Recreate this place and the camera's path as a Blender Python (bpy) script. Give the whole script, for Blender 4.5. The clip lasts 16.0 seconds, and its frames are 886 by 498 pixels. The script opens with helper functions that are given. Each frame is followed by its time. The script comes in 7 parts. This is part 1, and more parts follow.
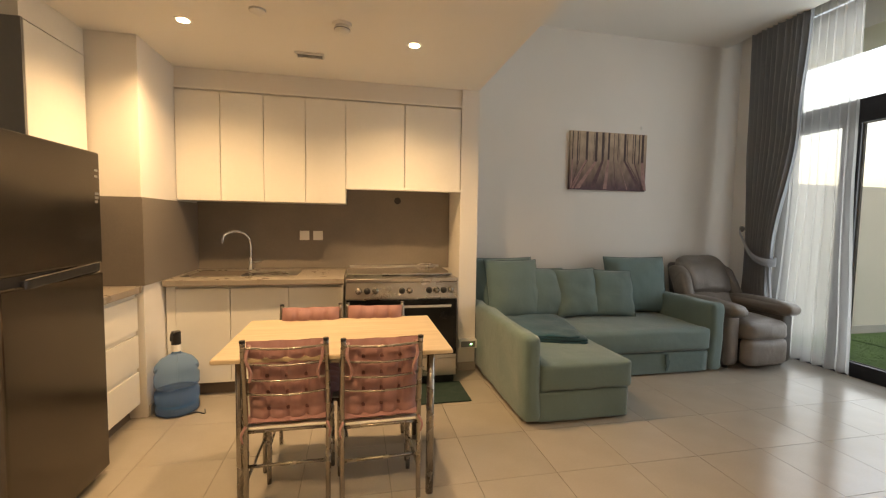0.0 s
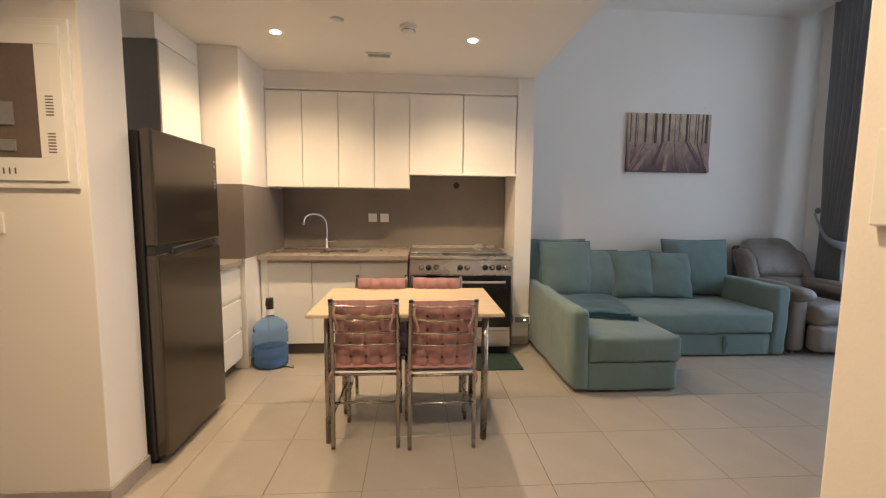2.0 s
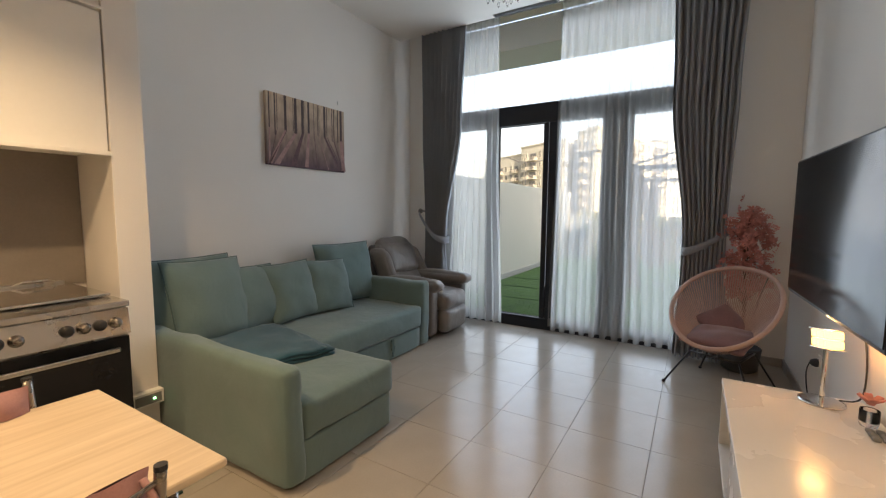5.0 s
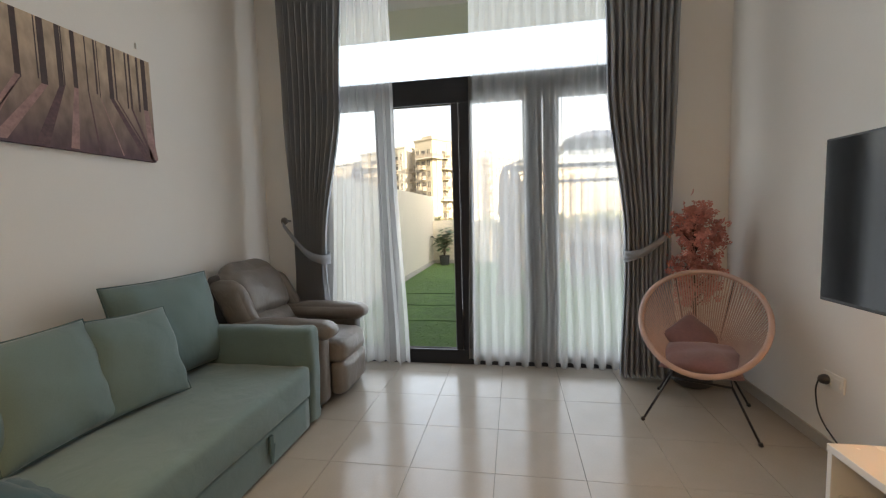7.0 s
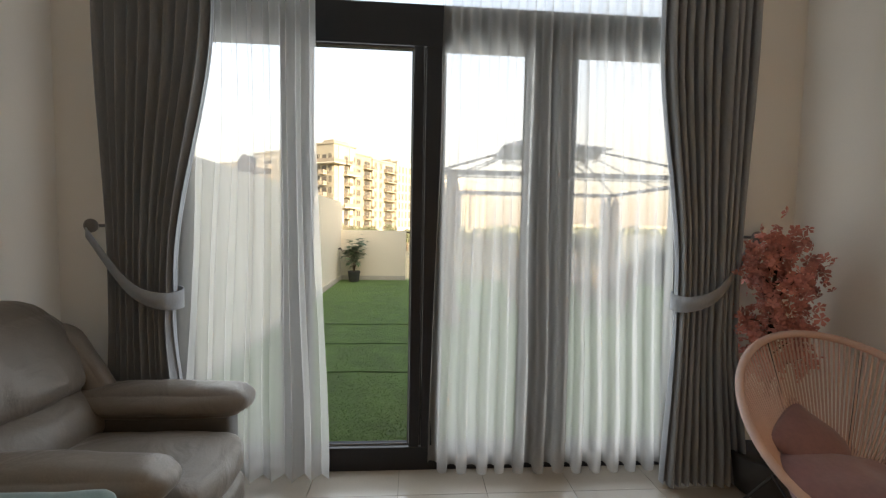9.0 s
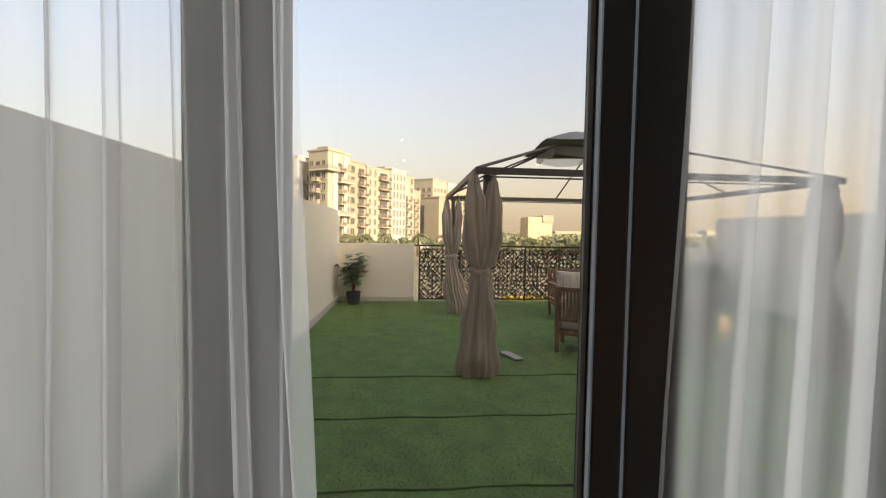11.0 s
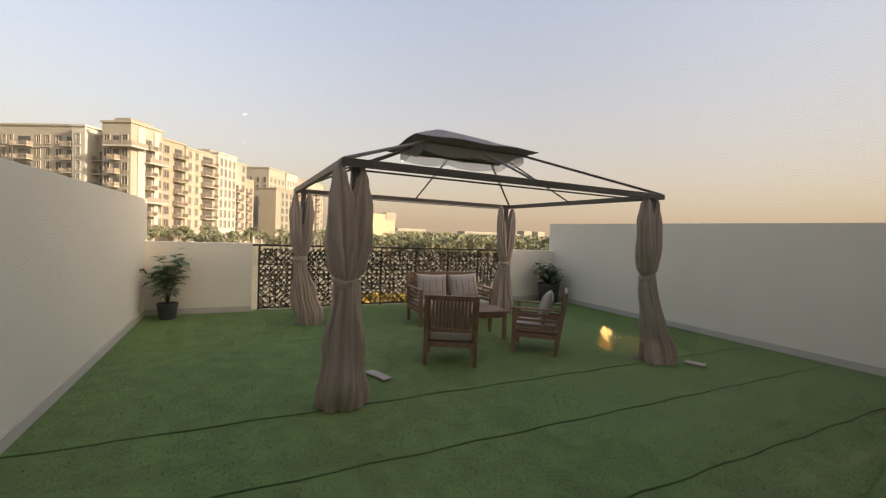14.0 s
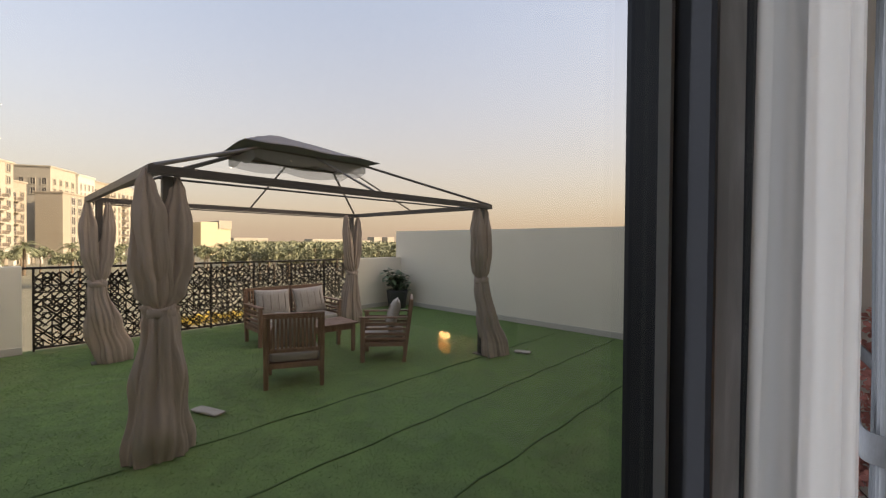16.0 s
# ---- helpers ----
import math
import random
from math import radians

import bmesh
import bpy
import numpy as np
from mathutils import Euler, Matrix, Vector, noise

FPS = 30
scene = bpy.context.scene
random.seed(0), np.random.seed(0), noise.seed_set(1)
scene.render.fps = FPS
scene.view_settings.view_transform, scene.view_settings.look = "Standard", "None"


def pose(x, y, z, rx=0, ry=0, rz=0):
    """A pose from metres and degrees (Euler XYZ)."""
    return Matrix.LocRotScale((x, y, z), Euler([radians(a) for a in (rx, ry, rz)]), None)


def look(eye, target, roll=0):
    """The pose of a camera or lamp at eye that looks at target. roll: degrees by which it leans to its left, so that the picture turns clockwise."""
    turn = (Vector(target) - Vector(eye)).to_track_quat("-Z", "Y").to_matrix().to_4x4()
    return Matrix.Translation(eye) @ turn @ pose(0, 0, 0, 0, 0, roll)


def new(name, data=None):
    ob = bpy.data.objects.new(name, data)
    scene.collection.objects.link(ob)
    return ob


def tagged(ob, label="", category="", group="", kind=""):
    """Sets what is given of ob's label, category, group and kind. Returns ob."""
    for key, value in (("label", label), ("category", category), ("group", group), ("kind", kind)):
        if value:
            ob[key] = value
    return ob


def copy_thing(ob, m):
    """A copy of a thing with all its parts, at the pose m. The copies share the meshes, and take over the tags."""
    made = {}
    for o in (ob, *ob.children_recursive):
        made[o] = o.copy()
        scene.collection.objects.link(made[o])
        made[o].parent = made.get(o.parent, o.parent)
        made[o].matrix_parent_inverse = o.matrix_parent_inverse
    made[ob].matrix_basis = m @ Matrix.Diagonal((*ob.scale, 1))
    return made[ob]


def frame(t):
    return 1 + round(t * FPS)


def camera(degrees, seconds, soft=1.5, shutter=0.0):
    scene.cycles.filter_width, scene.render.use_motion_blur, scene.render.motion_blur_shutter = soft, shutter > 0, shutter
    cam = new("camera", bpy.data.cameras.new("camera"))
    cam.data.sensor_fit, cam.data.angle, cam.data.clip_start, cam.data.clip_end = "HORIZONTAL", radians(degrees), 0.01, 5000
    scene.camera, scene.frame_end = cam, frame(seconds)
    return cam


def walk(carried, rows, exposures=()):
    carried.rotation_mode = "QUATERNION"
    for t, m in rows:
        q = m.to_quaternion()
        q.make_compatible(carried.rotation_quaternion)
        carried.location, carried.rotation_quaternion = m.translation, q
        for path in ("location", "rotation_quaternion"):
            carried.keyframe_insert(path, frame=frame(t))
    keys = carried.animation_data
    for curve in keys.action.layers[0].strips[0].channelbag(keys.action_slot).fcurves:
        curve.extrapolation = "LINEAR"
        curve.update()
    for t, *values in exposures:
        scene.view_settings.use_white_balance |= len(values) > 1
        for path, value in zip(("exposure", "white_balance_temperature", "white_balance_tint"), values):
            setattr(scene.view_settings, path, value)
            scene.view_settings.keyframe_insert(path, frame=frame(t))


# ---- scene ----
cam = camera(93.8, 16.0, soft=1.25)
PATH = [
    (0.0, look((0.425, 0.565, 1.350), (0.835, 2.519, 1.222), 0.9)),
    (0.5, look((0.393, 0.411, 1.337), (0.583, 2.396, 1.181), 0.8)),
    (1.0, look((0.402, 0.305, 1.320), (0.486, 2.295, 1.142), 0.9)),
    (1.5, look((0.414, 0.238, 1.318), (0.479, 2.227, 1.119), 0.8)),
    (2.0, look((0.390, 0.282, 1.311), (0.525, 2.268, 1.117), 0.6)),
    (2.5, look((0.282, 0.471, 1.318), (0.603, 2.435, 1.119), 0.6)),
    (3.0, look((0.183, 0.668, 1.321), (0.801, 2.560, 1.125), 0.6)),
    (3.5, look((0.182, 0.914, 1.319), (1.152, 2.654, 1.137), 0.8)),
    (4.0, look((0.179, 1.090, 1.311), (1.542, 2.536, 1.084), 1.1)),
    (4.5, look((0.196, 1.272, 1.317), (1.765, 2.491, 1.085), 1.4)),
    (5.0, look((0.335, 1.514, 1.345), (2.039, 2.543, 1.158), 0.4)),
    (7.5, look((1.552, 2.580, 1.336), (3.534, 2.784, 1.161), -0.7)),
    (8.0, look((1.895, 2.668, 1.344), (3.885, 2.736, 1.160), 0.4)),
    (8.5, look((2.244, 2.809, 1.363), (4.236, 2.720, 1.207), 0.6)),
    (9.0, look((2.625, 2.955, 1.364), (4.617, 2.817, 1.250), 1.1)),
    (9.5, look((3.030, 3.051, 1.380), (5.025, 2.958, 1.278), 1.8)),
    (10.0, look((3.405, 3.158, 1.395), (5.400, 3.052, 1.301), 1.5)),
    (12.5, look((4.835, 3.370, 1.552), (6.792, 2.966, 1.463), 1.0)),
    (13.0, look((4.840, 3.390, 1.555), (6.761, 2.842, 1.455), 1.4)),
    (13.5, look((4.845, 3.400, 1.530), (6.708, 2.678, 1.437), 2.2)),
    (14.0, look((4.850, 3.400, 1.528), (6.642, 2.515, 1.452), 2.3)),
    (14.5, look((4.850, 3.400, 1.553), (6.560, 2.364, 1.493), 2.1)),
    (15.0, look((4.845, 3.400, 1.579), (6.472, 2.237, 1.533), 1.9)),
    (15.5, look((4.830, 3.390, 1.587), (6.352, 2.093, 1.548), 1.0)),
    (16.0, look((4.800, 3.345, 1.584), (6.172, 1.890, 1.554), 0.4)),
]
walk(cam, PATH, exposures=[(0.0, 3.2, 7900, 10), (0.5, 3.25, 7500, 10), (1.5, 3.3, 6500, 10), (2.5, 3.25, 5850, 10), (3.5, 3.05, 5800, 10), (5.0, 3.05, 6700, 10), (7.5, 3.25, 7400, 10), (8.5, 3.12, 7700, 10), (9.5, 2.9, 7800, 10), (10.0, 2.72, 7900, 10), (12.5, 2.16, 7800, 17), (16.0, 2.24, 7600, 17)])

# ---- light ----
world = bpy.data.worlds.new("sky")
scene.world = world
world.use_nodes = True
wn, wl = world.node_tree.nodes, world.node_tree.links
sky = wn.new("ShaderNodeTexSky")
sky.sky_type = "NISHITA"
sky.sun_disc = False
sky.sun_elevation, sky.sun_rotation = radians(20), radians(228)
sky.dust_density, sky.air_density, sky.ozone_density = 3.0, 1.0, 1.0
wn["Background"].inputs["Strength"].default_value = 0.15
# desert haze: thick and warm at the horizon, thin overhead
coords, parts_z, band, haze = wn.new("ShaderNodeTexCoord"), wn.new("ShaderNodeSeparateXYZ"), wn.new("ShaderNodeMapRange"), wn.new("ShaderNodeMix")
tone = wn.new("ShaderNodeValToRGB")
band.inputs["From Min"].default_value, band.inputs["From Max"].default_value = 0.0, 0.55
band.inputs["To Min"].default_value, band.inputs["To Max"].default_value = 0.93, 0.55
band.clamp = True
tone.color_ramp.elements[0].position, tone.color_ramp.elements[0].color = 0.0, (0.80, 0.625, 0.475, 1)
tone.color_ramp.elements[1].position, tone.color_ramp.elements[1].color = 0.5, (0.47, 0.43, 0.44, 1)
gain = wn.new("ShaderNodeVectorMath")
gain.operation = "SCALE"
gain.inputs["Scale"].default_value = 1.10
haze.data_type = "RGBA"
wl.new(coords.outputs["Generated"], parts_z.inputs[0])
wl.new(parts_z.outputs["Z"], band.inputs["Value"])
wl.new(parts_z.outputs["Z"], tone.inputs["Fac"])
wl.new(tone.outputs["Color"], gain.inputs[0])
wl.new(band.outputs["Result"], haze.inputs[0])
wl.new(sky.outputs["Color"], haze.inputs[6])
wl.new(gain.outputs[0], haze.inputs[7])
wl.new(haze.outputs[2], wn["Background"].inputs["Color"])

SUN_FROM = Vector((-0.74, -0.67, 0.36))
sun = new("sun", bpy.data.lights.new("sun", "SUN"))
sun.data.energy, sun.data.angle, sun.data.color = 1.6, radians(0.6), (1.0, 0.90, 0.77)
sun.matrix_world = look((0, 0, 30), Vector((0, 0, 30)) - SUN_FROM)

# the sky's light in the window's opening
opening = new("window_light", bpy.data.lights.new("window_light", "AREA"))
opening.data.shape, opening.data.size, opening.data.size_y = "RECTANGLE", 2.6, 3.2
opening.data.energy, opening.data.color = 7.5, (0.70, 0.83, 1.0)
opening.matrix_world = look((4.885, 2.80, 1.72), (0, 2.80, 1.70))


# ---- materials ----
def mat(name, color, rough=0.5, metal=0.0, var=0.06, scale=6.0, fine=60.0, bump=0.05, rand=0.0, spec=0.5, stretch=(1, 1, 1), coat=0.0, sheen=0.0, crease=0.0):
    """A surface with two scales of variation in colour and roughness, and fine relief."""
    m = bpy.data.materials.new(name)
    m.use_nodes = True
    n, l = m.node_tree.nodes, m.node_tree.links
    b = n["Principled BSDF"]
    b.inputs["Metallic"].default_value = metal
    b.inputs["Specular IOR Level"].default_value = spec
    b.inputs["Coat Weight"].default_value = coat
    b.inputs["Sheen Weight"].default_value = sheen
    tc = n.new("ShaderNodeTexCoord")
    mp = n.new("ShaderNodeMapping")
    mp.inputs["Scale"].default_value = stretch
    l.new(tc.outputs["Object"], mp.inputs["Vector"])
    a, f = n.new("ShaderNodeTexNoise"), n.new("ShaderNodeTexNoise")
    a.inputs["Scale"].default_value, a.inputs["Detail"].default_value = scale, 4
    f.inputs["Scale"].default_value, f.inputs["Detail"].default_value = fine, 3
    l.new(mp.outputs["Vector"], a.inputs["Vector"])
    l.new(mp.outputs["Vector"], f.inputs["Vector"])
    mix = n.new("ShaderNodeMix")
    mix.data_type = "FLOAT"
    mix.inputs[0].default_value = 0.35
    l.new(a.outputs["Fac"], mix.inputs[2])
    l.new(f.outputs["Fac"], mix.inputs[3])
    value = mix.outputs[0]
    if rand:
        oi = n.new("ShaderNodeObjectInfo")
        ma = n.new("ShaderNodeMath")
        ma.operation = "MULTIPLY_ADD"
        ma.inputs[1].default_value = rand
        l.new(oi.outputs["Random"], ma.inputs[0])
        l.new(value, ma.inputs[2])
        value = ma.outputs[0]
    ramp = n.new("ShaderNodeValToRGB")
    lo = [max(0, c * (1 - 1.6 * var)) for c in color]
    hi = [min(1, c * (1 + 1.6 * var)) for c in color]
    ramp.color_ramp.elements[0].position, ramp.color_ramp.elements[0].color = 0.3, (*lo, 1)
    ramp.color_ramp.elements[1].position, ramp.color_ramp.elements[1].color = 0.72 + rand, (*hi, 1)
    l.new(value, ramp.inputs["Fac"])
    l.new(ramp.outputs["Color"], b.inputs["Base Color"])
    mr = n.new("ShaderNodeMapRange")
    mr.inputs["From Min"].default_value, mr.inputs["From Max"].default_value = 0.3, 0.7
    mr.inputs["To Min"].default_value, mr.inputs["To Max"].default_value = max(0.02, rough * 0.85), min(1, rough * 1.15)
    l.new(a.outputs["Fac"], mr.inputs["Value"])
    l.new(mr.outputs["Result"], b.inputs["Roughness"])
    if bump:
        bp = n.new("ShaderNodeBump")
        bp.inputs["Strength"].default_value, bp.inputs["Distance"].default_value = bump, 0.01
        l.new(f.outputs["Fac"], bp.inputs["Height"])
        l.new(bp.outputs["Normal"], b.inputs["Normal"])
        if crease:
            cr, cb = n.new("ShaderNodeTexNoise"), n.new("ShaderNodeBump")
            cr.inputs["Scale"].default_value, cr.inputs["Detail"].default_value, cr.inputs["Distortion"].default_value = 5.0, 3, 1.8
            cb.inputs["Strength"].default_value, cb.inputs["Distance"].default_value = crease, 0.05
            l.new(mp.outputs["Vector"], cr.inputs["Vector"])
            l.new(cr.outputs["Fac"], cb.inputs["Height"])
            l.new(cb.outputs["Normal"], bp.inputs["Normal"])
    return m


def glowing(name, color, strength):
    m = bpy.data.materials.new(name)
    m.use_nodes = True
    b = m.node_tree.nodes["Principled BSDF"]
    b.inputs["Base Color"].default_value = (*color, 1)
    b.inputs["Emission Color"].default_value = (*color, 1)
    b.inputs["Emission Strength"].default_value = strength
    return m


def clear(name, tint, rough=0.0, ior=1.45, thin=False, gloss=0.06):
    m = bpy.data.materials.new(name)
    m.use_nodes = True
    n, l = m.node_tree.nodes, m.node_tree.links
    if not thin:
        b = n["Principled BSDF"]
        b.inputs["Base Color"].default_value = (*tint, 1)
        b.inputs["Transmission Weight"].default_value = 1
        b.inputs["Roughness"].default_value = rough
        b.inputs["IOR"].default_value = ior
        return m
    t, g, x = n.new("ShaderNodeBsdfTransparent"), n.new("ShaderNodeBsdfGlossy"), n.new("ShaderNodeMixShader")
    lw, pw, ad = n.new("ShaderNodeLayerWeight"), n.new("ShaderNodeMath"), n.new("ShaderNodeMath")
    lw.inputs["Blend"].default_value = 0.5
    pw.operation, ad.operation = "POWER", "MULTIPLY_ADD"
    pw.inputs[1].default_value, ad.inputs[1].default_value, ad.inputs[2].default_value = 4.0, 0.27, gloss
    l.new(lw.outputs["Facing"], pw.inputs[0])
    l.new(pw.outputs[0], ad.inputs[0])
    t.inputs["Color"].default_value = (*tint, 1)
    g.inputs["Roughness"].default_value = rough
    l.new(ad.outputs[0], x.inputs["Fac"])
    l.new(t.outputs[0], x.inputs[1])
    l.new(g.outputs[0], x.inputs[2])
    l.new(x.outputs[0], n["Material Output"].inputs["Surface"])
    return m


def sheer_cloth(name, color, through_share):
    """Thin woven cloth: part open weave, part light passed on, part white thread."""
    m = bpy.data.materials.new(name)
    m.use_nodes = True
    n, l = m.node_tree.nodes, m.node_tree.links
    tr, tl, df = n.new("ShaderNodeBsdfTransparent"), n.new("ShaderNodeBsdfTranslucent"), n.new("ShaderNodeBsdfDiffuse")
    tl.inputs["Color"].default_value = df.inputs["Color"].default_value = (*color, 1)
    a, b = n.new("ShaderNodeMixShader"), n.new("ShaderNodeMixShader")
    no, mr = n.new("ShaderNodeTexNoise"), n.new("ShaderNodeMapRange")
    tc, mp = n.new("ShaderNodeTexCoord"), n.new("ShaderNodeMapping")
    mp.inputs["Scale"].default_value = (1, 9, 0.5)
    no.inputs["Scale"].default_value = 3
    l.new(tc.outputs["Object"], mp.inputs["Vector"])
    l.new(mp.outputs["Vector"], no.inputs["Vector"])
    l.new(no.outputs["Fac"], mr.inputs["Value"])
    mr.inputs["From Min"].default_value, mr.inputs["From Max"].default_value = 0.3, 0.7
    mr.inputs["To Min"].default_value, mr.inputs["To Max"].default_value = 1 - through_share - 0.02, 1 - through_share + 0.02
    a.inputs["Fac"].default_value = 0.25
    l.new(tl.outputs[0], a.inputs[1])
    l.new(df.outputs[0], a.inputs[2])
    l.new(mr.outputs["Result"], b.inputs["Fac"])
    l.new(tr.outputs[0], b.inputs[1])
    l.new(a.outputs[0], b.inputs[2])
    l.new(b.outputs[0], n["Material Output"].inputs["Surface"])
    return m


def wood(name, dark, light, rough=0.4, along="x", rand=0.2, scale=1.0):
    """Grain drawn along one axis."""
    m = mat(name, light, rough, bump=0.03)
    n, l = m.node_tree.nodes, m.node_tree.links
    tc, mp, no, ramp = n.new("ShaderNodeTexCoord"), n.new("ShaderNodeMapping"), n.new("ShaderNodeTexNoise"), n.new("ShaderNodeValToRGB")
    mp.inputs["Scale"].default_value = [2.2 * scale if c == along else 38 * scale for c in "xyz"]
    no.inputs["Scale"].default_value, no.inputs["Detail"].default_value, no.inputs["Distortion"].default_value = 1.2, 5, 0.6
    oi, ad = n.new("ShaderNodeObjectInfo"), n.new("ShaderNodeVectorMath")
    l.new(tc.outputs["Object"], ad.inputs[0])
    l.new(oi.outputs["Random"], ad.inputs[1])
    l.new(ad.outputs[0], mp.inputs["Vector"])
    l.new(mp.outputs["Vector"], no.inputs["Vector"])
    ramp.color_ramp.elements[0].position, ramp.color_ramp.elements[0].color = 0.3, (*dark, 1)
    ramp.color_ramp.elements[1].position, ramp.color_ramp.elements[1].color = 0.7, (*light, 1)
    l.new(no.outputs["Fac"], ramp.inputs["Fac"])
    l.new(ramp.outputs["Color"], n["Principled BSDF"].inputs["Base Color"])
    return m


M_WALL = mat("white wall paint", (0.78, 0.75, 0.71), 0.65, var=0.02, scale=1.5, fine=180, bump=0.03)
M_CEIL = mat("white ceiling paint", (0.80, 0.78, 0.74), 0.75, var=0.015, scale=1.2, fine=150, bump=0.02)
M_TILE = mat("beige porcelain floor tile", (0.355, 0.32, 0.28), 0.18, var=0.05, scale=5, fine=90, bump=0.015, rand=0.12)
M_GROUT = mat("dark grout", (0.16, 0.14, 0.12), 0.9, var=0.15, scale=20)
M_SKIRT = mat("stone skirting", (0.36, 0.33, 0.29), 0.4, var=0.05, scale=8)
M_CAB = mat("white matt lacquer", (0.80, 0.78, 0.73), 0.38, var=0.012, scale=3, fine=40, bump=0.0)
M_CABSIDE = mat("grey laminate", (0.20, 0.20, 0.20), 0.4, var=0.03)
M_SPLASH = mat("grey-brown stone splashback", (0.20, 0.175, 0.155), 0.35, var=0.06, scale=4, fine=80, bump=0.02)
M_TOP = mat("taupe quartz worktop", (0.30, 0.26, 0.22), 0.30, var=0.02, scale=9, fine=60, bump=0.0)
M_KICK = mat("brown plinth", (0.14, 0.11, 0.09), 0.45, var=0.08)
M_STEEL = mat("brushed steel", (0.60, 0.58, 0.55), 0.28, metal=1, var=0.012, scale=4, fine=140, bump=0)
M_CHROME = mat("chrome", (0.75, 0.74, 0.72), 0.10, metal=1, var=0.02, bump=0)
M_TUBE = mat("satin steel tube", (0.36, 0.33, 0.295), 0.26, metal=1, var=0.05, scale=12, bump=0.01)
M_FRIDGE = mat("dark inox", (0.115, 0.10, 0.085), 0.20, metal=0.85, var=0.05, scale=3, fine=200, bump=0.01, stretch=(1, 1, 0.05))
M_BLACK = mat("black plastic", (0.018, 0.018, 0.020), 0.35, var=0.1, scale=20)
M_BLACKGLASS = mat("black glass", (0.010, 0.010, 0.011), 0.10, var=0.05, bump=0, spec=0.35)
M_WHITEP = mat("white plastic", (0.78, 0.77, 0.74), 0.35, var=0.01, bump=0)
M_ALU = mat("anthracite aluminium", (0.016, 0.018, 0.024), 0.42, metal=0.3, var=0.06, scale=10, fine=220, bump=0.02)
M_GASKET = mat("grey gasket", (0.20, 0.20, 0.20), 0.6, var=0.05)
M_GLASS = clear("window glass", (0.96, 0.975, 0.97), thin=True, gloss=0.02)
M_SHEER = sheer_cloth("white sheer voile", (0.76, 0.735, 0.715), 0.66)
M_CURT = mat("grey curtain cloth", (0.265, 0.28, 0.305), 0.85, var=0.10, scale=3, fine=220, bump=0.10, stretch=(1, 1, 0.25), sheen=0.2)
M_SOFA = mat("sea-green woven cover", (0.125, 0.190, 0.190), 0.9, var=0.07, scale=4, fine=260, bump=0.12, sheen=0.25, crease=0.11)
M_SOFA_D = mat("sea-green piping", (0.075, 0.125, 0.125), 0.9, var=0.06, fine=200)
M_THROW = mat("dark teal throw", (0.018, 0.075, 0.105), 0.95, var=0.18, scale=9, fine=240, bump=0.2, sheen=0.2)
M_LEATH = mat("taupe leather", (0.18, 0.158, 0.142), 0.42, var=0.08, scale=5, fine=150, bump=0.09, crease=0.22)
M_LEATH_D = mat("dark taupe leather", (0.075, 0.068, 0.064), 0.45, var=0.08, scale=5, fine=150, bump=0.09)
M_PINK = mat("dusty pink quilted cotton", (0.36, 0.195, 0.195), 0.9, var=0.08, scale=8, fine=200, bump=0.1, sheen=0.2)
M_PINK_D = mat("dark pink cotton", (0.17, 0.075, 0.075), 0.9, var=0.08)
M_ROPE = mat("pale pink cord", (0.52, 0.36, 0.31), 0.6, var=0.05, scale=14, fine=120)
M_MAUVE = mat("mauve velvet", (0.22, 0.12, 0.13), 0.9, var=0.12, scale=7, sheen=0.4)
M_BLOSSOM = mat("coral blossom", (0.60, 0.25, 0.215), 0.75, var=0.25, scale=9, fine=70)
M_STEM = mat("brown stem", (0.09, 0.055, 0.035), 0.8, var=0.2)
M_TABLE = wood("light oak laminate", (0.50, 0.395, 0.27), (0.62, 0.515, 0.375), 0.33, along="x")
M_TEAK = wood("reddish teak", (0.15, 0.075, 0.045), (0.29, 0.165, 0.105), 0.5, along="z", scale=0.8)
M_GAZ = mat("dark brown powder-coated steel", (0.085, 0.072, 0.066), 0.45, metal=0.2, var=0.08, scale=9)
M_DRAPE = mat("taupe outdoor cloth", (0.37, 0.29, 0.24), 0.9, var=0.05, scale=3, fine=200, bump=0.1, stretch=(1, 1, 0.3), crease=0.6)
M_CANOPY = mat("grey canopy cloth", (0.20, 0.19, 0.20), 0.85, var=0.06, fine=200)
M_CUSH = mat("beige outdoor cushion", (0.43, 0.38, 0.33), 0.9, var=0.06, scale=6, fine=160, bump=0.08)
M_CUSH_S = mat("taupe stripe", (0.26, 0.21, 0.18), 0.9, var=0.06, fine=160)
M_RENDER = mat("beige render", (0.80, 0.73, 0.61), 0.85, var=0.035, scale=1.2, fine=140, bump=0.08)
M_COPING = mat("pale coping", (0.52, 0.48, 0.42), 0.8, var=0.04)
M_SCREEN = mat("dark bronze screen", (0.026, 0.020, 0.017), 0.5, metal=0.2, var=0.08)
M_GRASS = mat("artificial turf", (0.128, 0.205, 0.062), 0.95, var=0.26, scale=5.0, fine=110, bump=0.3)
M_BLADE = mat("turf blades", (0.175, 0.275, 0.083), 0.9, var=0.22, scale=1.6, fine=90, bump=0)
M_SEAM = mat("turf seam", (0.075, 0.13, 0.042), 0.95, var=0.2)
M_LEAF = mat("green leaf", (0.105, 0.165, 0.085), 0.42, var=0.3, scale=12, fine=60)
M_POT = mat("dark grey pot", (0.055, 0.055, 0.058), 0.6, var=0.1)
M_BLDG_W = mat("pale cream facade", (0.46, 0.425, 0.36), 0.85, var=0.03, scale=0.15, fine=2, bump=0.0)
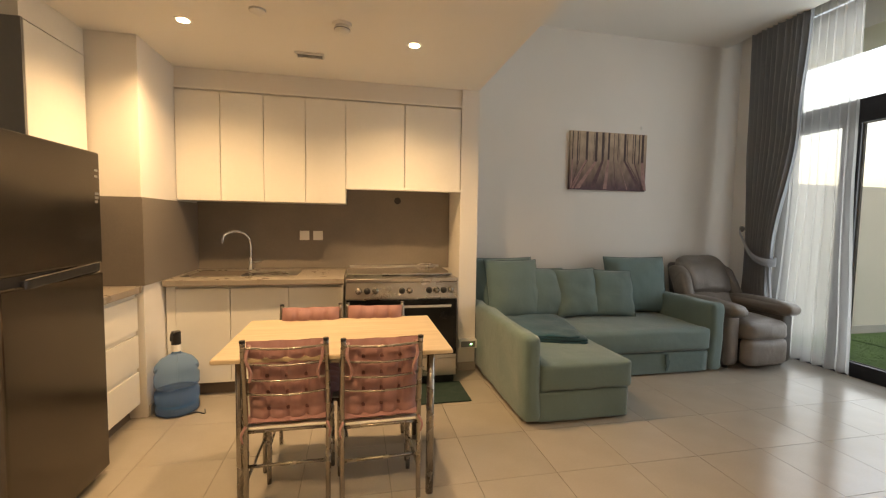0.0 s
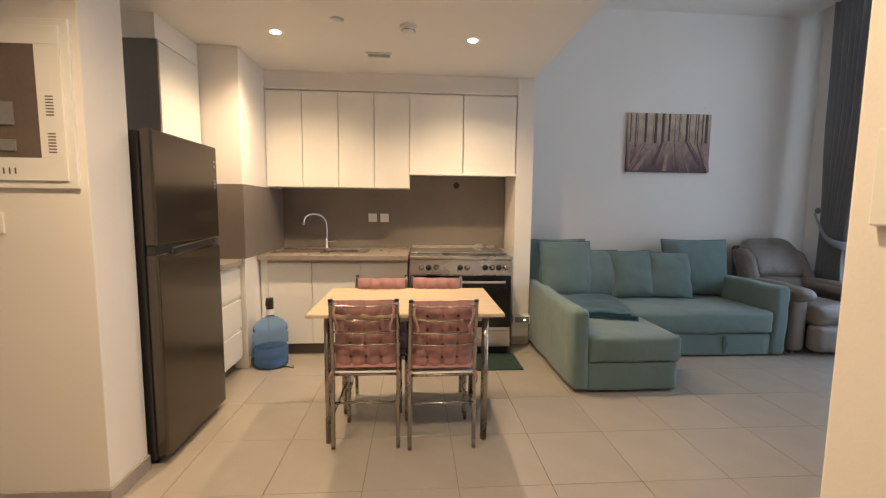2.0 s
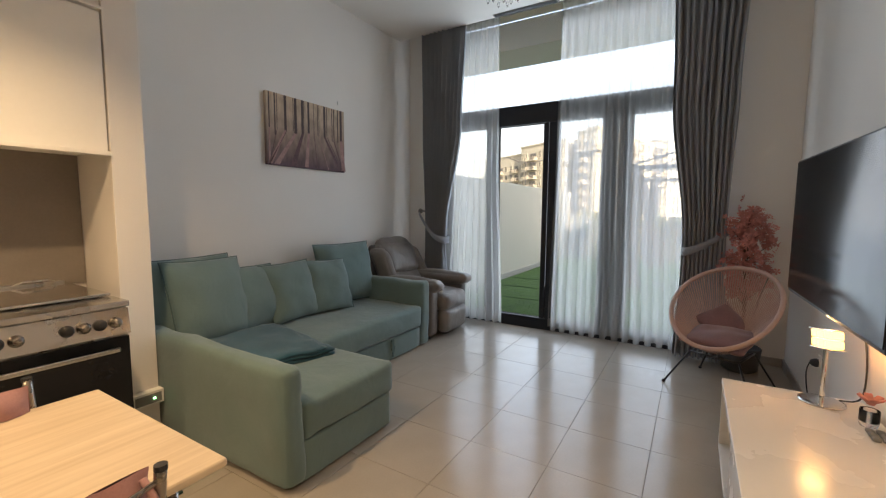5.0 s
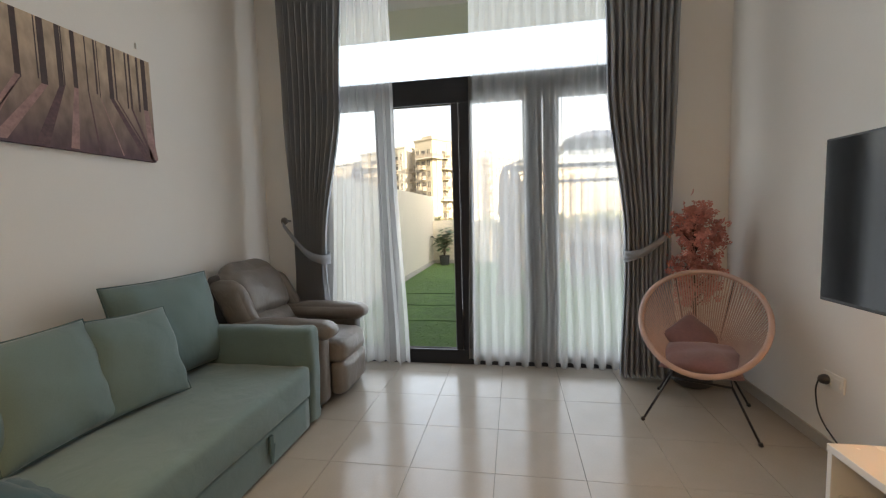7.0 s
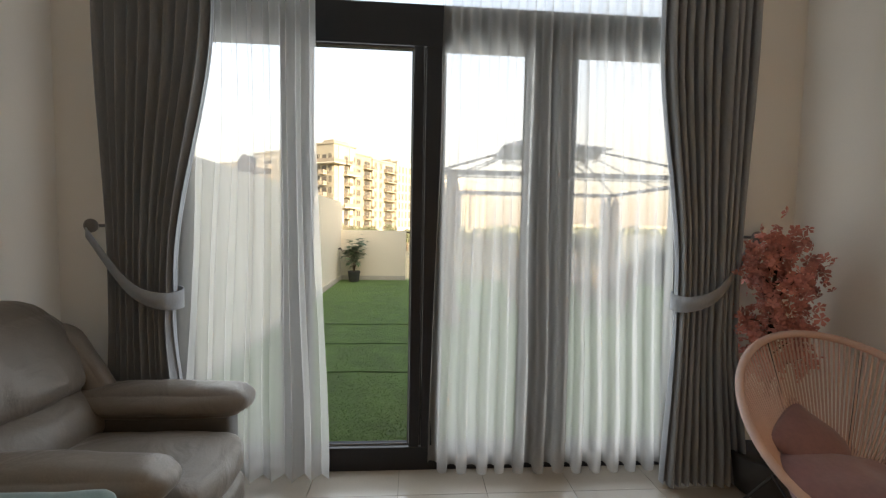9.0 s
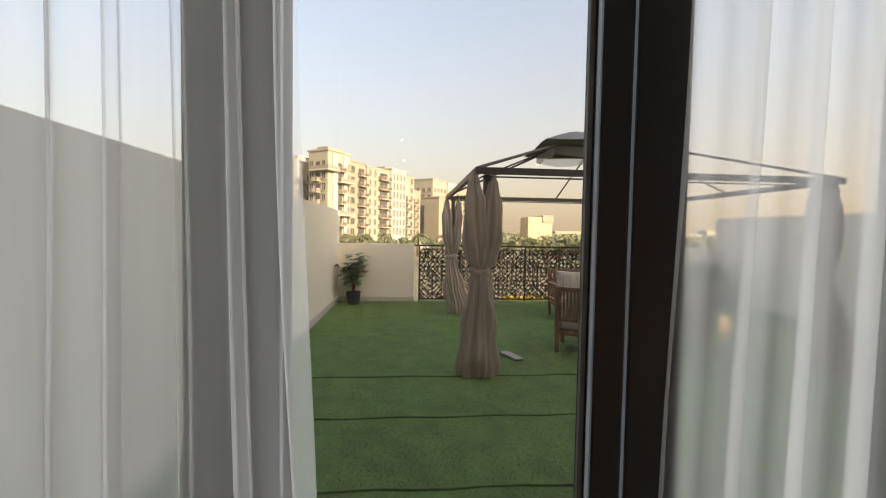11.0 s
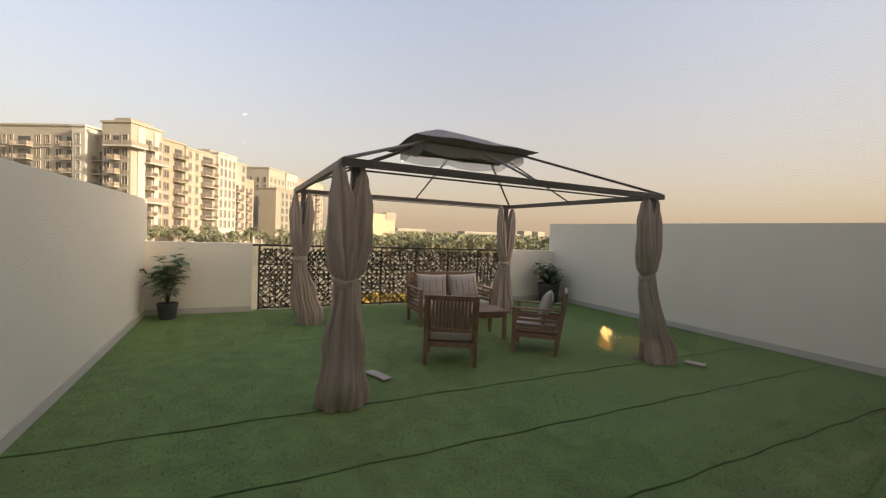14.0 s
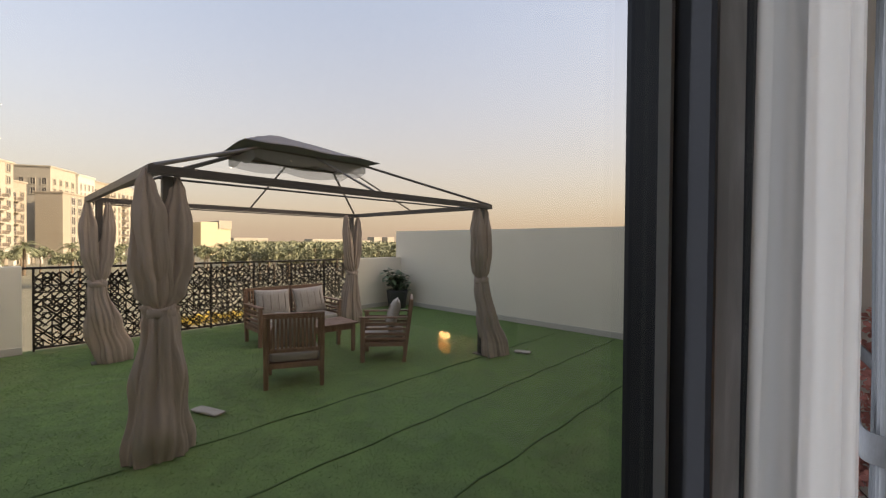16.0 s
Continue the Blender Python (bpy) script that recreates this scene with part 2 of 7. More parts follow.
M_BLDG = mat("cream facade", (0.36, 0.32, 0.25), 0.85, var=0.04, scale=0.15, fine=2, bump=0.0)
M_BLDG_B = mat("tan facade", (0.32, 0.272, 0.205), 0.85, var=0.05, scale=0.15, fine=2, bump=0.0)
M_BWIN = mat("far window glass", (0.10, 0.09, 0.08), 0.25, var=0.2, scale=0.4, bump=0, rand=0.3)
M_BRAIL = mat("balcony rail", (0.27, 0.225, 0.175), 0.6, var=0.1)
M_SAND = mat("sandy ground", (0.20, 0.18, 0.115), 0.95, var=0.15, scale=0.05, fine=0.6)
M_ROAD = mat("asphalt", (0.07, 0.07, 0.07), 0.9, var=0.1, scale=0.3)
# dusty greens, lightened further to put the distant haze into the colour
M_PALM = mat("dusty hazed palm green", (0.165, 0.175, 0.095), 0.8, var=0.25, scale=0.8, fine=8)
M_TREE = mat("dusty hazed tree green", (0.185, 0.19, 0.11), 0.85, var=0.3, scale=0.5, fine=5)
M_TRUNK = mat("palm trunk", (0.16, 0.115, 0.075), 0.95, var=0.2, scale=4)
M_MAT = mat("dark green rubber mat", (0.016, 0.040, 0.034), 0.8, var=0.15, scale=20, fine=200, bump=0.2)
M_WATERB = mat("blue polycarbonate", (0.36, 0.56, 0.86), 0.16, var=0.03, bump=0)
M_WATERB.node_tree.nodes["Principled BSDF"].inputs["Transmission Weight"].default_value = 0.80
M_WATERB.node_tree.nodes["Principled BSDF"].inputs["IOR"].default_value = 1.12
M_WATER = mat("deep blue water", (0.10, 0.27, 0.58), 0.12, var=0.05, bump=0)
M_WATER.node_tree.nodes["Principled BSDF"].inputs["Transmission Weight"].default_value = 0.5
M_WATER.node_tree.nodes["Principled BSDF"].inputs["IOR"].default_value = 1.12
M_CRYSTAL = clear("crystal", (0.97, 0.97, 0.97), rough=0.02, ior=1.3)
M_SPOT = glowing("downlight lens", (1.0, 0.80, 0.56), 10.0)
M_LAMP = glowing("glowing crystal shade", (1.0, 0.43, 0.09), 0.95)
M_LED = glowing("green led", (0.3, 1.0, 0.4), 4.0)
M_PAPER = mat("pale paper", (0.72, 0.71, 0.68), 0.7, var=0.05)


# ---- builders ----
def bm_box(x0, x1, y0, y1, z0, z1, r=0.0, seg=2):
    bm = bmesh.new()
    bmesh.ops.create_cube(bm, size=1)
    for v in bm.verts:
        v.co = ((x0 + x1) / 2 + v.co.x * (x1 - x0), (y0 + y1) / 2 + v.co.y * (y1 - y0), (z0 + z1) / 2 + v.co.z * (z1 - z0))
    if r:
        bmesh.ops.bevel(bm, geom=list(bm.edges), offset=min(r, 0.45 * min(abs(x1 - x0), abs(y1 - y0), abs(z1 - z0))), segments=seg, profile=0.6, affect="EDGES")
    return bm


def bm_join(*bms):
    out = bms[0]
    for b in bms[1:]:
        me = bpy.data.meshes.new("tmp")
        b.to_mesh(me)
        b.free()
        out.from_mesh(me)
        bpy.data.meshes.remove(me)
    return out


def bm_turn(bm, m):
    bmesh.ops.transform(bm, matrix=m, verts=bm.verts)
    return bm


def bm_cyl(x, y, z0, z1, r0, r1=None, n=24):
    bm = bmesh.new()
    bmesh.ops.create_cone(bm, cap_ends=True, segments=n, radius1=r0, radius2=r0 if r1 is None else r1, depth=z1 - z0)
    return bm_turn(bm, Matrix.Translation((x, y, (z0 + z1) / 2)))


def bm_lathe(x, y, profile, n=32):
    """A turned body from (radius, height) pairs."""
    bm = bmesh.new()
    rings = [[bm.verts.new((x + r * math.cos(2 * math.pi * i / n), y + r * math.sin(2 * math.pi * i / n), z)) for i in range(n)] for r, z in profile]
    for a, b in zip(rings, rings[1:]):
        for i in range(n):
            bm.faces.new((a[i], a[(i + 1) % n], b[(i + 1) % n], b[i]))
    bm.faces.new(rings[0][::-1])
    bm.faces.new(rings[-1])
    return bm


def smooth_path(points, steps=6, closed=False):
    pts = [Vector(p) for p in points]
    out, k = [], len(pts)
    for i in range(k if closed else k - 1):
        if closed:
            a, b, c, d = (pts[(i + j) % k] for j in (-1, 0, 1, 2))
        else:
            a, b, c, d = pts[max(i - 1, 0)], pts[i], pts[i + 1], pts[min(i + 2, k - 1)]
        for s in range(steps):
            t = s / steps
            out.append(0.5 * ((2 * b) + (c - a) * t + (2 * a - 5 * b + 4 * c - d) * t * t + (3 * b - a - 3 * c + d) * t ** 3))
    if not closed:
        out.append(pts[-1])
    return out


def bm_tube(points, r, n=8, closed=False, r1=None):
    pts = [Vector(p) for p in points]
    bm, rings, up = bmesh.new(), [], None
    for i, p in enumerate(pts):
        a = pts[i - 1] if (i or closed) else p
        b = pts[(i + 1) % len(pts)] if (i < len(pts) - 1 or closed) else p
        d = (b - a).normalized()
        if up is None:
            up = d.orthogonal().normalized()
        up = (up - d * up.dot(d)).normalized()
        side = d.cross(up)
        rr = r if r1 is None else r + (r1 - r) * i / (len(pts) - 1)
        rings.append([bm.verts.new(p + rr * (math.cos(2 * math.pi * k / n) * up + math.sin(2 * math.pi * k / n) * side)) for k in range(n)])
    pairs = list(zip(rings, rings[1:])) + ([(rings[-1], rings[0])] if closed else [])
    for a, b in pairs:
        for k in range(n):
            bm.faces.new((a[k], a[(k + 1) % n], b[(k + 1) % n], b[k]))
    if not closed:
        bm.faces.new(rings[0][::-1])
        bm.faces.new(rings[-1])
    return bm


def bm_soft(x0, x1, y0, y1, z0, z1, r=0.05, n=10, puff=0.0, rough=0.0, seed=0, lean=(0, 0)):
    """A padded block with rounded edges, sides that swell by puff, and slight unevenness. lean: shift of the top in x and y."""
    bm = bmesh.new()
    bmesh.ops.create_cube(bm, size=2)
    bmesh.ops.subdivide_edges(bm, edges=list(bm.edges), cuts=n, use_grid_fill=True)
    half = Vector(((x1 - x0) / 2, (y1 - y0) / 2, (z1 - z0) / 2))
    mid = Vector(((x0 + x1) / 2, (y0 + y1) / 2, (z0 + z1) / 2))
    rr = min(r, *half)
    for v in bm.verts:
        c = Vector([math.copysign(1 - (1 - abs(a)) ** 1.35, a) for a in v.co])
        p = Vector([a * h for a, h in zip(c, half)])
        inner = Vector([max(-h + rr, min(h - rr, a)) for a, h in zip(p, half)])
        d = p - inner
        if d.length > 1e-9:
            p = inner + d.normalized() * rr * min(1.0, max(abs(a) for a in d) / rr if rr else 1)
        if puff:
            k = [1 - a * a for a in c]
            p += puff * Vector((c.x * k[1] * k[2], c.y * k[0] * k[2], c.z * k[0] * k[1]))
        if rough:
            q = mid + p
            p += rough * noise.noise_vector(q * 6 + Vector((seed, 0, 0))) + 0.5 * rough * noise.noise_vector(q * 15 + Vector((0, seed, 0)))
        s = (p.z + half.z) / (2 * half.z)
        v.co = mid + p + Vector((lean[0] * s, lean[1] * s, 0))
    for f in bm.faces:
        f.smooth = True
    return bm


def bm_pillow(w, h, t, m, seed=0, wr=0.006, n=14, corner=0.06):
    """A filled cushion, w by h, t thick, with drawn-in sides and pointed corners, laid by m (x across, z up, y through)."""
    bm = bmesh.new()
    grids = []
    for side in (1, -1):
        g = []
        for i in range(n + 1):
            row = []
            for j in range(n + 1):
                u, v = 2 * i / n - 1, 2 * j / n - 1
                u, v = math.copysign(1 - (1 - abs(u)) ** 1.3, u), math.copysign(1 - (1 - abs(v)) ** 1.3, v)
                th = t / 2 * ((1 - abs(u) ** 2.6) * (1 - abs(v) ** 2.6)) ** 0.55
                x = w / 2 * u * (1 - corner * (1 - v * v))
                z = h / 2 * v * (1 - corner * (1 - u * u))
                p = Vector((x, side * th, z))
                if th > 0.004:
                    p += wr * noise.noise_vector(Vector((x * 9, side + seed, z * 9)))
                row.append(bm.verts.new(p))
            g.append(row)
        grids.append(g)
    for g, flip in zip(grids, (False, True)):
        for i in range(n):
            for j in range(n):
                q = (g[i][j], g[i + 1][j], g[i + 1][j + 1], g[i][j + 1])
                bm.faces.new(q[::-1] if not flip else q).smooth = True
    bmesh.ops.remove_doubles(bm, verts=bm.verts, dist=0.0008)
    return bm_turn(bm, m)


WORLD_OF = {}


def finish(bm, name, material, soft=None):
    me = bpy.data.meshes.new(name)
    bmesh.ops.recalc_face_normals(bm, faces=bm.faces)
    bm.to_mesh(me)
    bm.free()
    me.materials.append(material)
    if soft is not None:
        for p in me.polygons:
            p.use_smooth = soft
    return me


def thing(name, x, y, z, label, category, group="", kind=""):
    ob = new(name)
    ob.empty_display_size = 0.1
    ob.location = (x, y, z)
    WORLD_OF[ob] = Matrix.Translation((x, y, z))
    return tagged(ob, label, category, group, kind)


def part(name, bm, material, parent, label="", soft=None):
    ob = new(name, finish(bm, name, material, soft))
    ob.parent = parent
    ob.matrix_parent_inverse = WORLD_OF.get(parent, Matrix.Identity(4)).inverted()
    return tagged(ob, label)


def solo(name, bm, material, label, category, group="", kind="", soft=None):
    return tagged(new(name, finish(bm, name, material, soft)), label, category, group, kind)


def structure(name, bm, material, label, category="wall"):
    return tagged(new(name, finish(bm, name, material)), label, category, kind="structure")


def tubes_smooth(bm):
    for f in bm.faces:
        f.smooth = len(f.verts) == 4
    return bm

# ---- structure: the flat ----
LOW, HIGH = 2.52, 3.43
floor = structure("floor", bm_box(-2.6, 4.87, -1.3, 4.77, -0.20, -0.006), M_GROUT, "dark grout bed under the beige floor tiles", "floor")
structure("wall_west", bm_box(-1.80, -1.60, 2.34, 4.77, 0, LOW), M_WALL, "white painted kitchen wall beside the fridge")
structure("wall_kitchen", bm_box(-1.60, 1.335, 4.62, 4.82, 0, LOW), M_WALL, "white painted kitchen wall behind the cabinets")
structure("wall_north", bm_box(1.50, 4.87, 4.77, 4.97, 0, HIGH + 0.3), M_WALL, "white painted living room wall behind the sofa")
structure("column_1", bm_box(1.335, 1.497, 4.18, 4.765, 0, LOW, 0.004), M_WALL, "white painted pier beside the cooker", "pier")
structure("pier_2", bm_box(-1.60, -0.955, 3.645, 4.62, 0, LOW, 0.004), M_WALL, "white painted pier in the kitchen corner", "pier")
structure("wall_entry", bm_box(-2.60, -0.935, 2.08, 2.335, 0, LOW, 0.004), M_WALL, "white painted wall with the consumer unit")
structure("wall_hall", bm_box(-2.80, -2.60, -1.3, 2.335, 0, LOW), M_WALL, "white painted hall wall")
structure("wall_back", bm_box(-2.80, 1.12, -1.5, -1.3, 0, LOW), M_WALL, "white painted wall at the entrance")
structure("wall_hall_side", bm_box(0.945, 1.12, -1.3, 0.58, 0, LOW, 0.004), M_WALL, "white painted hall wall with a light switch")
structure("wall_south", bm_box(0.945, 4.87, 0.58, 0.78, 0, HIGH + 0.3, 0.004), M_WALL, "white painted wall behind the television")
structure("wall_east_1", bm_box(4.87, 5.12, 4.22, 4.97, -0.2, HIGH + 0.3), M_WALL, "white painted wall beside the window")
structure("wall_east_2", bm_box(4.87, 5.12, 0.58, 1.38, -0.2, HIGH + 0.3), M_WALL, "white painted wall beside the window")
structure("ceiling_low", bm_box(-2.8, 1.49, -1.5, 4.82, LOW, LOW + 0.12), M_CEIL, "white painted low ceiling over the kitchen", "ceiling")
structure("ceiling_step", bm_box(1.37, 1.49, 0.58, 4.77, LOW + 0.12, HIGH + 0.3), M_CEIL, "white painted step between the ceilings", "ceiling")
structure("ceiling_high", bm_box(1.49, 4.66, 0.58, 4.77, HIGH, HIGH + 0.12), M_CEIL, "white painted high ceiling over the living room", "ceiling")
structure("ceiling_pocket", bm_box(4.64, 4.87, 0.58, 4.77, HIGH + 0.18, HIGH + 0.30), M_CEIL, "white curtain pocket", "ceiling")
structure("kitchen_bulkhead", bm_box(-0.955, 1.335, 4.20, 4.62, 2.355, LOW), M_WALL, "white painted bulkhead above the wall cabinets", "bulkhead")


def skirting(name, x0, x1, y0, y1):
    structure(name, bm_box(x0, x1, y0, y1, 0, 0.075, 0.003), M_SKIRT, "narrow beige stone skirting", "skirting")


skirting("baseboard_1", 1.50, 4.87, 4.758, 4.77)
skirting("baseboard_2", 0.957, 4.87, 0.78, 0.792)
skirting("baseboard_3", -2.6, -0.935, 2.068, 2.08)
skirting("baseboard_4", -0.935, -0.923, 2.068, 2.335)
skirting("baseboard_5", 1.335, 1.50, 4.168, 4.18)
skirting("baseboard_6", 0.933, 0.945, -1.3, 0.792)
skirting("baseboard_7", 4.858, 4.87, 0.792, 1.38)
skirting("baseboard_8", -0.955, -0.943, 3.66, 3.98)

# splashback slabs
structure("splashback_1", bm_box(-0.950, 1.33, 4.607, 4.619, 0.90, 1.66), M_SPLASH, "grey-brown stone splashback behind sink and cooker", "splashback")
structure("splashback_2", bm_box(-0.954, -0.945, 3.645, 4.606, 0.90, 1.485), M_SPLASH, "grey-brown stone splashback on the pier", "splashback")
structure("splashback_3", bm_box(-1.595, -0.945, 3.634, 3.644, 0.90, 1.485), M_SPLASH, "grey-brown stone splashback on the pier", "splashback")

# ---- window wall ----
WX0, WX1 = 4.87, 4.95
window = tagged(new("window_1"), "tall anthracite aluminium terrace window with a glazed door", "window", kind="structure")
WORLD_OF[window] = Matrix.Identity(4)
for y0, y1 in ((1.38, 1.46), (4.14, 4.22)):
    part("jamb", bm_box(WX0, WX1, y0, y1, 0, HIGH + 0.21, 0.004), M_ALU, window)
part("head_rail", bm_box(WX0, WX1, 1.46, 4.14, 3.56, HIGH + 0.21, 0.004), M_ALU, window)
part("transom", bm_box(WX0, WX1, 1.46, 4.14, 2.305, 2.52, 0.004), M_ALU, window)
part("sill_rail", bm_box(WX0, WX1, 1.46, 4.14, -0.02, 0.128, 0.004), M_ALU, window)
part("mullion", bm_box(WX0, WX1, 3.52, 3.66, 0.128, 2.305, 0.004), M_ALU, window)
part("mullion", bm_box(WX0, WX1, 2.805, 2.905, 0.128, 2.305, 0.004), M_ALU, window)
part("mullion", bm_box(WX0, WX1, 2.08, 2.20, 0.128, 2.305, 0.004), M_ALU, window)
part("leaf_stile", bm_box(WX0 - 0.004, WX1 - 0.015, 2.915, 2.972, 0.130, 2.303, 0.005), M_ALU, window)
part("leaf_stile", bm_box(WX0 - 0.004, WX1 - 0.015, 3.505, 3.517, 0.130, 2.303, 0.003), M_ALU, window)
part("leaf_stile", bm_box(WX0 - 0.004, WX1 - 0.015, 2.21, 2.36, 0.130, 2.303, 0.005), M_ALU, window)
part("leaf_groove", bm_box(WX0 + 0.02, WX1 - 0.01, 2.905, 2.915, 0.130, 2.303), M_BLACK, window)
PANES = [(3.66, 4.14, 0.128, 2.305), (2.972, 3.505, 0.130, 2.303), (2.36, 2.805, 0.128, 2.305), (1.46, 2.08, 0.128, 2.305), (1.46, 4.14, 2.52, 3.56)]
for y0, y1, z0, z1 in PANES:
    p = part("pane", bm_box(4.906, 4.910, y0 - 0.004, y1 + 0.004, z0 - 0.004, z1 + 0.004), M_GLASS, window, "clear window pane")
    p.visible_shadow = False
for y0, y1, z0, z1 in PANES[:4]:
    part("gasket", bm_join(bm_box(4.896, 4.905, y0, y0 + 0.009, z0, z1), bm_box(4.896, 4.905, y1 - 0.009, y1, z0, z1), bm_box(4.896, 4.905, y0 + 0.009, y1 - 0.009, z0, z0 + 0.009), bm_box(4.896, 4.905, y0 + 0.009, y1 - 0.009, z1 - 0.009, z1)), M_GASKET, window)


# ---- curtains ----
def along(keys, z):
    for (za, a), (zb, b) in zip(keys, keys[1:]):
        if z >= zb:
            s = (za - z) / (za - zb) if za != zb else 0
            s = s * s * (3 - 2 * s)
            return a + (b - a) * max(0, min(1, s))
    return keys[-1][1]


def bm_drape(x, inner, outer, amp, folds, top, bottom, seed, rows=60, per=12, wave=0.0, flare=0.0):
    """Hanging cloth: y runs from inner(z) to outer(z), folded to and fro about x; amp(z) is the depth of the folds."""
    bm = bmesh.new()
    cols = folds * per
    rnd = random.Random(seed)
    ph = [rnd.uniform(-0.5, 0.5) for _ in range(folds + 2)]
    am = [rnd.uniform(0.55, 1.25) for _ in range(folds + 2)]
    grid = []
    for j in range(rows + 1):
        z = top + (bottom - top) * j / rows
        yi, yo, a = along(inner, z), along(outer, z), along(amp, z)
        row = []
        for i in range(cols + 1):
            u = i / cols
            k = u * folds
            b = int(k)
            s = k - b
            h = am[b] * (1 - s) + am[b + 1] * s
            w = ph[b] * (1 - s) + ph[b + 1] * s
            drift = 0.25 * noise.noise(Vector((u * 5, z * 0.9, seed)))
            ang = 2 * math.pi * (k + 0.22 * w + drift)
            y = yi + (yo - yi) * u + 0.35 * abs(yo - yi) / folds * math.sin(2 * ang) * 0.35
            zz = z + (wave * math.sin(ang) if j == rows else 0)
            row.append(bm.verts.new((x + a * h * math.sin(ang) + flare * math.exp(-1.5 * k), y, zz)))
        grid.append(row)
    for r0, r1 in zip(grid, grid[1:]):
        for i in range(cols):
            bm.faces.new((r0[i], r0[i + 1], r1[i + 1], r1[i])).smooth = True
    return bm


def curtain(label, x, inner, outer, amp, folds, seed, tie, hook):
    c = thing("curtain", x, outer[0][1], 0.02, label, "curtain", "grey window curtains")
    part("cloth", bm_drape(x, inner, outer, amp, folds, HIGH + 0.12, 0.02, seed, per=14), M_CURT, c)
    yi, yo, z = tie
    loop = smooth_path([(x + 0.07, (yi + yo) / 2, z + 0.02), (x + 0.06, yi, z - 0.01), (x - 0.07, yi + 0.02 * (1 if yo > yi else -1), z - 0.01), (x - 0.085, (yi + yo) / 2, z + 0.06), hook], 8)
    bm = bmesh.new()
    lines = []
    for i, p in enumerate(loop):
        s = i / (len(loop) - 1)
        h = 0.055 * (1 - s) + 0.022 * s
        lines.append((bm.verts.new(p + Vector((0, 0, h))), bm.verts.new(p - Vector((0, 0, h)))))
    for (a, b), (d, e) in zip(lines, lines[1:]):
        bm.faces.new((a, b, e, d)).smooth = True
    band = part("tieback", bm, M_CURT, c, "grey cloth tieback band")
    sol = band.modifiers.new("thickness", "SOLIDIFY")
    sol.thickness = 0.006
    return c


curtain("grey cloth curtain tied back beside the recliner", 4.665, [(3.6, 3.84), (2.4, 3.90), (1.05, 4.09), (0.9, 4.10), (0.02, 4.02)], [(3.6, 4.44), (2.4, 4.42), (1.05, 4.38), (0.9, 4.38), (0.02, 4.42)], [(3.6, 0.045), (2.0, 0.045), (1.02, 0.035), (0.9, 0.035), (0.02, 0.05)], 10, 3, (4.085, 4.40, 1.0), (4.72, 4.52, 1.30))
curtain("grey cloth curtain tied back beside the blossom tree", 4.665, [(3.6, 1.77), (2.4, 1.74), (1.05, 1.60), (0.9, 1.60), (0.02, 1.63)], [(3.6, 1.20), (2.4, 1.24), (1.05, 1.27), (0.9, 1.27), (0.02, 1.18)], [(3.6, 0.045), (2.0, 0.045), (1.02, 0.035), (0.9, 0.035), (0.02, 0.05)], 10, 8, (1.59, 1.25, 1.0), (4.80, 1.10, 1.27))
for y, s in ((4.53, 1), (1.09, -1)):
    h = thing("curtain_hook", 4.87, y, 1.33, "round bronze curtain holdback on the wall", "curtain hook", "curtain hooks")
    part("rod", bm_turn(bm_cyl(0, 0, 0, 0.10, 0.008, n=12), Matrix.Translation((4.87, y, 1.33)) @ Matrix.Rotation(radians(-90), 4, "Y")), M_LEATH_D, h)
    part("knob", bm_turn(bm_lathe(0, 0, [(0.012, 0), (0.032, 0.006), (0.034, 0.016), (0.02, 0.024)], 20), Matrix.Translation((4.775, y, 1.33)) @ Matrix.Rotation(radians(-90), 4, "Y")), M_LEATH, h, soft=True)


def sheer(label, inner, outer, folds, seed, flare=0.0, x=4.758):
    c = thing("sheer_curtain", 4.77, outer[0][1], 0.05, label, "curtain", "white sheer curtains")
    a = [(3.6, 0.022), (1.5, 0.028), (0.02, 0.038)]
    part("cloth", bm_drape(x, inner, outer, a, folds, HIGH + 0.12, 0.038, seed, rows=40, per=12, wave=0.012, flare=flare), M_SHEER, c)
    part("hem", bm_drape(x - 0.004, inner, outer, a, folds, 0.14, 0.041, seed, rows=3, per=12, wave=0.012, flare=flare), M_SHEER, c, "doubled white hem")
    return c


sheer("white sheer voile curtain hanging over the side light", [(3.6, 3.48), (2.0, 3.46), (0.06, 3.39)], [(3.6, 4.05), (2.0, 4.08), (0.06, 4.20)], 8, 21)
sheer("white sheer voile curtain hanging over the fixed panes", [(3.6, 2.80), (2.0, 2.82), (0.06, 2.86)], [(3.6, 1.60), (2.0, 1.58), (0.06, 1.50)], 13, 33, 0.055, 4.795)
rail = thing("curtain_rail", 4.74, 2.8, 3.58, "white double curtain track in the ceiling pocket", "curtain rail")
part("track", bm_box(4.65, 4.68, 0.82, 4.74, HIGH + 0.12, HIGH + 0.18, 0.003), M_WHITEP, rail)
part("track", bm_box(4.76, 4.79, 0.82, 4.74, HIGH + 0.12, HIGH + 0.18, 0.003), M_WHITEP, rail)

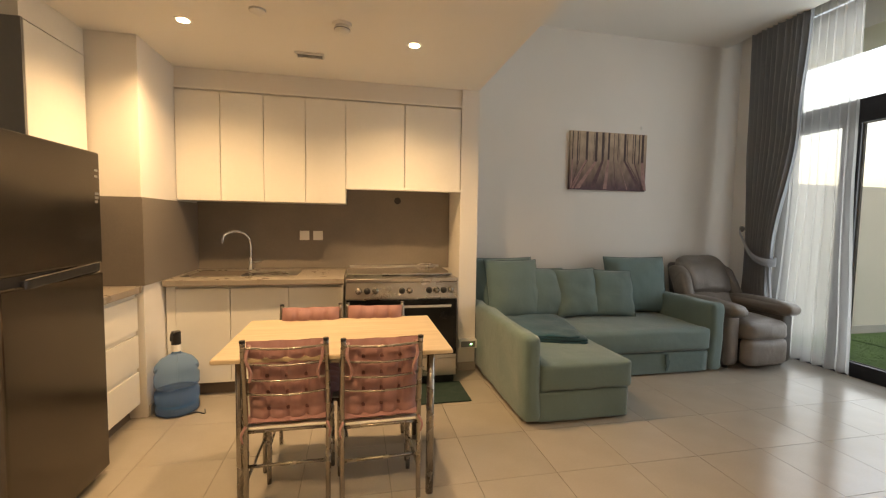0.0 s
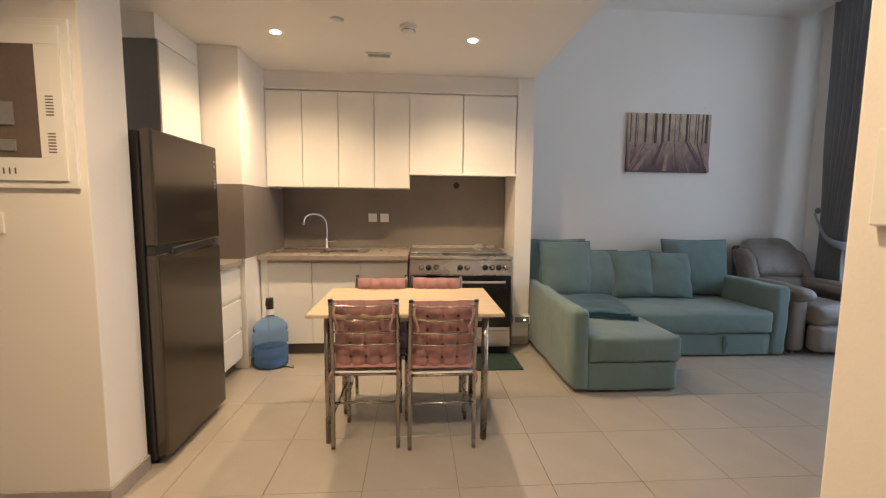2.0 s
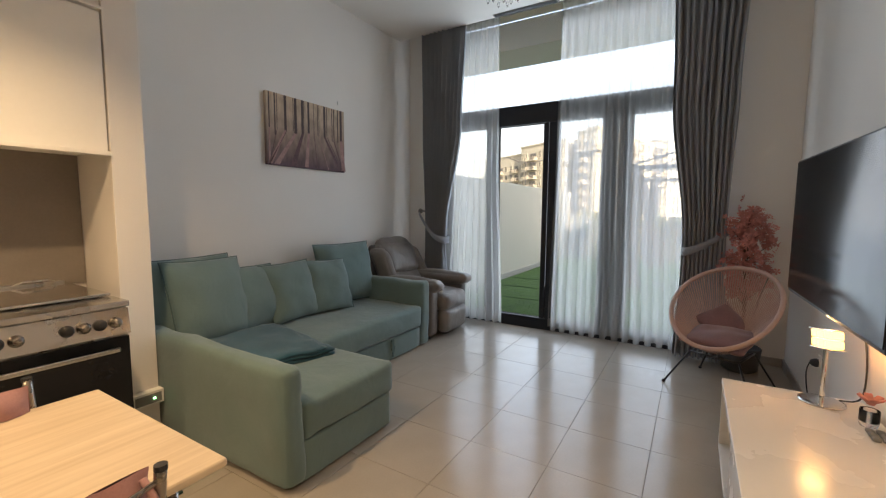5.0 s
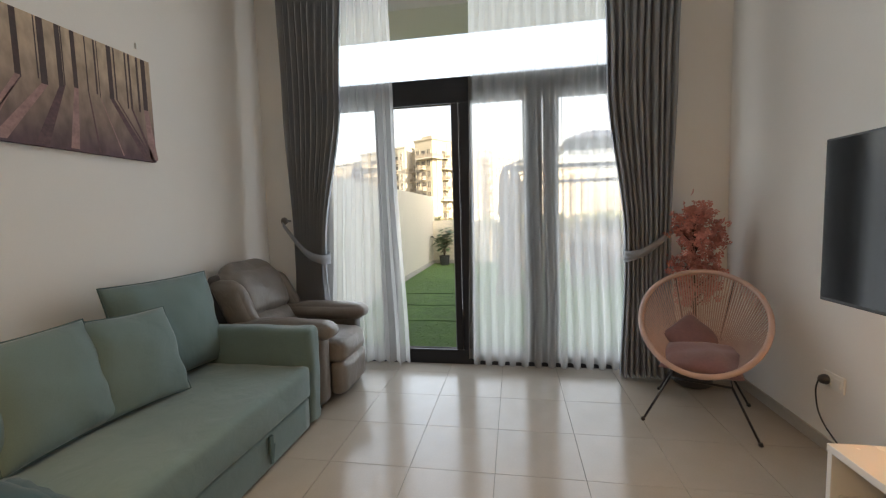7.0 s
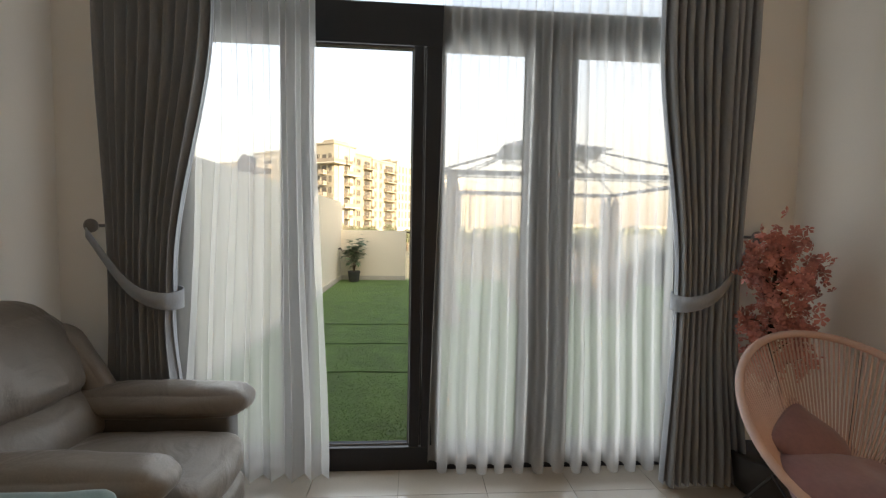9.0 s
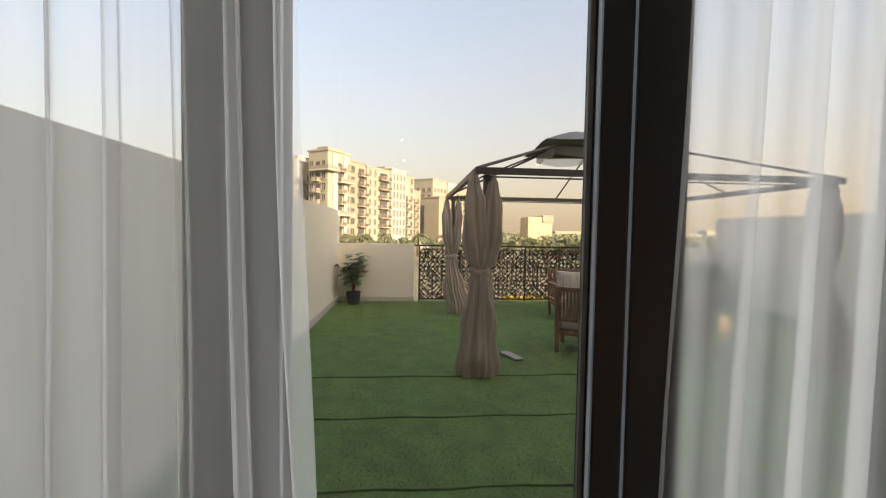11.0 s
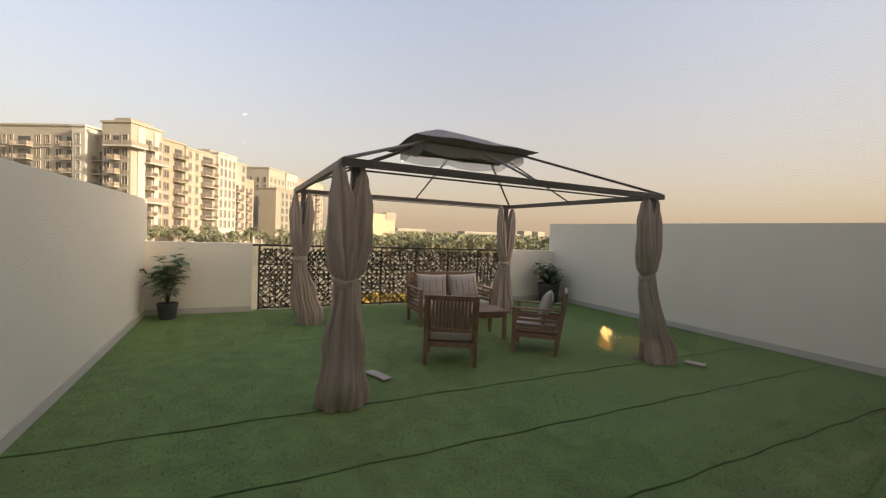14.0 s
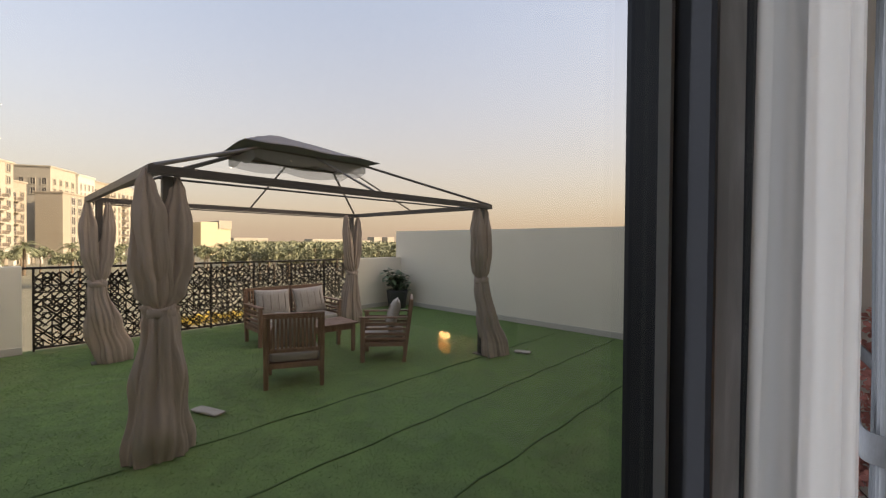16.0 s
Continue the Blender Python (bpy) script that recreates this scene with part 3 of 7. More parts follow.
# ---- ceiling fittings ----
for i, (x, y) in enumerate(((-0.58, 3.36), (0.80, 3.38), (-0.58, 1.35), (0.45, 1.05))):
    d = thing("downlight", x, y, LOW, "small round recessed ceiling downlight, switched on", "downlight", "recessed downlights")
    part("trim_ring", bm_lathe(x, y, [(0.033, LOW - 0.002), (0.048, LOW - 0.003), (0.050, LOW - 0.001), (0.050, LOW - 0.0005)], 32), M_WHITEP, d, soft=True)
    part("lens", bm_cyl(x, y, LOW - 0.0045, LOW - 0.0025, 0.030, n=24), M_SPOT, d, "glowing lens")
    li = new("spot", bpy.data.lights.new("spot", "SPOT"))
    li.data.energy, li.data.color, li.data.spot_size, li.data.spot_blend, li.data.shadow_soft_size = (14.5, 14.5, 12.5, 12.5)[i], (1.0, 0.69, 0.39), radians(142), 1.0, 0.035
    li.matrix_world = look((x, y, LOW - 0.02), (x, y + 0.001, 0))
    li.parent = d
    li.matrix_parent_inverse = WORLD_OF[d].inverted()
det = thing("smoke_detector", 0.34, 3.19, LOW, "white round smoke detector on the ceiling", "smoke detector")
part("base", bm_cyl(0.34, 3.19, LOW - 0.014, LOW, 0.055, 0.058, 28), M_WHITEP, det)
part("sensor_head", bm_lathe(0.34, 3.19, [(0.036, LOW - 0.050), (0.044, LOW - 0.044), (0.046, LOW - 0.030), (0.040, LOW - 0.0142)], 28), M_WHITEP, det, soft=True)
part("slot_ring", bm_cyl(0.34, 3.19, LOW - 0.036, LOW - 0.032, 0.0475, n=28), M_CABSIDE, det)
solo("ceiling_plate", bm_lathe(-0.12, 3.13, [(0.03, LOW - 0.012), (0.042, LOW - 0.010), (0.045, LOW)], 28), M_WHITEP, "small white round blanking plate on the ceiling", "ceiling plate", soft=True)
v = thing("ceiling_vent", 0.10, 3.72, LOW, "small white slotted ceiling air vent", "air vent")
part("frame", bm_join(bm_box(0.0, 0.20, 3.67, 3.685, LOW - 0.012, LOW, 0.002), bm_box(0.0, 0.20, 3.755, 3.77, LOW - 0.012, LOW, 0.002), bm_box(0.0, 0.015, 3.685, 3.755, LOW - 0.012, LOW), bm_box(0.185, 0.20, 3.685, 3.755, LOW - 0.012, LOW)), M_WHITEP, v)
part("backing", bm_box(0.015, 0.185, 3.685, 3.755, LOW - 0.004, LOW - 0.001), M_BLACK, v)
for k in range(3):
    part("slat", bm_turn(bm_box(-0.085, 0.085, -0.008, 0.008, -0.001, 0.001), Matrix.Translation((0.10, 3.70 + 0.022 * k, LOW - 0.008)) @ Matrix.Rotation(0.6, 4, "X")), M_WHITEP, v)
g = thing("air_grille", 4.62, 3.13, HIGH, "long dark linear air conditioning grille in the ceiling", "air grille")
part("frame", bm_box(4.585, 4.655, 2.78, 3.48, HIGH - 0.008, HIGH, 0.002), M_GASKET, g)
for k in range(3):
    part("slat", bm_box(4.595 + 0.02 * k, 4.605 + 0.02 * k, 2.80, 3.46, HIGH - 0.014, HIGH - 0.008), M_BLACK, g)
ch = thing("chandelier", 3.98, 3.10, HIGH, "small clear crystal ceiling light, switched off", "chandelier")
part("plate", bm_cyl(3.98, 3.10, HIGH - 0.03, HIGH, 0.16, n=36), M_CHROME, ch)
for k in range(22):
    a, rr = k * 2.4, 0.02 + 0.135 * math.sqrt((k + 0.5) / 22)
    zz = HIGH - 0.03 - 0.06 - 0.07 * random.random()
    x, y = 3.98 + rr * math.cos(a), 3.10 + rr * math.sin(a)
    part("crystal", bm_join(bm_lathe(x, y, [(0.003, zz - 0.045), (0.016, zz - 0.02), (0.012, zz), (0.002, zz + 0.008)], 6), bm_cyl(x, y, zz + 0.0, HIGH - 0.03, 0.0012, n=5)), M_CRYSTAL, ch)

# ---- kitchen ----
def wall_cabinet(x0, x1, z0, z1, doors, label):
    c = thing("wall_cabinet", (x0 + x1) / 2, 4.62, z0, label, "cabinet", "kitchen wall cabinets")
    part("body", bm_box(x0, x1, 4.205, 4.617, z0, z1, 0.001), M_CAB, c)
    w = (x1 - x0) / doors
    for k in range(doors):
        part("door", bm_box(x0 + k * w + 0.0025, x0 + (k + 1) * w - 0.0025, 4.183, 4.203, z0 - 0.004, z1 - 0.012, 0.002), M_CAB, c)


for k in range(4):
    wall_cabinet(-0.953 + 0.3225 * k, -0.953 + 0.3225 * (k + 1), 1.50, 2.355, 1, "tall handleless matt white kitchen wall cabinet")
for k in range(2):
    wall_cabinet(0.337 + 0.498 * k, 0.337 + 0.498 * (k + 1) - 0.004, 1.645, 2.355, 1, "short handleless matt white wall cabinet above the cooker")
solo("cabinet_rail", bm_box(0.337, 1.333, 4.16, 4.203, 1.618, 1.640, 0.002), M_CAB, "white lower trim of the short wall cabinets", "trim")
solo("cornice", bm_box(-0.953, 1.333, 4.170, 4.203, 2.357, 2.372, 0.002), M_CAB, "thin white cornice above the wall cabinets", "trim")
c = thing("wall_cabinet", -1.42, 3.39, 1.50, "white wall cabinet with a grey side above the counter", "cabinet", "kitchen wall cabinets")
part("body", bm_box(-1.598, -1.262, 3.145, 3.632, 1.50, 2.36, 0.001), M_CAB, c)
part("side_panel", bm_box(-1.598, -1.242, 3.128, 3.144, 1.495, 2.36, 0.001), M_CABSIDE, c, "grey side panel")
part("door", bm_box(-1.260, -1.242, 3.147, 3.630, 1.496, 2.352, 0.002), M_CAB, c)
solo("filler_panel", bm_box(-1.598, -1.25, 3.128, 3.644, 2.362, LOW, 0.001), M_CAB, "white filler panel above the cabinet", "panel")


def base_unit(x0, x1, y0, label, doors):
    c = thing("base_cabinet", (x0 + x1) / 2, 4.3, 0, label, "cabinet", "kitchen base cabinets")
    part("body", bm_box(x0, x1, y0 + 0.022, 4.604, 0.10, 0.852, 0.001), M_CAB, c)
    part("plinth", bm_box(x0, x1, y0 + 0.06, y0 + 0.075, 0, 0.099), M_KICK, c, "brown plinth")
    w = (x1 - x0) / doors
    for k in range(doors):
        part("door", bm_box(x0 + k * w + 0.002, x0 + (k + 1) * w - 0.002, y0, y0 + 0.02, 0.105, 0.828, 0.002), M_CAB, c)


structure("trim_1", bm_box(-0.945, -0.885, 3.94, 3.96, 0.1, 0.85, 0.001), M_CAB, "white filler strip beside the sink cabinet", "trim")
base_unit(-0.885, -0.51, 3.94, "handleless white base cabinet beside the pier", 1)
base_unit(-0.51, -0.09, 3.94, "handleless white base cabinet under the sink", 1)
base_unit(-0.09, 0.325, 3.94, "handleless white base cabinet beside the cooker", 1)
solo("worktop", bm_box(-0.944, 0.330, 3.875, 4.605, 0.856, 0.898, 0.004), M_TOP, "taupe stone kitchen worktop with a sink", "worktop")
c = thing("drawer_unit", -1.3, 3.33, 0, "white three-drawer kitchen unit beside the fridge", "cabinet", "kitchen base cabinets")
part("body", bm_box(-1.58, -1.012, 3.03, 3.632, 0.10, 0.852, 0.001), M_CAB, c)
part("plinth", bm_box(-1.07, -1.055, 3.03, 3.632, 0, 0.099), M_KICK, c)
for z0, z1 in ((0.105, 0.335), (0.352, 0.585), (0.602, 0.835)):
    part("drawer", bm_join(bm_box(-1.010, -0.990, 3.033, 3.629, z0, z1 - 0.012, 0.002), bm_box(-1.010, -1.004, 3.033, 3.629, z1 - 0.012, z1 + 0.012)), M_CAB, c, "white drawer front with a recessed grip")
solo("side_worktop", bm_box(-1.595, -0.962, 3.02, 3.632, 0.856, 0.898, 0.004), M_TOP, "taupe stone worktop on the drawer unit", "worktop")

# sink and tap
s = thing("sink", -0.52, 4.28, 0.898, "stainless steel inset sink with a draining board", "sink")
part("rim", bm_join(bm_box(-0.90, -0.05, 4.06, 4.09, 0.8985, 0.905, 0.002), bm_box(-0.90, -0.05, 4.47, 4.50, 0.8985, 0.905, 0.002), bm_box(-0.90, -0.87, 4.09, 4.47, 0.8985, 0.905, 0.002), bm_box(-0.08, -0.05, 4.09, 4.47, 0.8985, 0.905, 0.002), bm_box(-0.47, -0.44, 4.09, 4.47, 0.8985, 0.905, 0.002)), M_STEEL, s)
# flat sheet, no hollow: the bowl's inner shade is put into its dark colour
part("bowl", bm_box(-0.87, -0.47, 4.09, 4.47, 0.8985, 0.9000), M_KICK, s, "flat dark sheet painting the bowl's shade")
part("drainer", bm_join(bm_box(-0.44, -0.08, 4.09, 4.47, 0.8985, 0.9010), *[bm_box(-0.41 + 0.044 * k, -0.395 + 0.044 * k, 4.12, 4.44, 0.9010, 0.9025, 0.0005) for k in range(7)]), M_STEEL, s, "ribbed steel draining board")
t = thing("tap", -0.50, 4.53, 0.898, "chrome swan-neck kitchen mixer tap", "tap")
part("base", bm_lathe(-0.50, 4.53, [(0.028, 0.8985), (0.028, 0.906), (0.020, 0.912), (0.019, 1.0), (0.014, 1.01)], 20), M_CHROME, t, soft=True)
part("spout", tubes_smooth(bm_tube(smooth_path([(-0.50, 4.53, 1.0), (-0.50, 4.53, 1.14), (-0.53, 4.505, 1.215), (-0.60, 4.455, 1.245), (-0.67, 4.40, 1.215), (-0.69, 4.385, 1.14)], 8), 0.011, 12)), M_CHROME, t)
part("lever", bm_turn(bm_cyl(0, 0, 0, 0.085, 0.007, 0.006, 10), Matrix.Translation((-0.485, 4.525, 0.965)) @ Matrix.Rotation(radians(82), 4, "Y")), M_CHROME, t)


def socket_plate(name, x, y, z, face, w, h, label, category, gang=1):
    """A wall plate; face says which way it looks."""
    s = thing(name, x, y, z, label, category, "white wall plates")
    turn = {"-y": 0, "+x": 90, "-x": -90, "+y": 180}[face]
    m = Matrix.Translation((x, y, z)) @ Matrix.Rotation(radians(turn), 4, "Z")
    part("plate", bm_turn(bm_box(-w / 2, w / 2, -0.010, 0, -h / 2, h / 2, 0.003), m), M_WHITEP, s)
    for k in range(gang):
        cx = (k - (gang - 1) / 2) * w / gang * 0.9
        part("rocker", bm_turn(bm_box(cx - 0.022, cx + 0.022, -0.014, -0.010, -h * 0.28, h * 0.28, 0.002), m), M_WHITEP, s)
    return s


socket_plate("wall_socket", -0.045, 4.606, 1.21, "-y", 0.086, 0.086, "white wall socket plate on the splashback", "socket")
socket_plate("wall_socket", 0.075, 4.606, 1.21, "-y", 0.086, 0.086, "white wall socket plate on the splashback", "socket")
solo("pipe_hole", bm_turn(bm_cyl(0, 0, 0, 0.006, 0.032, n=24), Matrix.Translation((0.815, 4.606, 1.55)) @ Matrix.Rotation(radians(90), 4, "X")), M_BLACK, "round dark pipe opening in the splashback", "pipe opening")

# cooker
k = thing("cooker", 0.79, 4.2, 0, "freestanding stainless steel cooker with a black glass oven", "cooker")
X0, X1, YF = 0.345, 1.245, 3.86
part("body", bm_box(X0, X1, YF + 0.02, 4.60, 0.08, 0.868, 0.003), M_STEEL, k)
part("foot_panel", bm_box(X0 + 0.01, X1 - 0.01, YF + 0.05, YF + 0.07, 0.0, 0.079), M_BLACK, k)
part("hob", bm_box(X0 - 0.002, X1 + 0.002, YF - 0.012, 4.60, 0.869, 0.898, 0.006), M_STEEL, k, "steel hob with a rounded lip")
part("lid", bm_box(X0 + 0.01, X1 - 0.01, 4.02, 4.58, 0.905, 0.917, 0.003), M_CHROME, k, "closed pale glass hob lid")
part("lid_rail", bm_join(bm_box(X0 + 0.02, X1 - 0.02, 4.585, 4.60, 0.899, 0.93, 0.003), bm_tube([(X1 - 0.24, 4.57, 0.928), (X1 - 0.20, 4.56, 0.945), (X1 - 0.10, 4.56, 0.945), (X1 - 0.06, 4.57, 0.928)], 0.005, 8)), M_STEEL, k)
part("control_panel", bm_turn(bm_box(X0, X1, -0.008, 0.01, -0.063, 0.063, 0.003), Matrix.Translation((0, YF + 0.0, 0.80)) @ Matrix.Rotation(radians(-8), 4, "X")), M_STEEL, k)
for i, x in enumerate((0.10, 0.165, 0.23, 0.44, 0.50, 0.66, 0.72, 0.78, 0.84)):
    part("knob", bm_turn(bm_lathe(0, 0, [(0.026, 0), (0.026, 0.006), (0.020, 0.010), (0.018, 0.030), (0.014, 0.033)], 18), Matrix.Translation((X0 + x, YF - 0.010, 0.80)) @ Matrix.Rotation(radians(82), 4, "X")), M_BLACK if i % 2 else M_TUBE, k, soft=True)
part("oven_door", bm_box(X0 + 0.004, X1 - 0.004, YF - 0.005, YF + 0.018, 0.235, 0.725, 0.004), M_BLACKGLASS, k, "black glass oven door")
part("door_trim", bm_box(X0 + 0.004, X1 - 0.004, YF - 0.008, YF - 0.0055, 0.235, 0.262, 0.001), M_STEEL, k)
part("oven_handle", bm_join(bm_box(X0 + 0.06, X1 - 0.06, YF - 0.055, YF - 0.035, 0.665, 0.688, 0.006), bm_box(X0 + 0.08, X0 + 0.10, YF - 0.036, YF - 0.0055, 0.668, 0.685), bm_box(X1 - 0.10, X1 - 0.08, YF - 0.036, YF - 0.0055, 0.668, 0.685)), M_CHROME, k, "chrome bar handle")
part("pan_drawer", bm_box(X0 + 0.004, X1 - 0.004, YF - 0.002, YF + 0.018, 0.085, 0.228, 0.003), M_STEEL, k)
solo("floor_mat", bm_box(0.44, 1.285, 3.515, 3.905, 0.001, 0.010, 0.004), M_MAT, "dark green rubber mat in front of the cooker", "mat")
b = thing("wall_box", 1.41, 4.16, 0.25, "pale surface-mounted wall box with a green light", "wall box")
part("case", bm_box(1.335, 1.500, 4.125, 4.179, 0.215, 0.295, 0.005), M_WHITEP, b)
part("front_plate", bm_box(1.35, 1.485, 4.121, 4.1245, 0.228, 0.282, 0.002), M_GASKET, b)
part("led", bm_box(1.44, 1.452, 4.118, 4.1205, 0.252, 0.258), M_LED, b, "small green light")

# fridge
f = thing("fridge", -1.2, 2.66, 0, "tall dark steel two-door fridge freezer", "fridge")
FY0, FY1, FX = 2.352, 2.992, -0.845
part("body", bm_box(-1.52, FX - 0.062, FY0 + 0.004, FY1 - 0.004, 0.03, 1.665, 0.006), M_BLACK, f, "black cabinet sides")
part("freezer_door", bm_box(FX - 0.058, FX, FY0, FY1, 1.115, 1.672, 0.012, 3), M_FRIDGE, f)
part("fridge_door", bm_box(FX - 0.058, FX, FY0, FY1, 0.045, 1.075, 0.012, 3), M_FRIDGE, f)
part("handle_recess", bm_box(FX - 0.052, FX - 0.012, FY0 + 0.005, FY1 - 0.005, 1.0755, 1.1145), M_BLACK, f)
part("handle_lip", bm_turn(bm_soft(-0.010, 0.006, -0.22, 0.27, -0.020, 0.020, 0.006, 6), Matrix.Translation((FX - 0.003, FY1 - 0.30, 1.088)) @ Matrix.Rotation(radians(3), 4, "X")), M_BLACK, f, "black grip strip")
part("handle_edge", bm_turn(bm_box(-0.004, 0.009, -0.22, 0.27, 0.0205, 0.0245, 0.001), Matrix.Translation((FX - 0.003, FY1 - 0.30, 1.088)) @ Matrix.Rotation(radians(3), 4, "X")), M_CHROME, f, "bright metal edge of the grip")
for z, w in ((1.575, 0.10), (1.545, 0.09), (1.46, 0.11), (1.44, 0.10), (1.42, 0.08)):
    part("sticker_bar", bm_box(FX + 0.0005, FX + 0.0012, FY1 - 0.05, FY1 - 0.05 + w * 0.3, z, z + 0.012), M_GASKET, f)
for y in (FY0 + 0.06, FY1 - 0.06):
    part("foot", bm_cyl(FX - 0.1, y, 0, 0.035, 0.02, n=14), M_BLACK, f)

# water bottle with pump
w = thing("water_bottle", -0.80, 3.72, 0, "large blue plastic water bottle, half full, with a pump", "water bottle")
prof = [(0.115, 0.001), (0.132, 0.012), (0.135, 0.05), (0.126, 0.065), (0.126, 0.075), (0.136, 0.09), (0.136, 0.155), (0.124, 0.17), (0.124, 0.185), (0.137, 0.20), (0.137, 0.265), (0.126, 0.28), (0.126, 0.29), (0.136, 0.305), (0.130, 0.335), (0.10, 0.375), (0.05, 0.405), (0.028, 0.415), (0.028, 0.44)]
part("bottle", bm_lathe(-0.80, 3.72, prof, 36), M_WATERB, w, soft=True)
part("water", bm_lathe(-0.80, 3.72, [(0.118, 0.008), (0.128, 0.02), (0.128, 0.165)], 36), M_WATER, w, soft=True)
part("collar", bm_cyl(-0.80, 3.72, 0.43, 0.475, 0.034, 0.030, 20), M_WHITEP, w)
part("pump", bm_join(bm_cyl(-0.80, 3.72, 0.4755, 0.565, 0.030, 0.029, 20), bm_tube(smooth_path([(-0.80, 3.70, 0.55), (-0.80, 3.66, 0.57), (-0.80, 3.64, 0.545), (-0.80, 3.64, 0.52)], 5), 0.008, 8)), M_BLACK, w, "black pump head with a spout")
solo("floor_cable", tubes_smooth(bm_tube(smooth_path([(-0.70, 3.62, 0.012), (-0.66, 3.66, 0.006), (-0.60, 3.63, 0.006), (-0.62, 3.70, 0.006)], 6), 0.004, 6)), M_BLACK, "thin black cable end on the floor", "cable")

# consumer unit and switches in the hall
u = thing("consumer_unit", -1.40, 2.07, 1.4, "beige consumer unit cover with vents and an open window", "consumer unit")
U0, U1, V0, V1 = -1.85, -0.965, 1.375, 2.03
part("frame", bm_join(bm_box(U0, U1, 2.066, 2.0795, V0, V1, 0.003)), M_WHITEP, u)
for box in ((U0 + 0.03, U1 - 0.03, V0 + 0.03, V0 + 0.12), (U0 + 0.03, U1 - 0.03, V1 - 0.10, V1 - 0.03), (U1 - 0.125, U1 - 0.03, V0 + 0.12, V1 - 0.10), (U0 + 0.03, U0 + 0.125, V0 + 0.12, V1 - 0.10)):
    part("cover_strip", bm_box(box[0], box[1], 2.058, 2.0655, box[2], box[3], 0.002), M_WHITEP, u)
part("window", bm_box(U0 + 0.125, U1 - 0.125, 2.060, 2.0655, V0 + 0.12, V1 - 0.10), M_KICK, u, "dark viewing window")
for a, b2, zz, hh in ((-1.42, 0.10, 1.60, 0.16), (-1.24, 0.12, 1.62, 0.09), (-1.55, 0.10, 1.56, 0.10), (-1.35, 0.34, 1.52, 0.045), (-1.62, 0.12, 1.72, 0.13)):
    part("breaker", bm_box(a - b2 / 2, a + b2 / 2, 2.054, 2.0595, zz, zz + hh, 0.003), M_WHITEP if hh > 0.1 else M_GASKET, u)
for q in range(14):
    part("vent_slot", bm_box(U1 - 0.095, U1 - 0.065, 2.0572, 2.0578, V0 + 0.14 + 0.012 * q + (0.06 if q > 6 else 0), V0 + 0.145 + 0.012 * q + (0.06 if q > 6 else 0)), M_KICK, u)
for q in range(24):
    part("vent_slot", bm_box(U0 + 0.15 + 0.022 * q, U0 + 0.156 + 0.022 * q, 2.0572, 2.0578, V0 + 0.055, V0 + 0.08), M_KICK, u)
socket_plate("light_switch", -1.31, 2.079, 1.235, "-y", 0.086, 0.086, "white light switch below the consumer unit", "light switch")
socket_plate("light_switch", -1.44, 2.079, 1.235, "-y", 0.086, 0.086, "white light switch below the consumer unit", "light switch")
socket_plate("thermostat", 0.944, 0.685, 1.353, "-x", 0.125, 0.115, "white wall control plate at the hall corner", "wall control")

# ---- dining set ----
d = thing("dining_table", 0.35, 2.79, 0, "light wood dining table with steel tube legs", "table")
part("tabletop", bm_box(-0.18, 0.875, 2.435, 3.155, 0.732, 0.755, 0.010, 3), M_TABLE, d)
for y in (2.52, 3.05):
    part("apron", bm_box(-0.065, 0.765, y, y + 0.02, 0.69, 0.731), M_TUBE, d)
for x in (-0.085, 0.785):
    for y in (2.53, 3.06):
        part("leg", tubes_smooth(bm_cyl(x, y, 0, 0.731, 0.019, n=16)), M_TUBE, d)


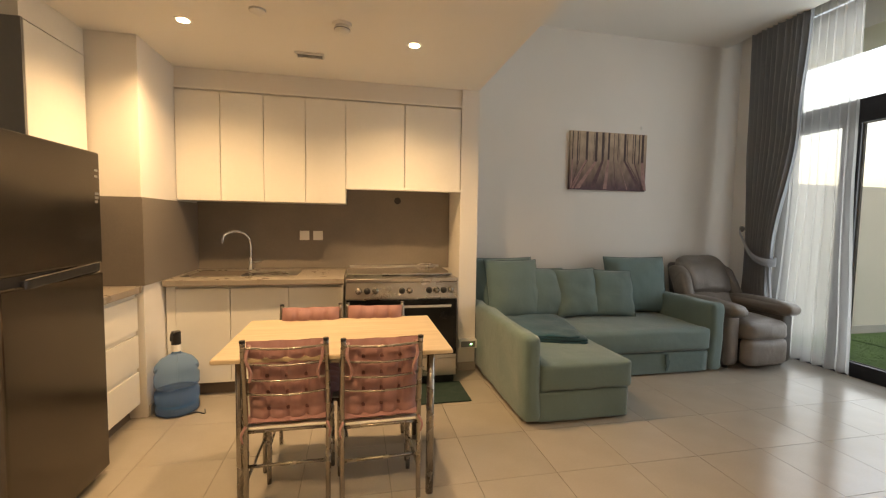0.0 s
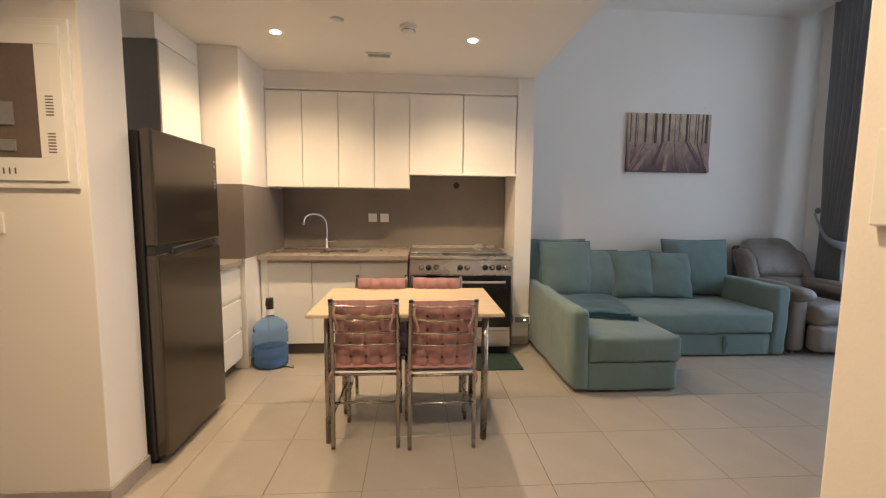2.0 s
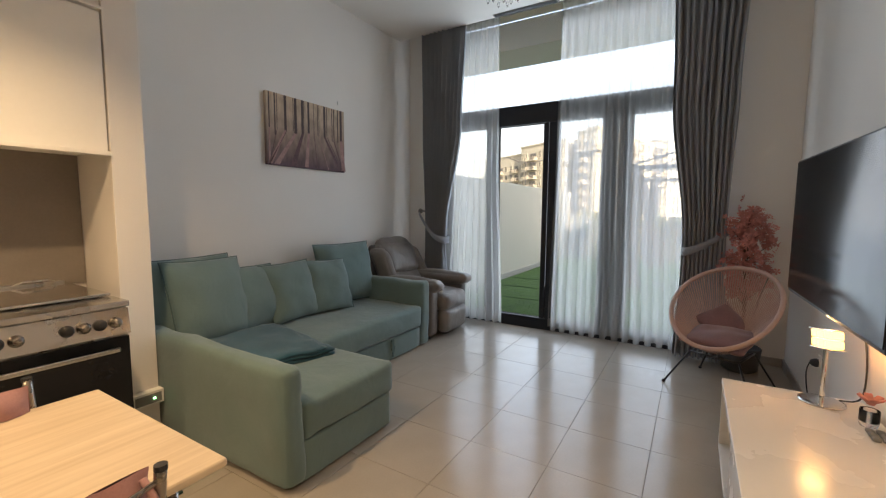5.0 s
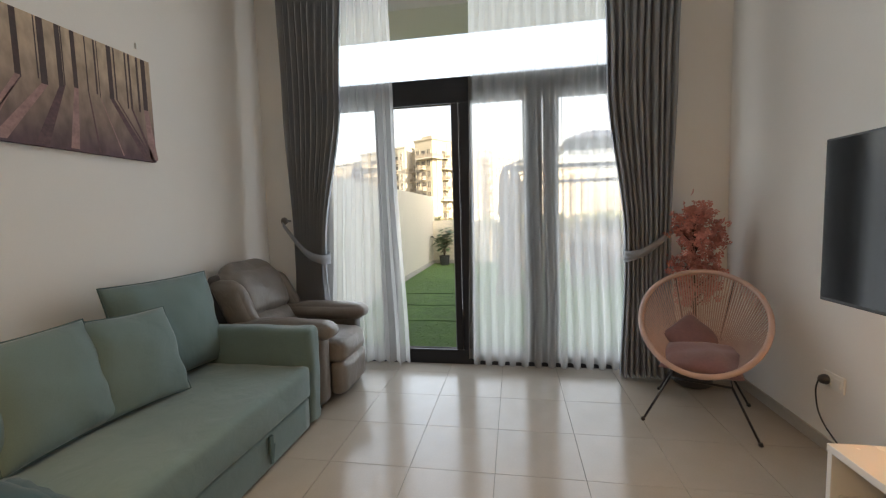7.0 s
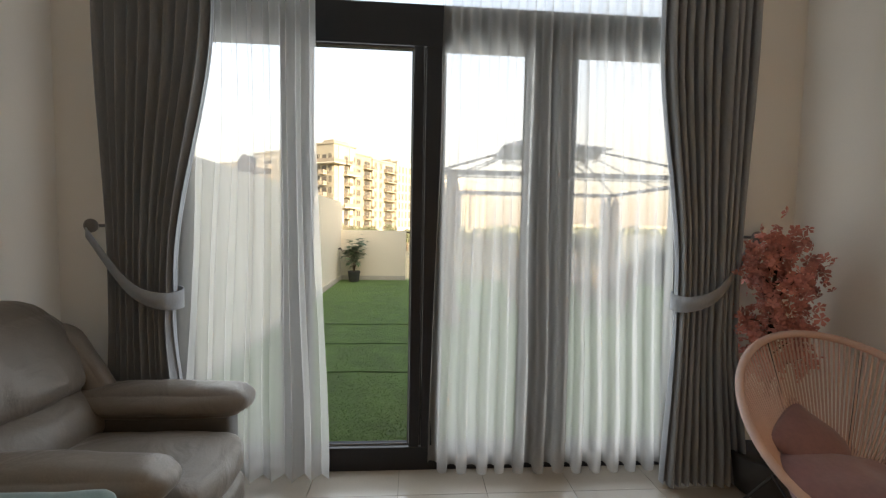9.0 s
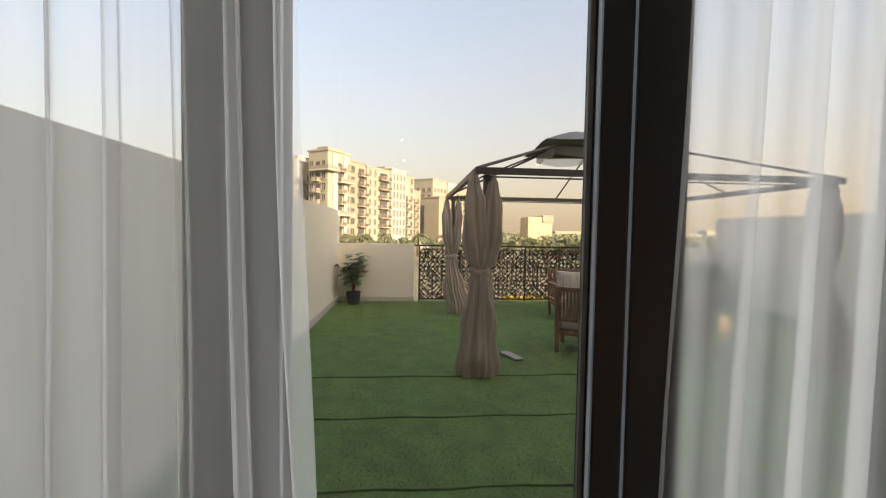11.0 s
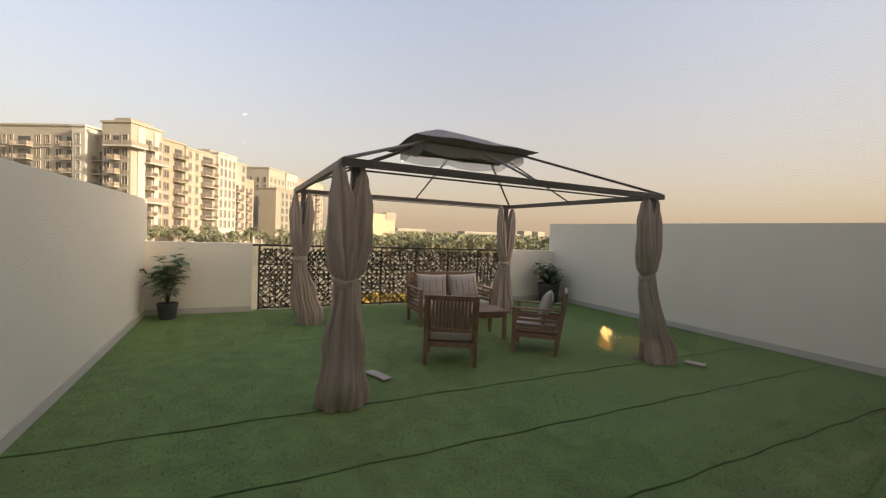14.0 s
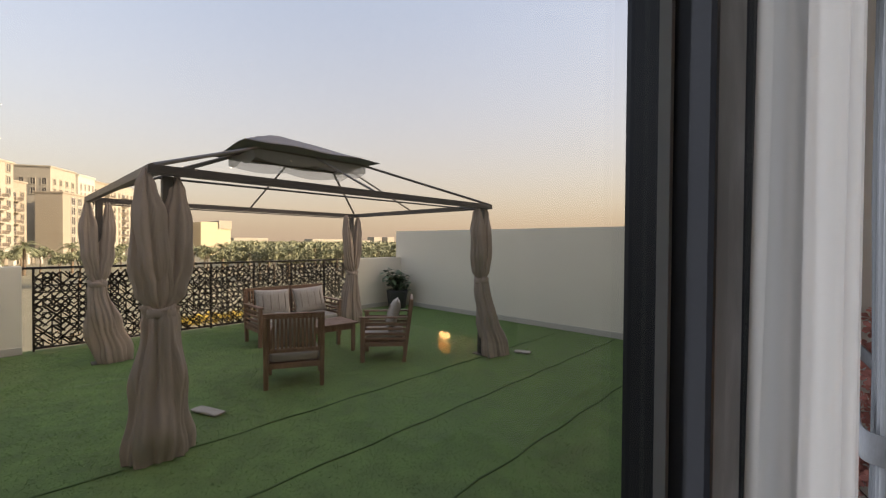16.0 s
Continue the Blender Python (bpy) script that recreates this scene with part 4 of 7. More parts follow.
def dining_chair():
    """Built at the origin; faces +y, its back at y = -0.20."""
    c = thing("dining_chair", 0, 0, 0, "chromed steel tube chair with pink quilted pads", "chair", "chairs round the table")
    for s in (-1, 1):
        part("back_leg", tubes_smooth(bm_tube(smooth_path([(0.175 * s, -0.20, 0.005), (0.175 * s, -0.185, 0.42), (0.175 * s, -0.20, 0.62), (0.17 * s, -0.245, 0.875)], 6), 0.0115, 10)), M_TUBE, c)
        part("front_leg", tubes_smooth(bm_tube(smooth_path([(0.175 * s, 0.19, 0.005), (0.172 * s, 0.18, 0.43)], 4), 0.0115, 10)), M_TUBE, c)
        part("side_rail", tubes_smooth(bm_tube([(0.172 * s, -0.185, 0.435), (0.172 * s, 0.18, 0.435)], 0.010, 8)), M_TUBE, c)
        part("stretcher", tubes_smooth(bm_tube([(0.175 * s, -0.192, 0.20), (0.174 * s, 0.185, 0.20)], 0.007, 8)), M_TUBE, c)
        part("leg_cap", bm_cyl(0.17 * s, -0.246, 0.870, 0.882, 0.0125, n=10), M_BLACK, c)
    for y, z in ((-0.188, 0.27), (-0.186, 0.435), (0.18, 0.435)):
        part("stretcher", tubes_smooth(bm_tube([(-0.172, y, z), (0.172, y, z)], 0.008, 8)), M_TUBE, c)
    for z, y in ((0.845, -0.243), (0.765, -0.224), (0.69, -0.213), (0.62, -0.203)):
        part("back_bar", tubes_smooth(bm_tube(smooth_path([(-0.172, y + 0.004, z), (0, y - 0.030, z), (0.172, y + 0.004, z)], 6), 0.006, 8)), M_TUBE, c)
    part("seat", bm_box(-0.17, 0.17, -0.18, 0.18, 0.436, 0.450, 0.005), M_WHITEP, c)

    def quilt(w, h, t, m, nu, nv, seed):
        bm = bmesh.new()
        n = 24
        for side in (1, -1):
            g = []
            for i in range(n + 1):
                row = []
                for j in range(n + 1):
                    u, v2 = i / n, j / n
                    e = min(1, 6 * min(u, 1 - u)) ** 0.5 * min(1, 6 * min(v2, 1 - v2)) ** 0.5
                    tuft = (abs(math.sin(math.pi * u * nu)) * abs(math.sin(math.pi * v2 * nv))) ** 0.45
                    th = t / 2 * e * (0.22 + 0.78 * tuft)
                    p = Vector(((u - 0.5) * w, side * th, (v2 - 0.5) * h)) + 0.004 * noise.noise_vector(Vector((u * 6, v2 * 6, seed + side)))
                    row.append(bm.verts.new(p))
                g.append(row)
            for i in range(n):
                for j in range(n):
                    q = (g[i][j], g[i + 1][j], g[i + 1][j + 1], g[i][j + 1])
                    bm.faces.new(q if side < 0 else q[::-1]).smooth = True
        return bm_turn(bm, m)

    part("back_pad", quilt(0.325, 0.42, 0.075, Matrix.Translation((0, -0.178, 0.66)) @ Matrix.Rotation(radians(9), 4, "X"), 4, 5, 1), M_PINK, c, "pink tufted back pad")
    part("seat_pad", quilt(0.36, 0.36, 0.07, Matrix.Translation((0, -0.005, 0.478)) @ Matrix.Rotation(radians(90), 4, "X"), 4, 4, 2), M_PINK, c, "pink tufted seat pad")
    tilt = Matrix.Translation((0, -0.178, 0.66)) @ Matrix.Rotation(radians(9), 4, "X")
    for i in range(1, 4):
        for j in range(1, 5):
            q = tilt @ Vector(((i / 4 - 0.5) * 0.325, -0.010, (j / 5 - 0.5) * 0.42))
            part("button", bm_soft(q.x - 0.009, q.x + 0.009, q.y - 0.006, q.y + 0.004, q.z - 0.009, q.z + 0.009, 0.005, 3), M_PINK_D, c)
    for s in (-1, 1):
        part("pad_tie", tubes_smooth(bm_tube(smooth_path([(0.15 * s, -0.215, 0.85), (0.155 * s, -0.255, 0.80), (0.135 * s, -0.25, 0.73), (0.145 * s, -0.245, 0.69)], 6), 0.008, 6, r1=0.005)), M_PINK, c, "pink cloth tie")
        part("pad_tie", tubes_smooth(bm_tube(smooth_path([(0.17 * s, -0.205, 0.47), (0.185 * s, -0.222, 0.44), (0.18 * s, -0.22, 0.40)], 5), 0.007, 6, r1=0.004)), M_PINK, c, "pink cloth tie")
    for ob in c.children:
        ob.data.transform(Matrix.Diagonal((1, 1, 0.955, 1)))
    return c


first = dining_chair()
first.matrix_basis = pose(0.127, 2.655, 0, 0, 0, 0)
copy_thing(first, pose(0.535, 2.63, 0, 0, 0, 1.5))
copy_thing(first, pose(0.165, 2.93, 0, 0, 0, 181))
copy_thing(first, pose(0.535, 2.94, 0, 0, 0, 178))

# ---- sofa ----
s = thing("corner_sofa", 2.6, 4.0, 0, "sea-green fabric corner sofa bed with chaise and drawer", "sofa")
part("chaise_arm", bm_soft(1.505, 1.635, 3.055, 4.74, 0.012, 0.612, 0.05, 16, rough=0.012, seed=1), M_SOFA, s)
part("chaise_base", bm_soft(1.60, 2.30, 3.07, 4.40, 0.012, 0.225, 0.02, 12, rough=0.006, seed=2), M_SOFA, s)
part("chaise_seat", bm_soft(1.625, 2.315, 3.062, 4.45, 0.222, 0.415, 0.03, 16, puff=0.012, rough=0.007, seed=3), M_SOFA, s)
part("seat", bm_soft(2.30, 3.63, 3.735, 4.50, 0.215, 0.415, 0.035, 18, puff=0.015, rough=0.008, seed=4), M_SOFA, s)
part("drawer", bm_soft(2.305, 3.625, 3.755, 4.40, 0.012, 0.205, 0.012, 10, rough=0.003, seed=5), M_SOFA, s)
part("drawer_strap", bm_join(bm_box(3.16, 3.19, 3.735, 3.750, 0.10, 0.195, 0.004), bm_turn(bm_box(-0.012, 0.012, -0.004, 0.004, -0.05, 0.05, 0.003), Matrix.Translation((3.185, 3.742, 0.09)) @ Matrix.Rotation(0.25, 4, "Y"))), M_SOFA_D, s, "green pull strap")
part("end_arm", bm_soft(3.625, 3.775, 3.735, 4.74, 0.012, 0.642, 0.045, 14, rough=0.009, seed=6, lean=(0.01, 0)), M_SOFA, s)
part("back_rest", bm_soft(1.56, 3.70, 4.50, 4.755, 0.012, 0.66, 0.04, 14, rough=0.006, seed=7), M_SOFA, s)


def cushion(label, x, y, z, w, h, t, tilt, turn, roll, seed):
    m = Matrix.Translation((x, y, z)) @ Matrix.Rotation(radians(turn), 4, "Z") @ Matrix.Rotation(radians(tilt), 4, "X") @ Matrix.Rotation(radians(roll), 4, "Y")
    c = thing("cushion", x, y, z - h / 2, label, "cushion", "sofa cushions")
    part("cover", bm_pillow(w, h, t, m, seed, wr=0.014, n=20, corner=0.04), M_SOFA, c)
    rim = [Vector((w / 2 * a * (1 - 0.04 * (1 - b * b)), 0, h / 2 * b * (1 - 0.04 * (1 - a * a)))) for a, b in [(-1 + q / 4, -1) for q in range(8)] + [(1, -1 + q / 4) for q in range(8)] + [(1 - q / 4, 1) for q in range(8)] + [(-1, 1 - q / 4) for q in range(8)]]
    part("piping", bm_turn(tubes_smooth(bm_tube(rim, 0.005, 6, closed=True)), m), M_SOFA_D, c)


cushion("large sea-green back cushion at the chaise end", 1.86, 4.47, 0.715, 0.70, 0.60, 0.22, -16, 6, 0, 1)
cushion("large sea-green back cushion leaning on the first", 1.93, 4.36, 0.715, 0.58, 0.58, 0.20, -18, 8, 1, 2)
cushion("sea-green scatter cushion on the sofa", 2.29, 4.40, 0.665, 0.46, 0.50, 0.18, -18, 8, 2, 3)
cushion("sea-green scatter cushion on the sofa", 2.61, 4.37, 0.665, 0.47, 0.49, 0.18, -20, -2, -2, 4)
cushion("sea-green scatter cushion on the sofa", 2.99, 4.34, 0.66, 0.45, 0.48, 0.17, -22, -8, 2, 5)
cushion("large sea-green back cushion at the arm end", 3.39, 4.50, 0.715, 0.70, 0.60, 0.20, -14, -4, 0, 6)


def bm_throw():
    bm = bmesh.new()
    layers = [(0.432, 0.0, 1.0), (0.452, 0.012, 0.97), (0.470, -0.01, 0.94)]
    for z0, sh, k in layers:
        bm2 = bm_soft(1.67 + sh, 1.67 + sh + 0.62 * k, 3.50, 3.50 + 0.84 * k, z0 - 0.010, z0 + 0.012, 0.011, 12, rough=0.016, seed=z0 * 100)
        bm = bm_join(bm, bm2)
    return bm_turn(bm, Matrix.Translation((1.98, 3.88, 0)) @ Matrix.Rotation(radians(-14), 4, "Z") @ Matrix.Translation((-1.98, -3.88, 0)))


solo("throw_blanket", bm_throw(), M_THROW, "folded dark teal throw on the chaise seat", "blanket", soft=True)

# ---- recliner ----
r = thing("recliner", 4.2, 4.2, 0, "taupe leather recliner armchair beside the curtain", "armchair")
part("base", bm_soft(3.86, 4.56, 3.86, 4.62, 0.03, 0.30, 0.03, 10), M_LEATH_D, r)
part("side", bm_soft(3.835, 3.985, 3.76, 4.60, 0.03, 0.53, 0.05, 12, rough=0.004, seed=11), M_LEATH, r)
part("side_stripe", bm_soft(3.828, 3.990, 3.80, 3.86, 0.03, 0.50, 0.025, 8), M_LEATH_D, r, "dark leather stripe")
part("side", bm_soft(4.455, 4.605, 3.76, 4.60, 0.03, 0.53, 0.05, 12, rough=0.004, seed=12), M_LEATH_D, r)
part("arm_pad", bm_soft(3.825, 4.01, 3.70, 4.46, 0.50, 0.62, 0.055, 14, puff=0.02, rough=0.007, seed=13), M_LEATH, r)
part("arm_pad", bm_soft(4.43, 4.615, 3.70, 4.46, 0.50, 0.62, 0.055, 14, puff=0.02, rough=0.007, seed=14), M_LEATH, r)
part("seat", bm_soft(3.99, 4.45, 3.68, 4.40, 0.28, 0.47, 0.06, 14, puff=0.025, rough=0.008, seed=15), M_LEATH, r)
part("foot_panel", bm_soft(3.99, 4.45, 3.675, 3.80, 0.05, 0.30, 0.05, 12, puff=0.012, rough=0.006, seed=16), M_LEATH, r)
part("back_lower", bm_soft(3.98, 4.52, 4.24, 4.46, 0.42, 0.66, 0.09, 14, puff=0.03, rough=0.010, seed=17, lean=(0, 0.12)), M_LEATH, r)
part("back_upper", bm_soft(3.95, 4.56, 4.33, 4.53, 0.61, 0.985, 0.10, 16, puff=0.04, rough=0.014, seed=18, lean=(0, 0.17)), M_LEATH, r)
part("back_wing", bm_soft(3.86, 3.98, 4.20, 4.44, 0.46, 0.90, 0.06, 14, puff=0.01, rough=0.008, seed=19, lean=(0.03, 0.24)), M_LEATH, r)
part("back_wing", bm_soft(4.50, 4.61, 4.20, 4.44, 0.46, 0.90, 0.06, 14, puff=0.01, rough=0.008, seed=20, lean=(-0.03, 0.24)), M_LEATH, r)
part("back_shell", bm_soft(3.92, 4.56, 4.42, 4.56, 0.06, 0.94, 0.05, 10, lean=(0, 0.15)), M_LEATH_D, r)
for x in (3.90, 4.54):
    for y in (3.84, 4.55):
        part("foot", bm_cyl(x, y, 0, 0.032, 0.025, n=12), M_BLACK, r)

# ---- cord chair ----
def cord_chair(at, turn):
    """Egg-shaped cord chair, built facing +y, then turned."""
    m = Matrix.Translation(at) @ Matrix.Rotation(radians(turn), 4, "Z")
    c = thing("cord_chair", *at, "pale pink cord chair on thin black steel legs", "chair")
    hoop = []
    for i in range(56):
        a = 2 * math.pi * i / 56
        u, v2 = math.cos(a), math.sin(a)
        w = 0.345 * u * (1 - 0.10 * v2)
        hoop.append(m @ Vector((w, -0.33 * v2 + 0.02, 0.635 + 0.262 * v2 + 0.05 * u * u)))
    part("hoop", tubes_smooth(bm_tube(hoop, 0.017, 10, closed=True)), M_ROPE, c)
    ring = [m @ Vector((0.10 * math.cos(2 * math.pi * i / 28), 0.02 + 0.10 * math.sin(2 * math.pi * i / 28), 0.30 + 0.0 * i)) for i in range(28)]
    part("seat_ring", tubes_smooth(bm_tube(ring, 0.008, 8, closed=True)), M_BLACK, c)
    for i in range(56):
        a = 2 * math.pi * i / 56
        top = hoop[i]
        end = m @ Vector((0.10 * math.cos(a), 0.02 - 0.10 * math.sin(a), 0.30))
        mid = top.lerp(end, 0.6) - Vector((0, 0, 0.02))
        part("cord", bm_tube([top, mid, end], 0.0042, 5), M_ROPE, c)
        b2 = a + math.pi / 56
        top2 = hoop[i].lerp(hoop[(i + 1) % 56], 0.5)
        end2 = m @ Vector((0.10 * math.cos(b2), 0.02 - 0.10 * math.sin(b2), 0.30))
        part("cord", bm_tube([top2, top2.lerp(end2, 0.6) - Vector((0, 0, 0.02)), end2], 0.0042, 5), M_ROPE, c)
    for x, y in ((-0.30, 0.27), (0.30, 0.27), (-0.27, -0.28), (0.27, -0.28)):
        part("leg", tubes_smooth(bm_tube([m @ Vector((x * 0.55, y * 0.6, 0.27)), m @ Vector((x, y, 0.006))], 0.0075, 8)), M_BLACK, c)
        foot = m @ Vector((x, y, 0))
        part("foot", bm_lathe(foot.x, foot.y, [(0.010, 0.0), (0.014, 0.006), (0.009, 0.022)], 10), M_BLACK, c)
    for i in (9, 19):
        part("back_strut", tubes_smooth(bm_tube([hoop[i] - Vector((0, 0, 0.02)), m @ Vector((0.13 * math.cos(2 * math.pi * i / 56), 0.02 - 0.14 * math.sin(2 * math.pi * i / 56), 0.29))], 0.006, 6)), M_BLACK, c)
    part("under_frame", tubes_smooth(bm_tube([m @ Vector((0.165, 0.162, 0.27)), m @ Vector((0.15, -0.168, 0.27)), m @ Vector((-0.15, -0.168, 0.27)), m @ Vector((-0.165, 0.162, 0.27))], 0.0075, 8, closed=True)), M_BLACK, c)
    q = m @ Matrix.Translation((0.0, 0.06, 0.40)) @ Matrix.Rotation(radians(78), 4, "X")
    t1 = thing("seat_cushion", *(m @ Vector((0, 0.06, 0.33))), "mauve velvet seat cushion on the cord chair", "cushion", "cord chair cushions")
    part("cover", bm_pillow(0.44, 0.40, 0.12, q, 41, wr=0.02, n=16), M_MAUVE, t1)
    q = m @ Matrix.Translation((0.05, -0.10, 0.47)) @ Matrix.Rotation(radians(28), 4, "Z") @ Matrix.Rotation(radians(40), 4, "X") @ Matrix.Rotation(radians(35), 4, "Y")
    t2 = thing("seat_cushion", *(m @ Vector((0.05, -0.1, 0.38))), "small mauve cushion leaning in the cord chair", "cushion", "cord chair cushions")
    part("cover", bm_pillow(0.30, 0.30, 0.10, q, 42, wr=0.015, n=14), M_MAUVE, t2)


cord_chair((4.10, 1.27, 0), 66)

# ---- blossom tree ----
def blossom_tree(x, y):
    rnd = random.Random(5)
    p = thing("blossom_tree", x, y, 0, "artificial coral-pink blossom tree in a dark pot", "artificial plant")
    part("pot", bm_lathe(x, y, [(0.10, 0), (0.13, 0.02), (0.15, 0.20), (0.14, 0.21), (0.13, 0.19)], 24), M_POT, p, soft=True)
    part("trunk", tubes_smooth(bm_tube(smooth_path([(x, y, 0.18), (x + 0.02, y - 0.01, 0.6), (x - 0.01, y + 0.02, 1.0), (x, y, 1.3)], 6), 0.016, 8, r1=0.006)), M_STEM, p)
    tips = []
    for i in range(26):
        z = 0.60 + 0.72 * i / 26
        a = i * 2.4
        rr = rnd.uniform(0.05, 0.14) * (1.1 if z < 1.2 else 0.8)
        e = Vector((x + rr * math.cos(a), y + rr * math.sin(a), z + rnd.uniform(0, 0.08)))
        if e.x > 4.85:
            e.x = 4.85
        part("branch", bm_tube([(x, y, z - 0.06), ((x + e.x) / 2, (y + e.y) / 2, z), e], 0.005, 5, r1=0.002), M_STEM, p)
        tips.append(e)
    bm = bmesh.new()
    for e in tips:
        for _ in range(30):
            c = e + Vector((rnd.gauss(0, 0.032), rnd.gauss(0, 0.032), rnd.gauss(0, 0.04)))
            rot = Euler((rnd.uniform(0, 6.3), rnd.uniform(0, 6.3), rnd.uniform(0, 6.3))).to_matrix()
            s = rnd.uniform(0.014, 0.028)
            for k in range(5):
                a = k * 2 * math.pi / 5
                q = [Vector((0, 0, 0)), Vector((s * math.cos(a - 0.45), s * math.sin(a - 0.45), s * 0.25)), Vector((1.3 * s * math.cos(a), 1.3 * s * math.sin(a), s * 0.4)), Vector((s * math.cos(a + 0.45), s * math.sin(a + 0.45), s * 0.25))]
                bm.faces.new([bm.verts.new(c + rot @ v3) for v3 in q])
    tagged(part("blossom", bm, M_BLOSSOM, p, "coral-pink silk blossoms"), kind="stuff")


blossom_tree(4.60, 1.12)

# ---- television side ----
tvs = thing("tv_stand", 2.0, 1.08, 0, "low white glossy television bench with open shelves", "tv stand")
TX0, TX1, TY0, TY1 = 1.02, 2.895, 0.805, 1.345
M_GLOSSW = mat("glossy white lacquer", (0.78, 0.75, 0.71), 0.27, var=0.01, scale=3, bump=0, coat=0.1)
part("top", bm_box(TX0, TX1, TY0, TY1, 0.452, 0.480, 0.003), M_GLOSSW, tvs)
part("bottom", bm_box(TX0, TX1, TY0, TY1 - 0.005, 0.105, 0.130, 0.002), M_GLOSSW, tvs)
part("back", bm_box(TX0, TX1, TY0, TY0 + 0.012, 0.131, 0.451), M_GLOSSW, tvs)
for x in (TX0, TX0 + 0.60, TX1 - 0.63, TX1 - 0.022):
    part("side_panel", bm_box(x, x + 0.022, TY0 + 0.013, TY1 - 0.004, 0.131, 0.451, 0.002), M_GLOSSW, tvs)
part("shelf", bm_box(TX1 - 0.607, TX1 - 0.023, TY0 + 0.013, TY1 - 0.03, 0.28, 0.30, 0.002), M_GLOSSW, tvs)
part("drawer_front", bm_box(TX0 + 0.025, TX0 + 0.598, TY1 - 0.02, TY1 - 0.002, 0.135, 0.447, 0.003), M_GLOSSW, tvs)
part("drawer_front", bm_box(TX0 + 0.624, TX1 - 0.632, TY1 - 0.02, TY1 - 0.002, 0.135, 0.447, 0.003), M_GLOSSW, tvs)
for x in (TX0 + 0.08, TX1 - 0.08):
    for y in (TY0 + 0.07, TY1 - 0.07):
        part("leg", bm_cyl(x, y, 0, 0.1045, 0.018, 0.024, 14), M_BLACK, tvs)
tv = thing("television", 2.82, 1.0, 0.89, "large black flat television on a wall arm, switched off", "television")
mt = Matrix.Translation((2.82, 0.985, 1.265)) @ Matrix.Rotation(radians(2), 4, "Z")
part("case", bm_turn(bm_box(-0.655, 0.655, -0.03, 0.008, -0.375, 0.375, 0.006), mt), M_BLACK, tv)
part("screen", bm_turn(bm_box(-0.645, 0.645, 0.0085, 0.012, -0.358, 0.365, 0.001), mt), M_BLACKGLASS, tv, "glossy black screen")
part("wall_bracket", bm_join(bm_box(2.72, 2.92, 0.782, 0.80, 1.15, 1.38), bm_box(2.79, 2.85, 0.801, 0.955, 1.22, 1.30)), M_BLACK, tv)
lp = thing("table_lamp", 2.80, 0.97, 0.48, "small chrome table lamp with a lit crystal shade", "lamp")
part("base", bm_lathe(2.80, 0.97, [(0.085, 0.4805), (0.086, 0.486), (0.075, 0.490), (0.018, 0.492)], 32), M_CHROME, lp, soft=True)
part("stem", bm_cyl(2.80, 0.97, 0.49, 0.735, 0.010, n=20), M_CHROME, lp)
head = Matrix.Translation((2.80, 0.97, 0.778)) @ Matrix.Rotation(radians(20), 4, "Z") @ Matrix.Rotation(radians(9), 4, "Y")
part("head_frame", bm_turn(bm_join(bm_box(-0.070, 0.070, -0.030, 0.030, -0.046, -0.040, 0.002), bm_box(-0.070, 0.070, -0.030, 0.030, 0.040, 0.044, 0.002)), head), M_CHROME, lp)
for a, cz in [(i % 3, i // 3) for i in range(6)]:
    part("crystal", bm_turn(bm_box(-0.021, 0.021, -0.026, 0.026, -0.0185, 0.0185, 0.008, 2), head @ Matrix.Translation((0.045 * (a - 1), 0, -0.020 + 0.039 * cz))), M_LAMP, lp, "glowing amber crystal")
lamp_light = new("lamp_light", bpy.data.lights.new("lamp_light", "POINT"))
lamp_light.data.energy, lamp_light.data.color, lamp_light.data.shadow_soft_size = 0.55, (1.0, 0.55, 0.20), 0.04
lamp_light.location = (2.80, 0.97, 0.86)
lamp_light.parent = lp
lamp_light.matrix_parent_inverse = WORLD_OF[lp].inverted()
vs = thing("glass_vase", 2.62, 0.86, 0.48, "small clear glass holder with a pink paper flower", "vase")
part("glass", bm_lathe(2.62, 0.86, [(0.028, 0.4805), (0.032, 0.50), (0.032, 0.545), (0.030, 0.55), (0.029, 0.50)], 24), M_CRYSTAL, vs, soft=True)
part("flower", bm_join(*[bm_turn(bm_soft(-0.006, 0.05, -0.014, 0.014, -0.004, 0.004, 0.004, 4), Matrix.Translation((2.62, 0.86, 0.575)) @ Matrix.Rotation(1.05 * q, 4, "Z") @ Matrix.Rotation(-0.6, 4, "Y")) for q in range(6)]), M_BLOSSOM, vs, "pink paper flower")
solo("pebble_dish", bm_join(*[bm_soft(2.46 + 0.035 * (q % 3), 2.49 + 0.035 * (q % 3), 0.83 + 0.032 * (q // 3), 0.857 + 0.032 * (q // 3), 0.4805, 0.497, 0.008, 4) for q in range(6)]), M_GASKET, "small cluster of grey pebbles on the bench", "pebbles", soft=True)
solo("remote_control", bm_turn(bm_box(-0.075, 0.075, -0.02, 0.02, 0, 0.016, 0.006), Matrix.Translation((1.88, 0.99, 0.4805)) @ Matrix.Rotation(0.3, 4, "Z")), M_BLACK, "black remote control on the television bench", "remote control")
socket_plate("wall_socket", 3.70, 0.781, 0.40, "+y", 0.146, 0.086, "white double wall socket near the floor", "socket", 2)
plug = thing("power_plug", 3.735, 0.80, 0.40, "black plug with a hanging cable", "plug")
part("plug_body", bm_turn(bm_lathe(0, 0, [(0.026, 0), (0.028, 0.01), (0.022, 0.03), (0.010, 0.04)], 18), Matrix.Translation((3.735, 0.796, 0.40)) @ Matrix.Rotation(radians(-90), 4, "X")), M_BLACK, plug, soft=True)
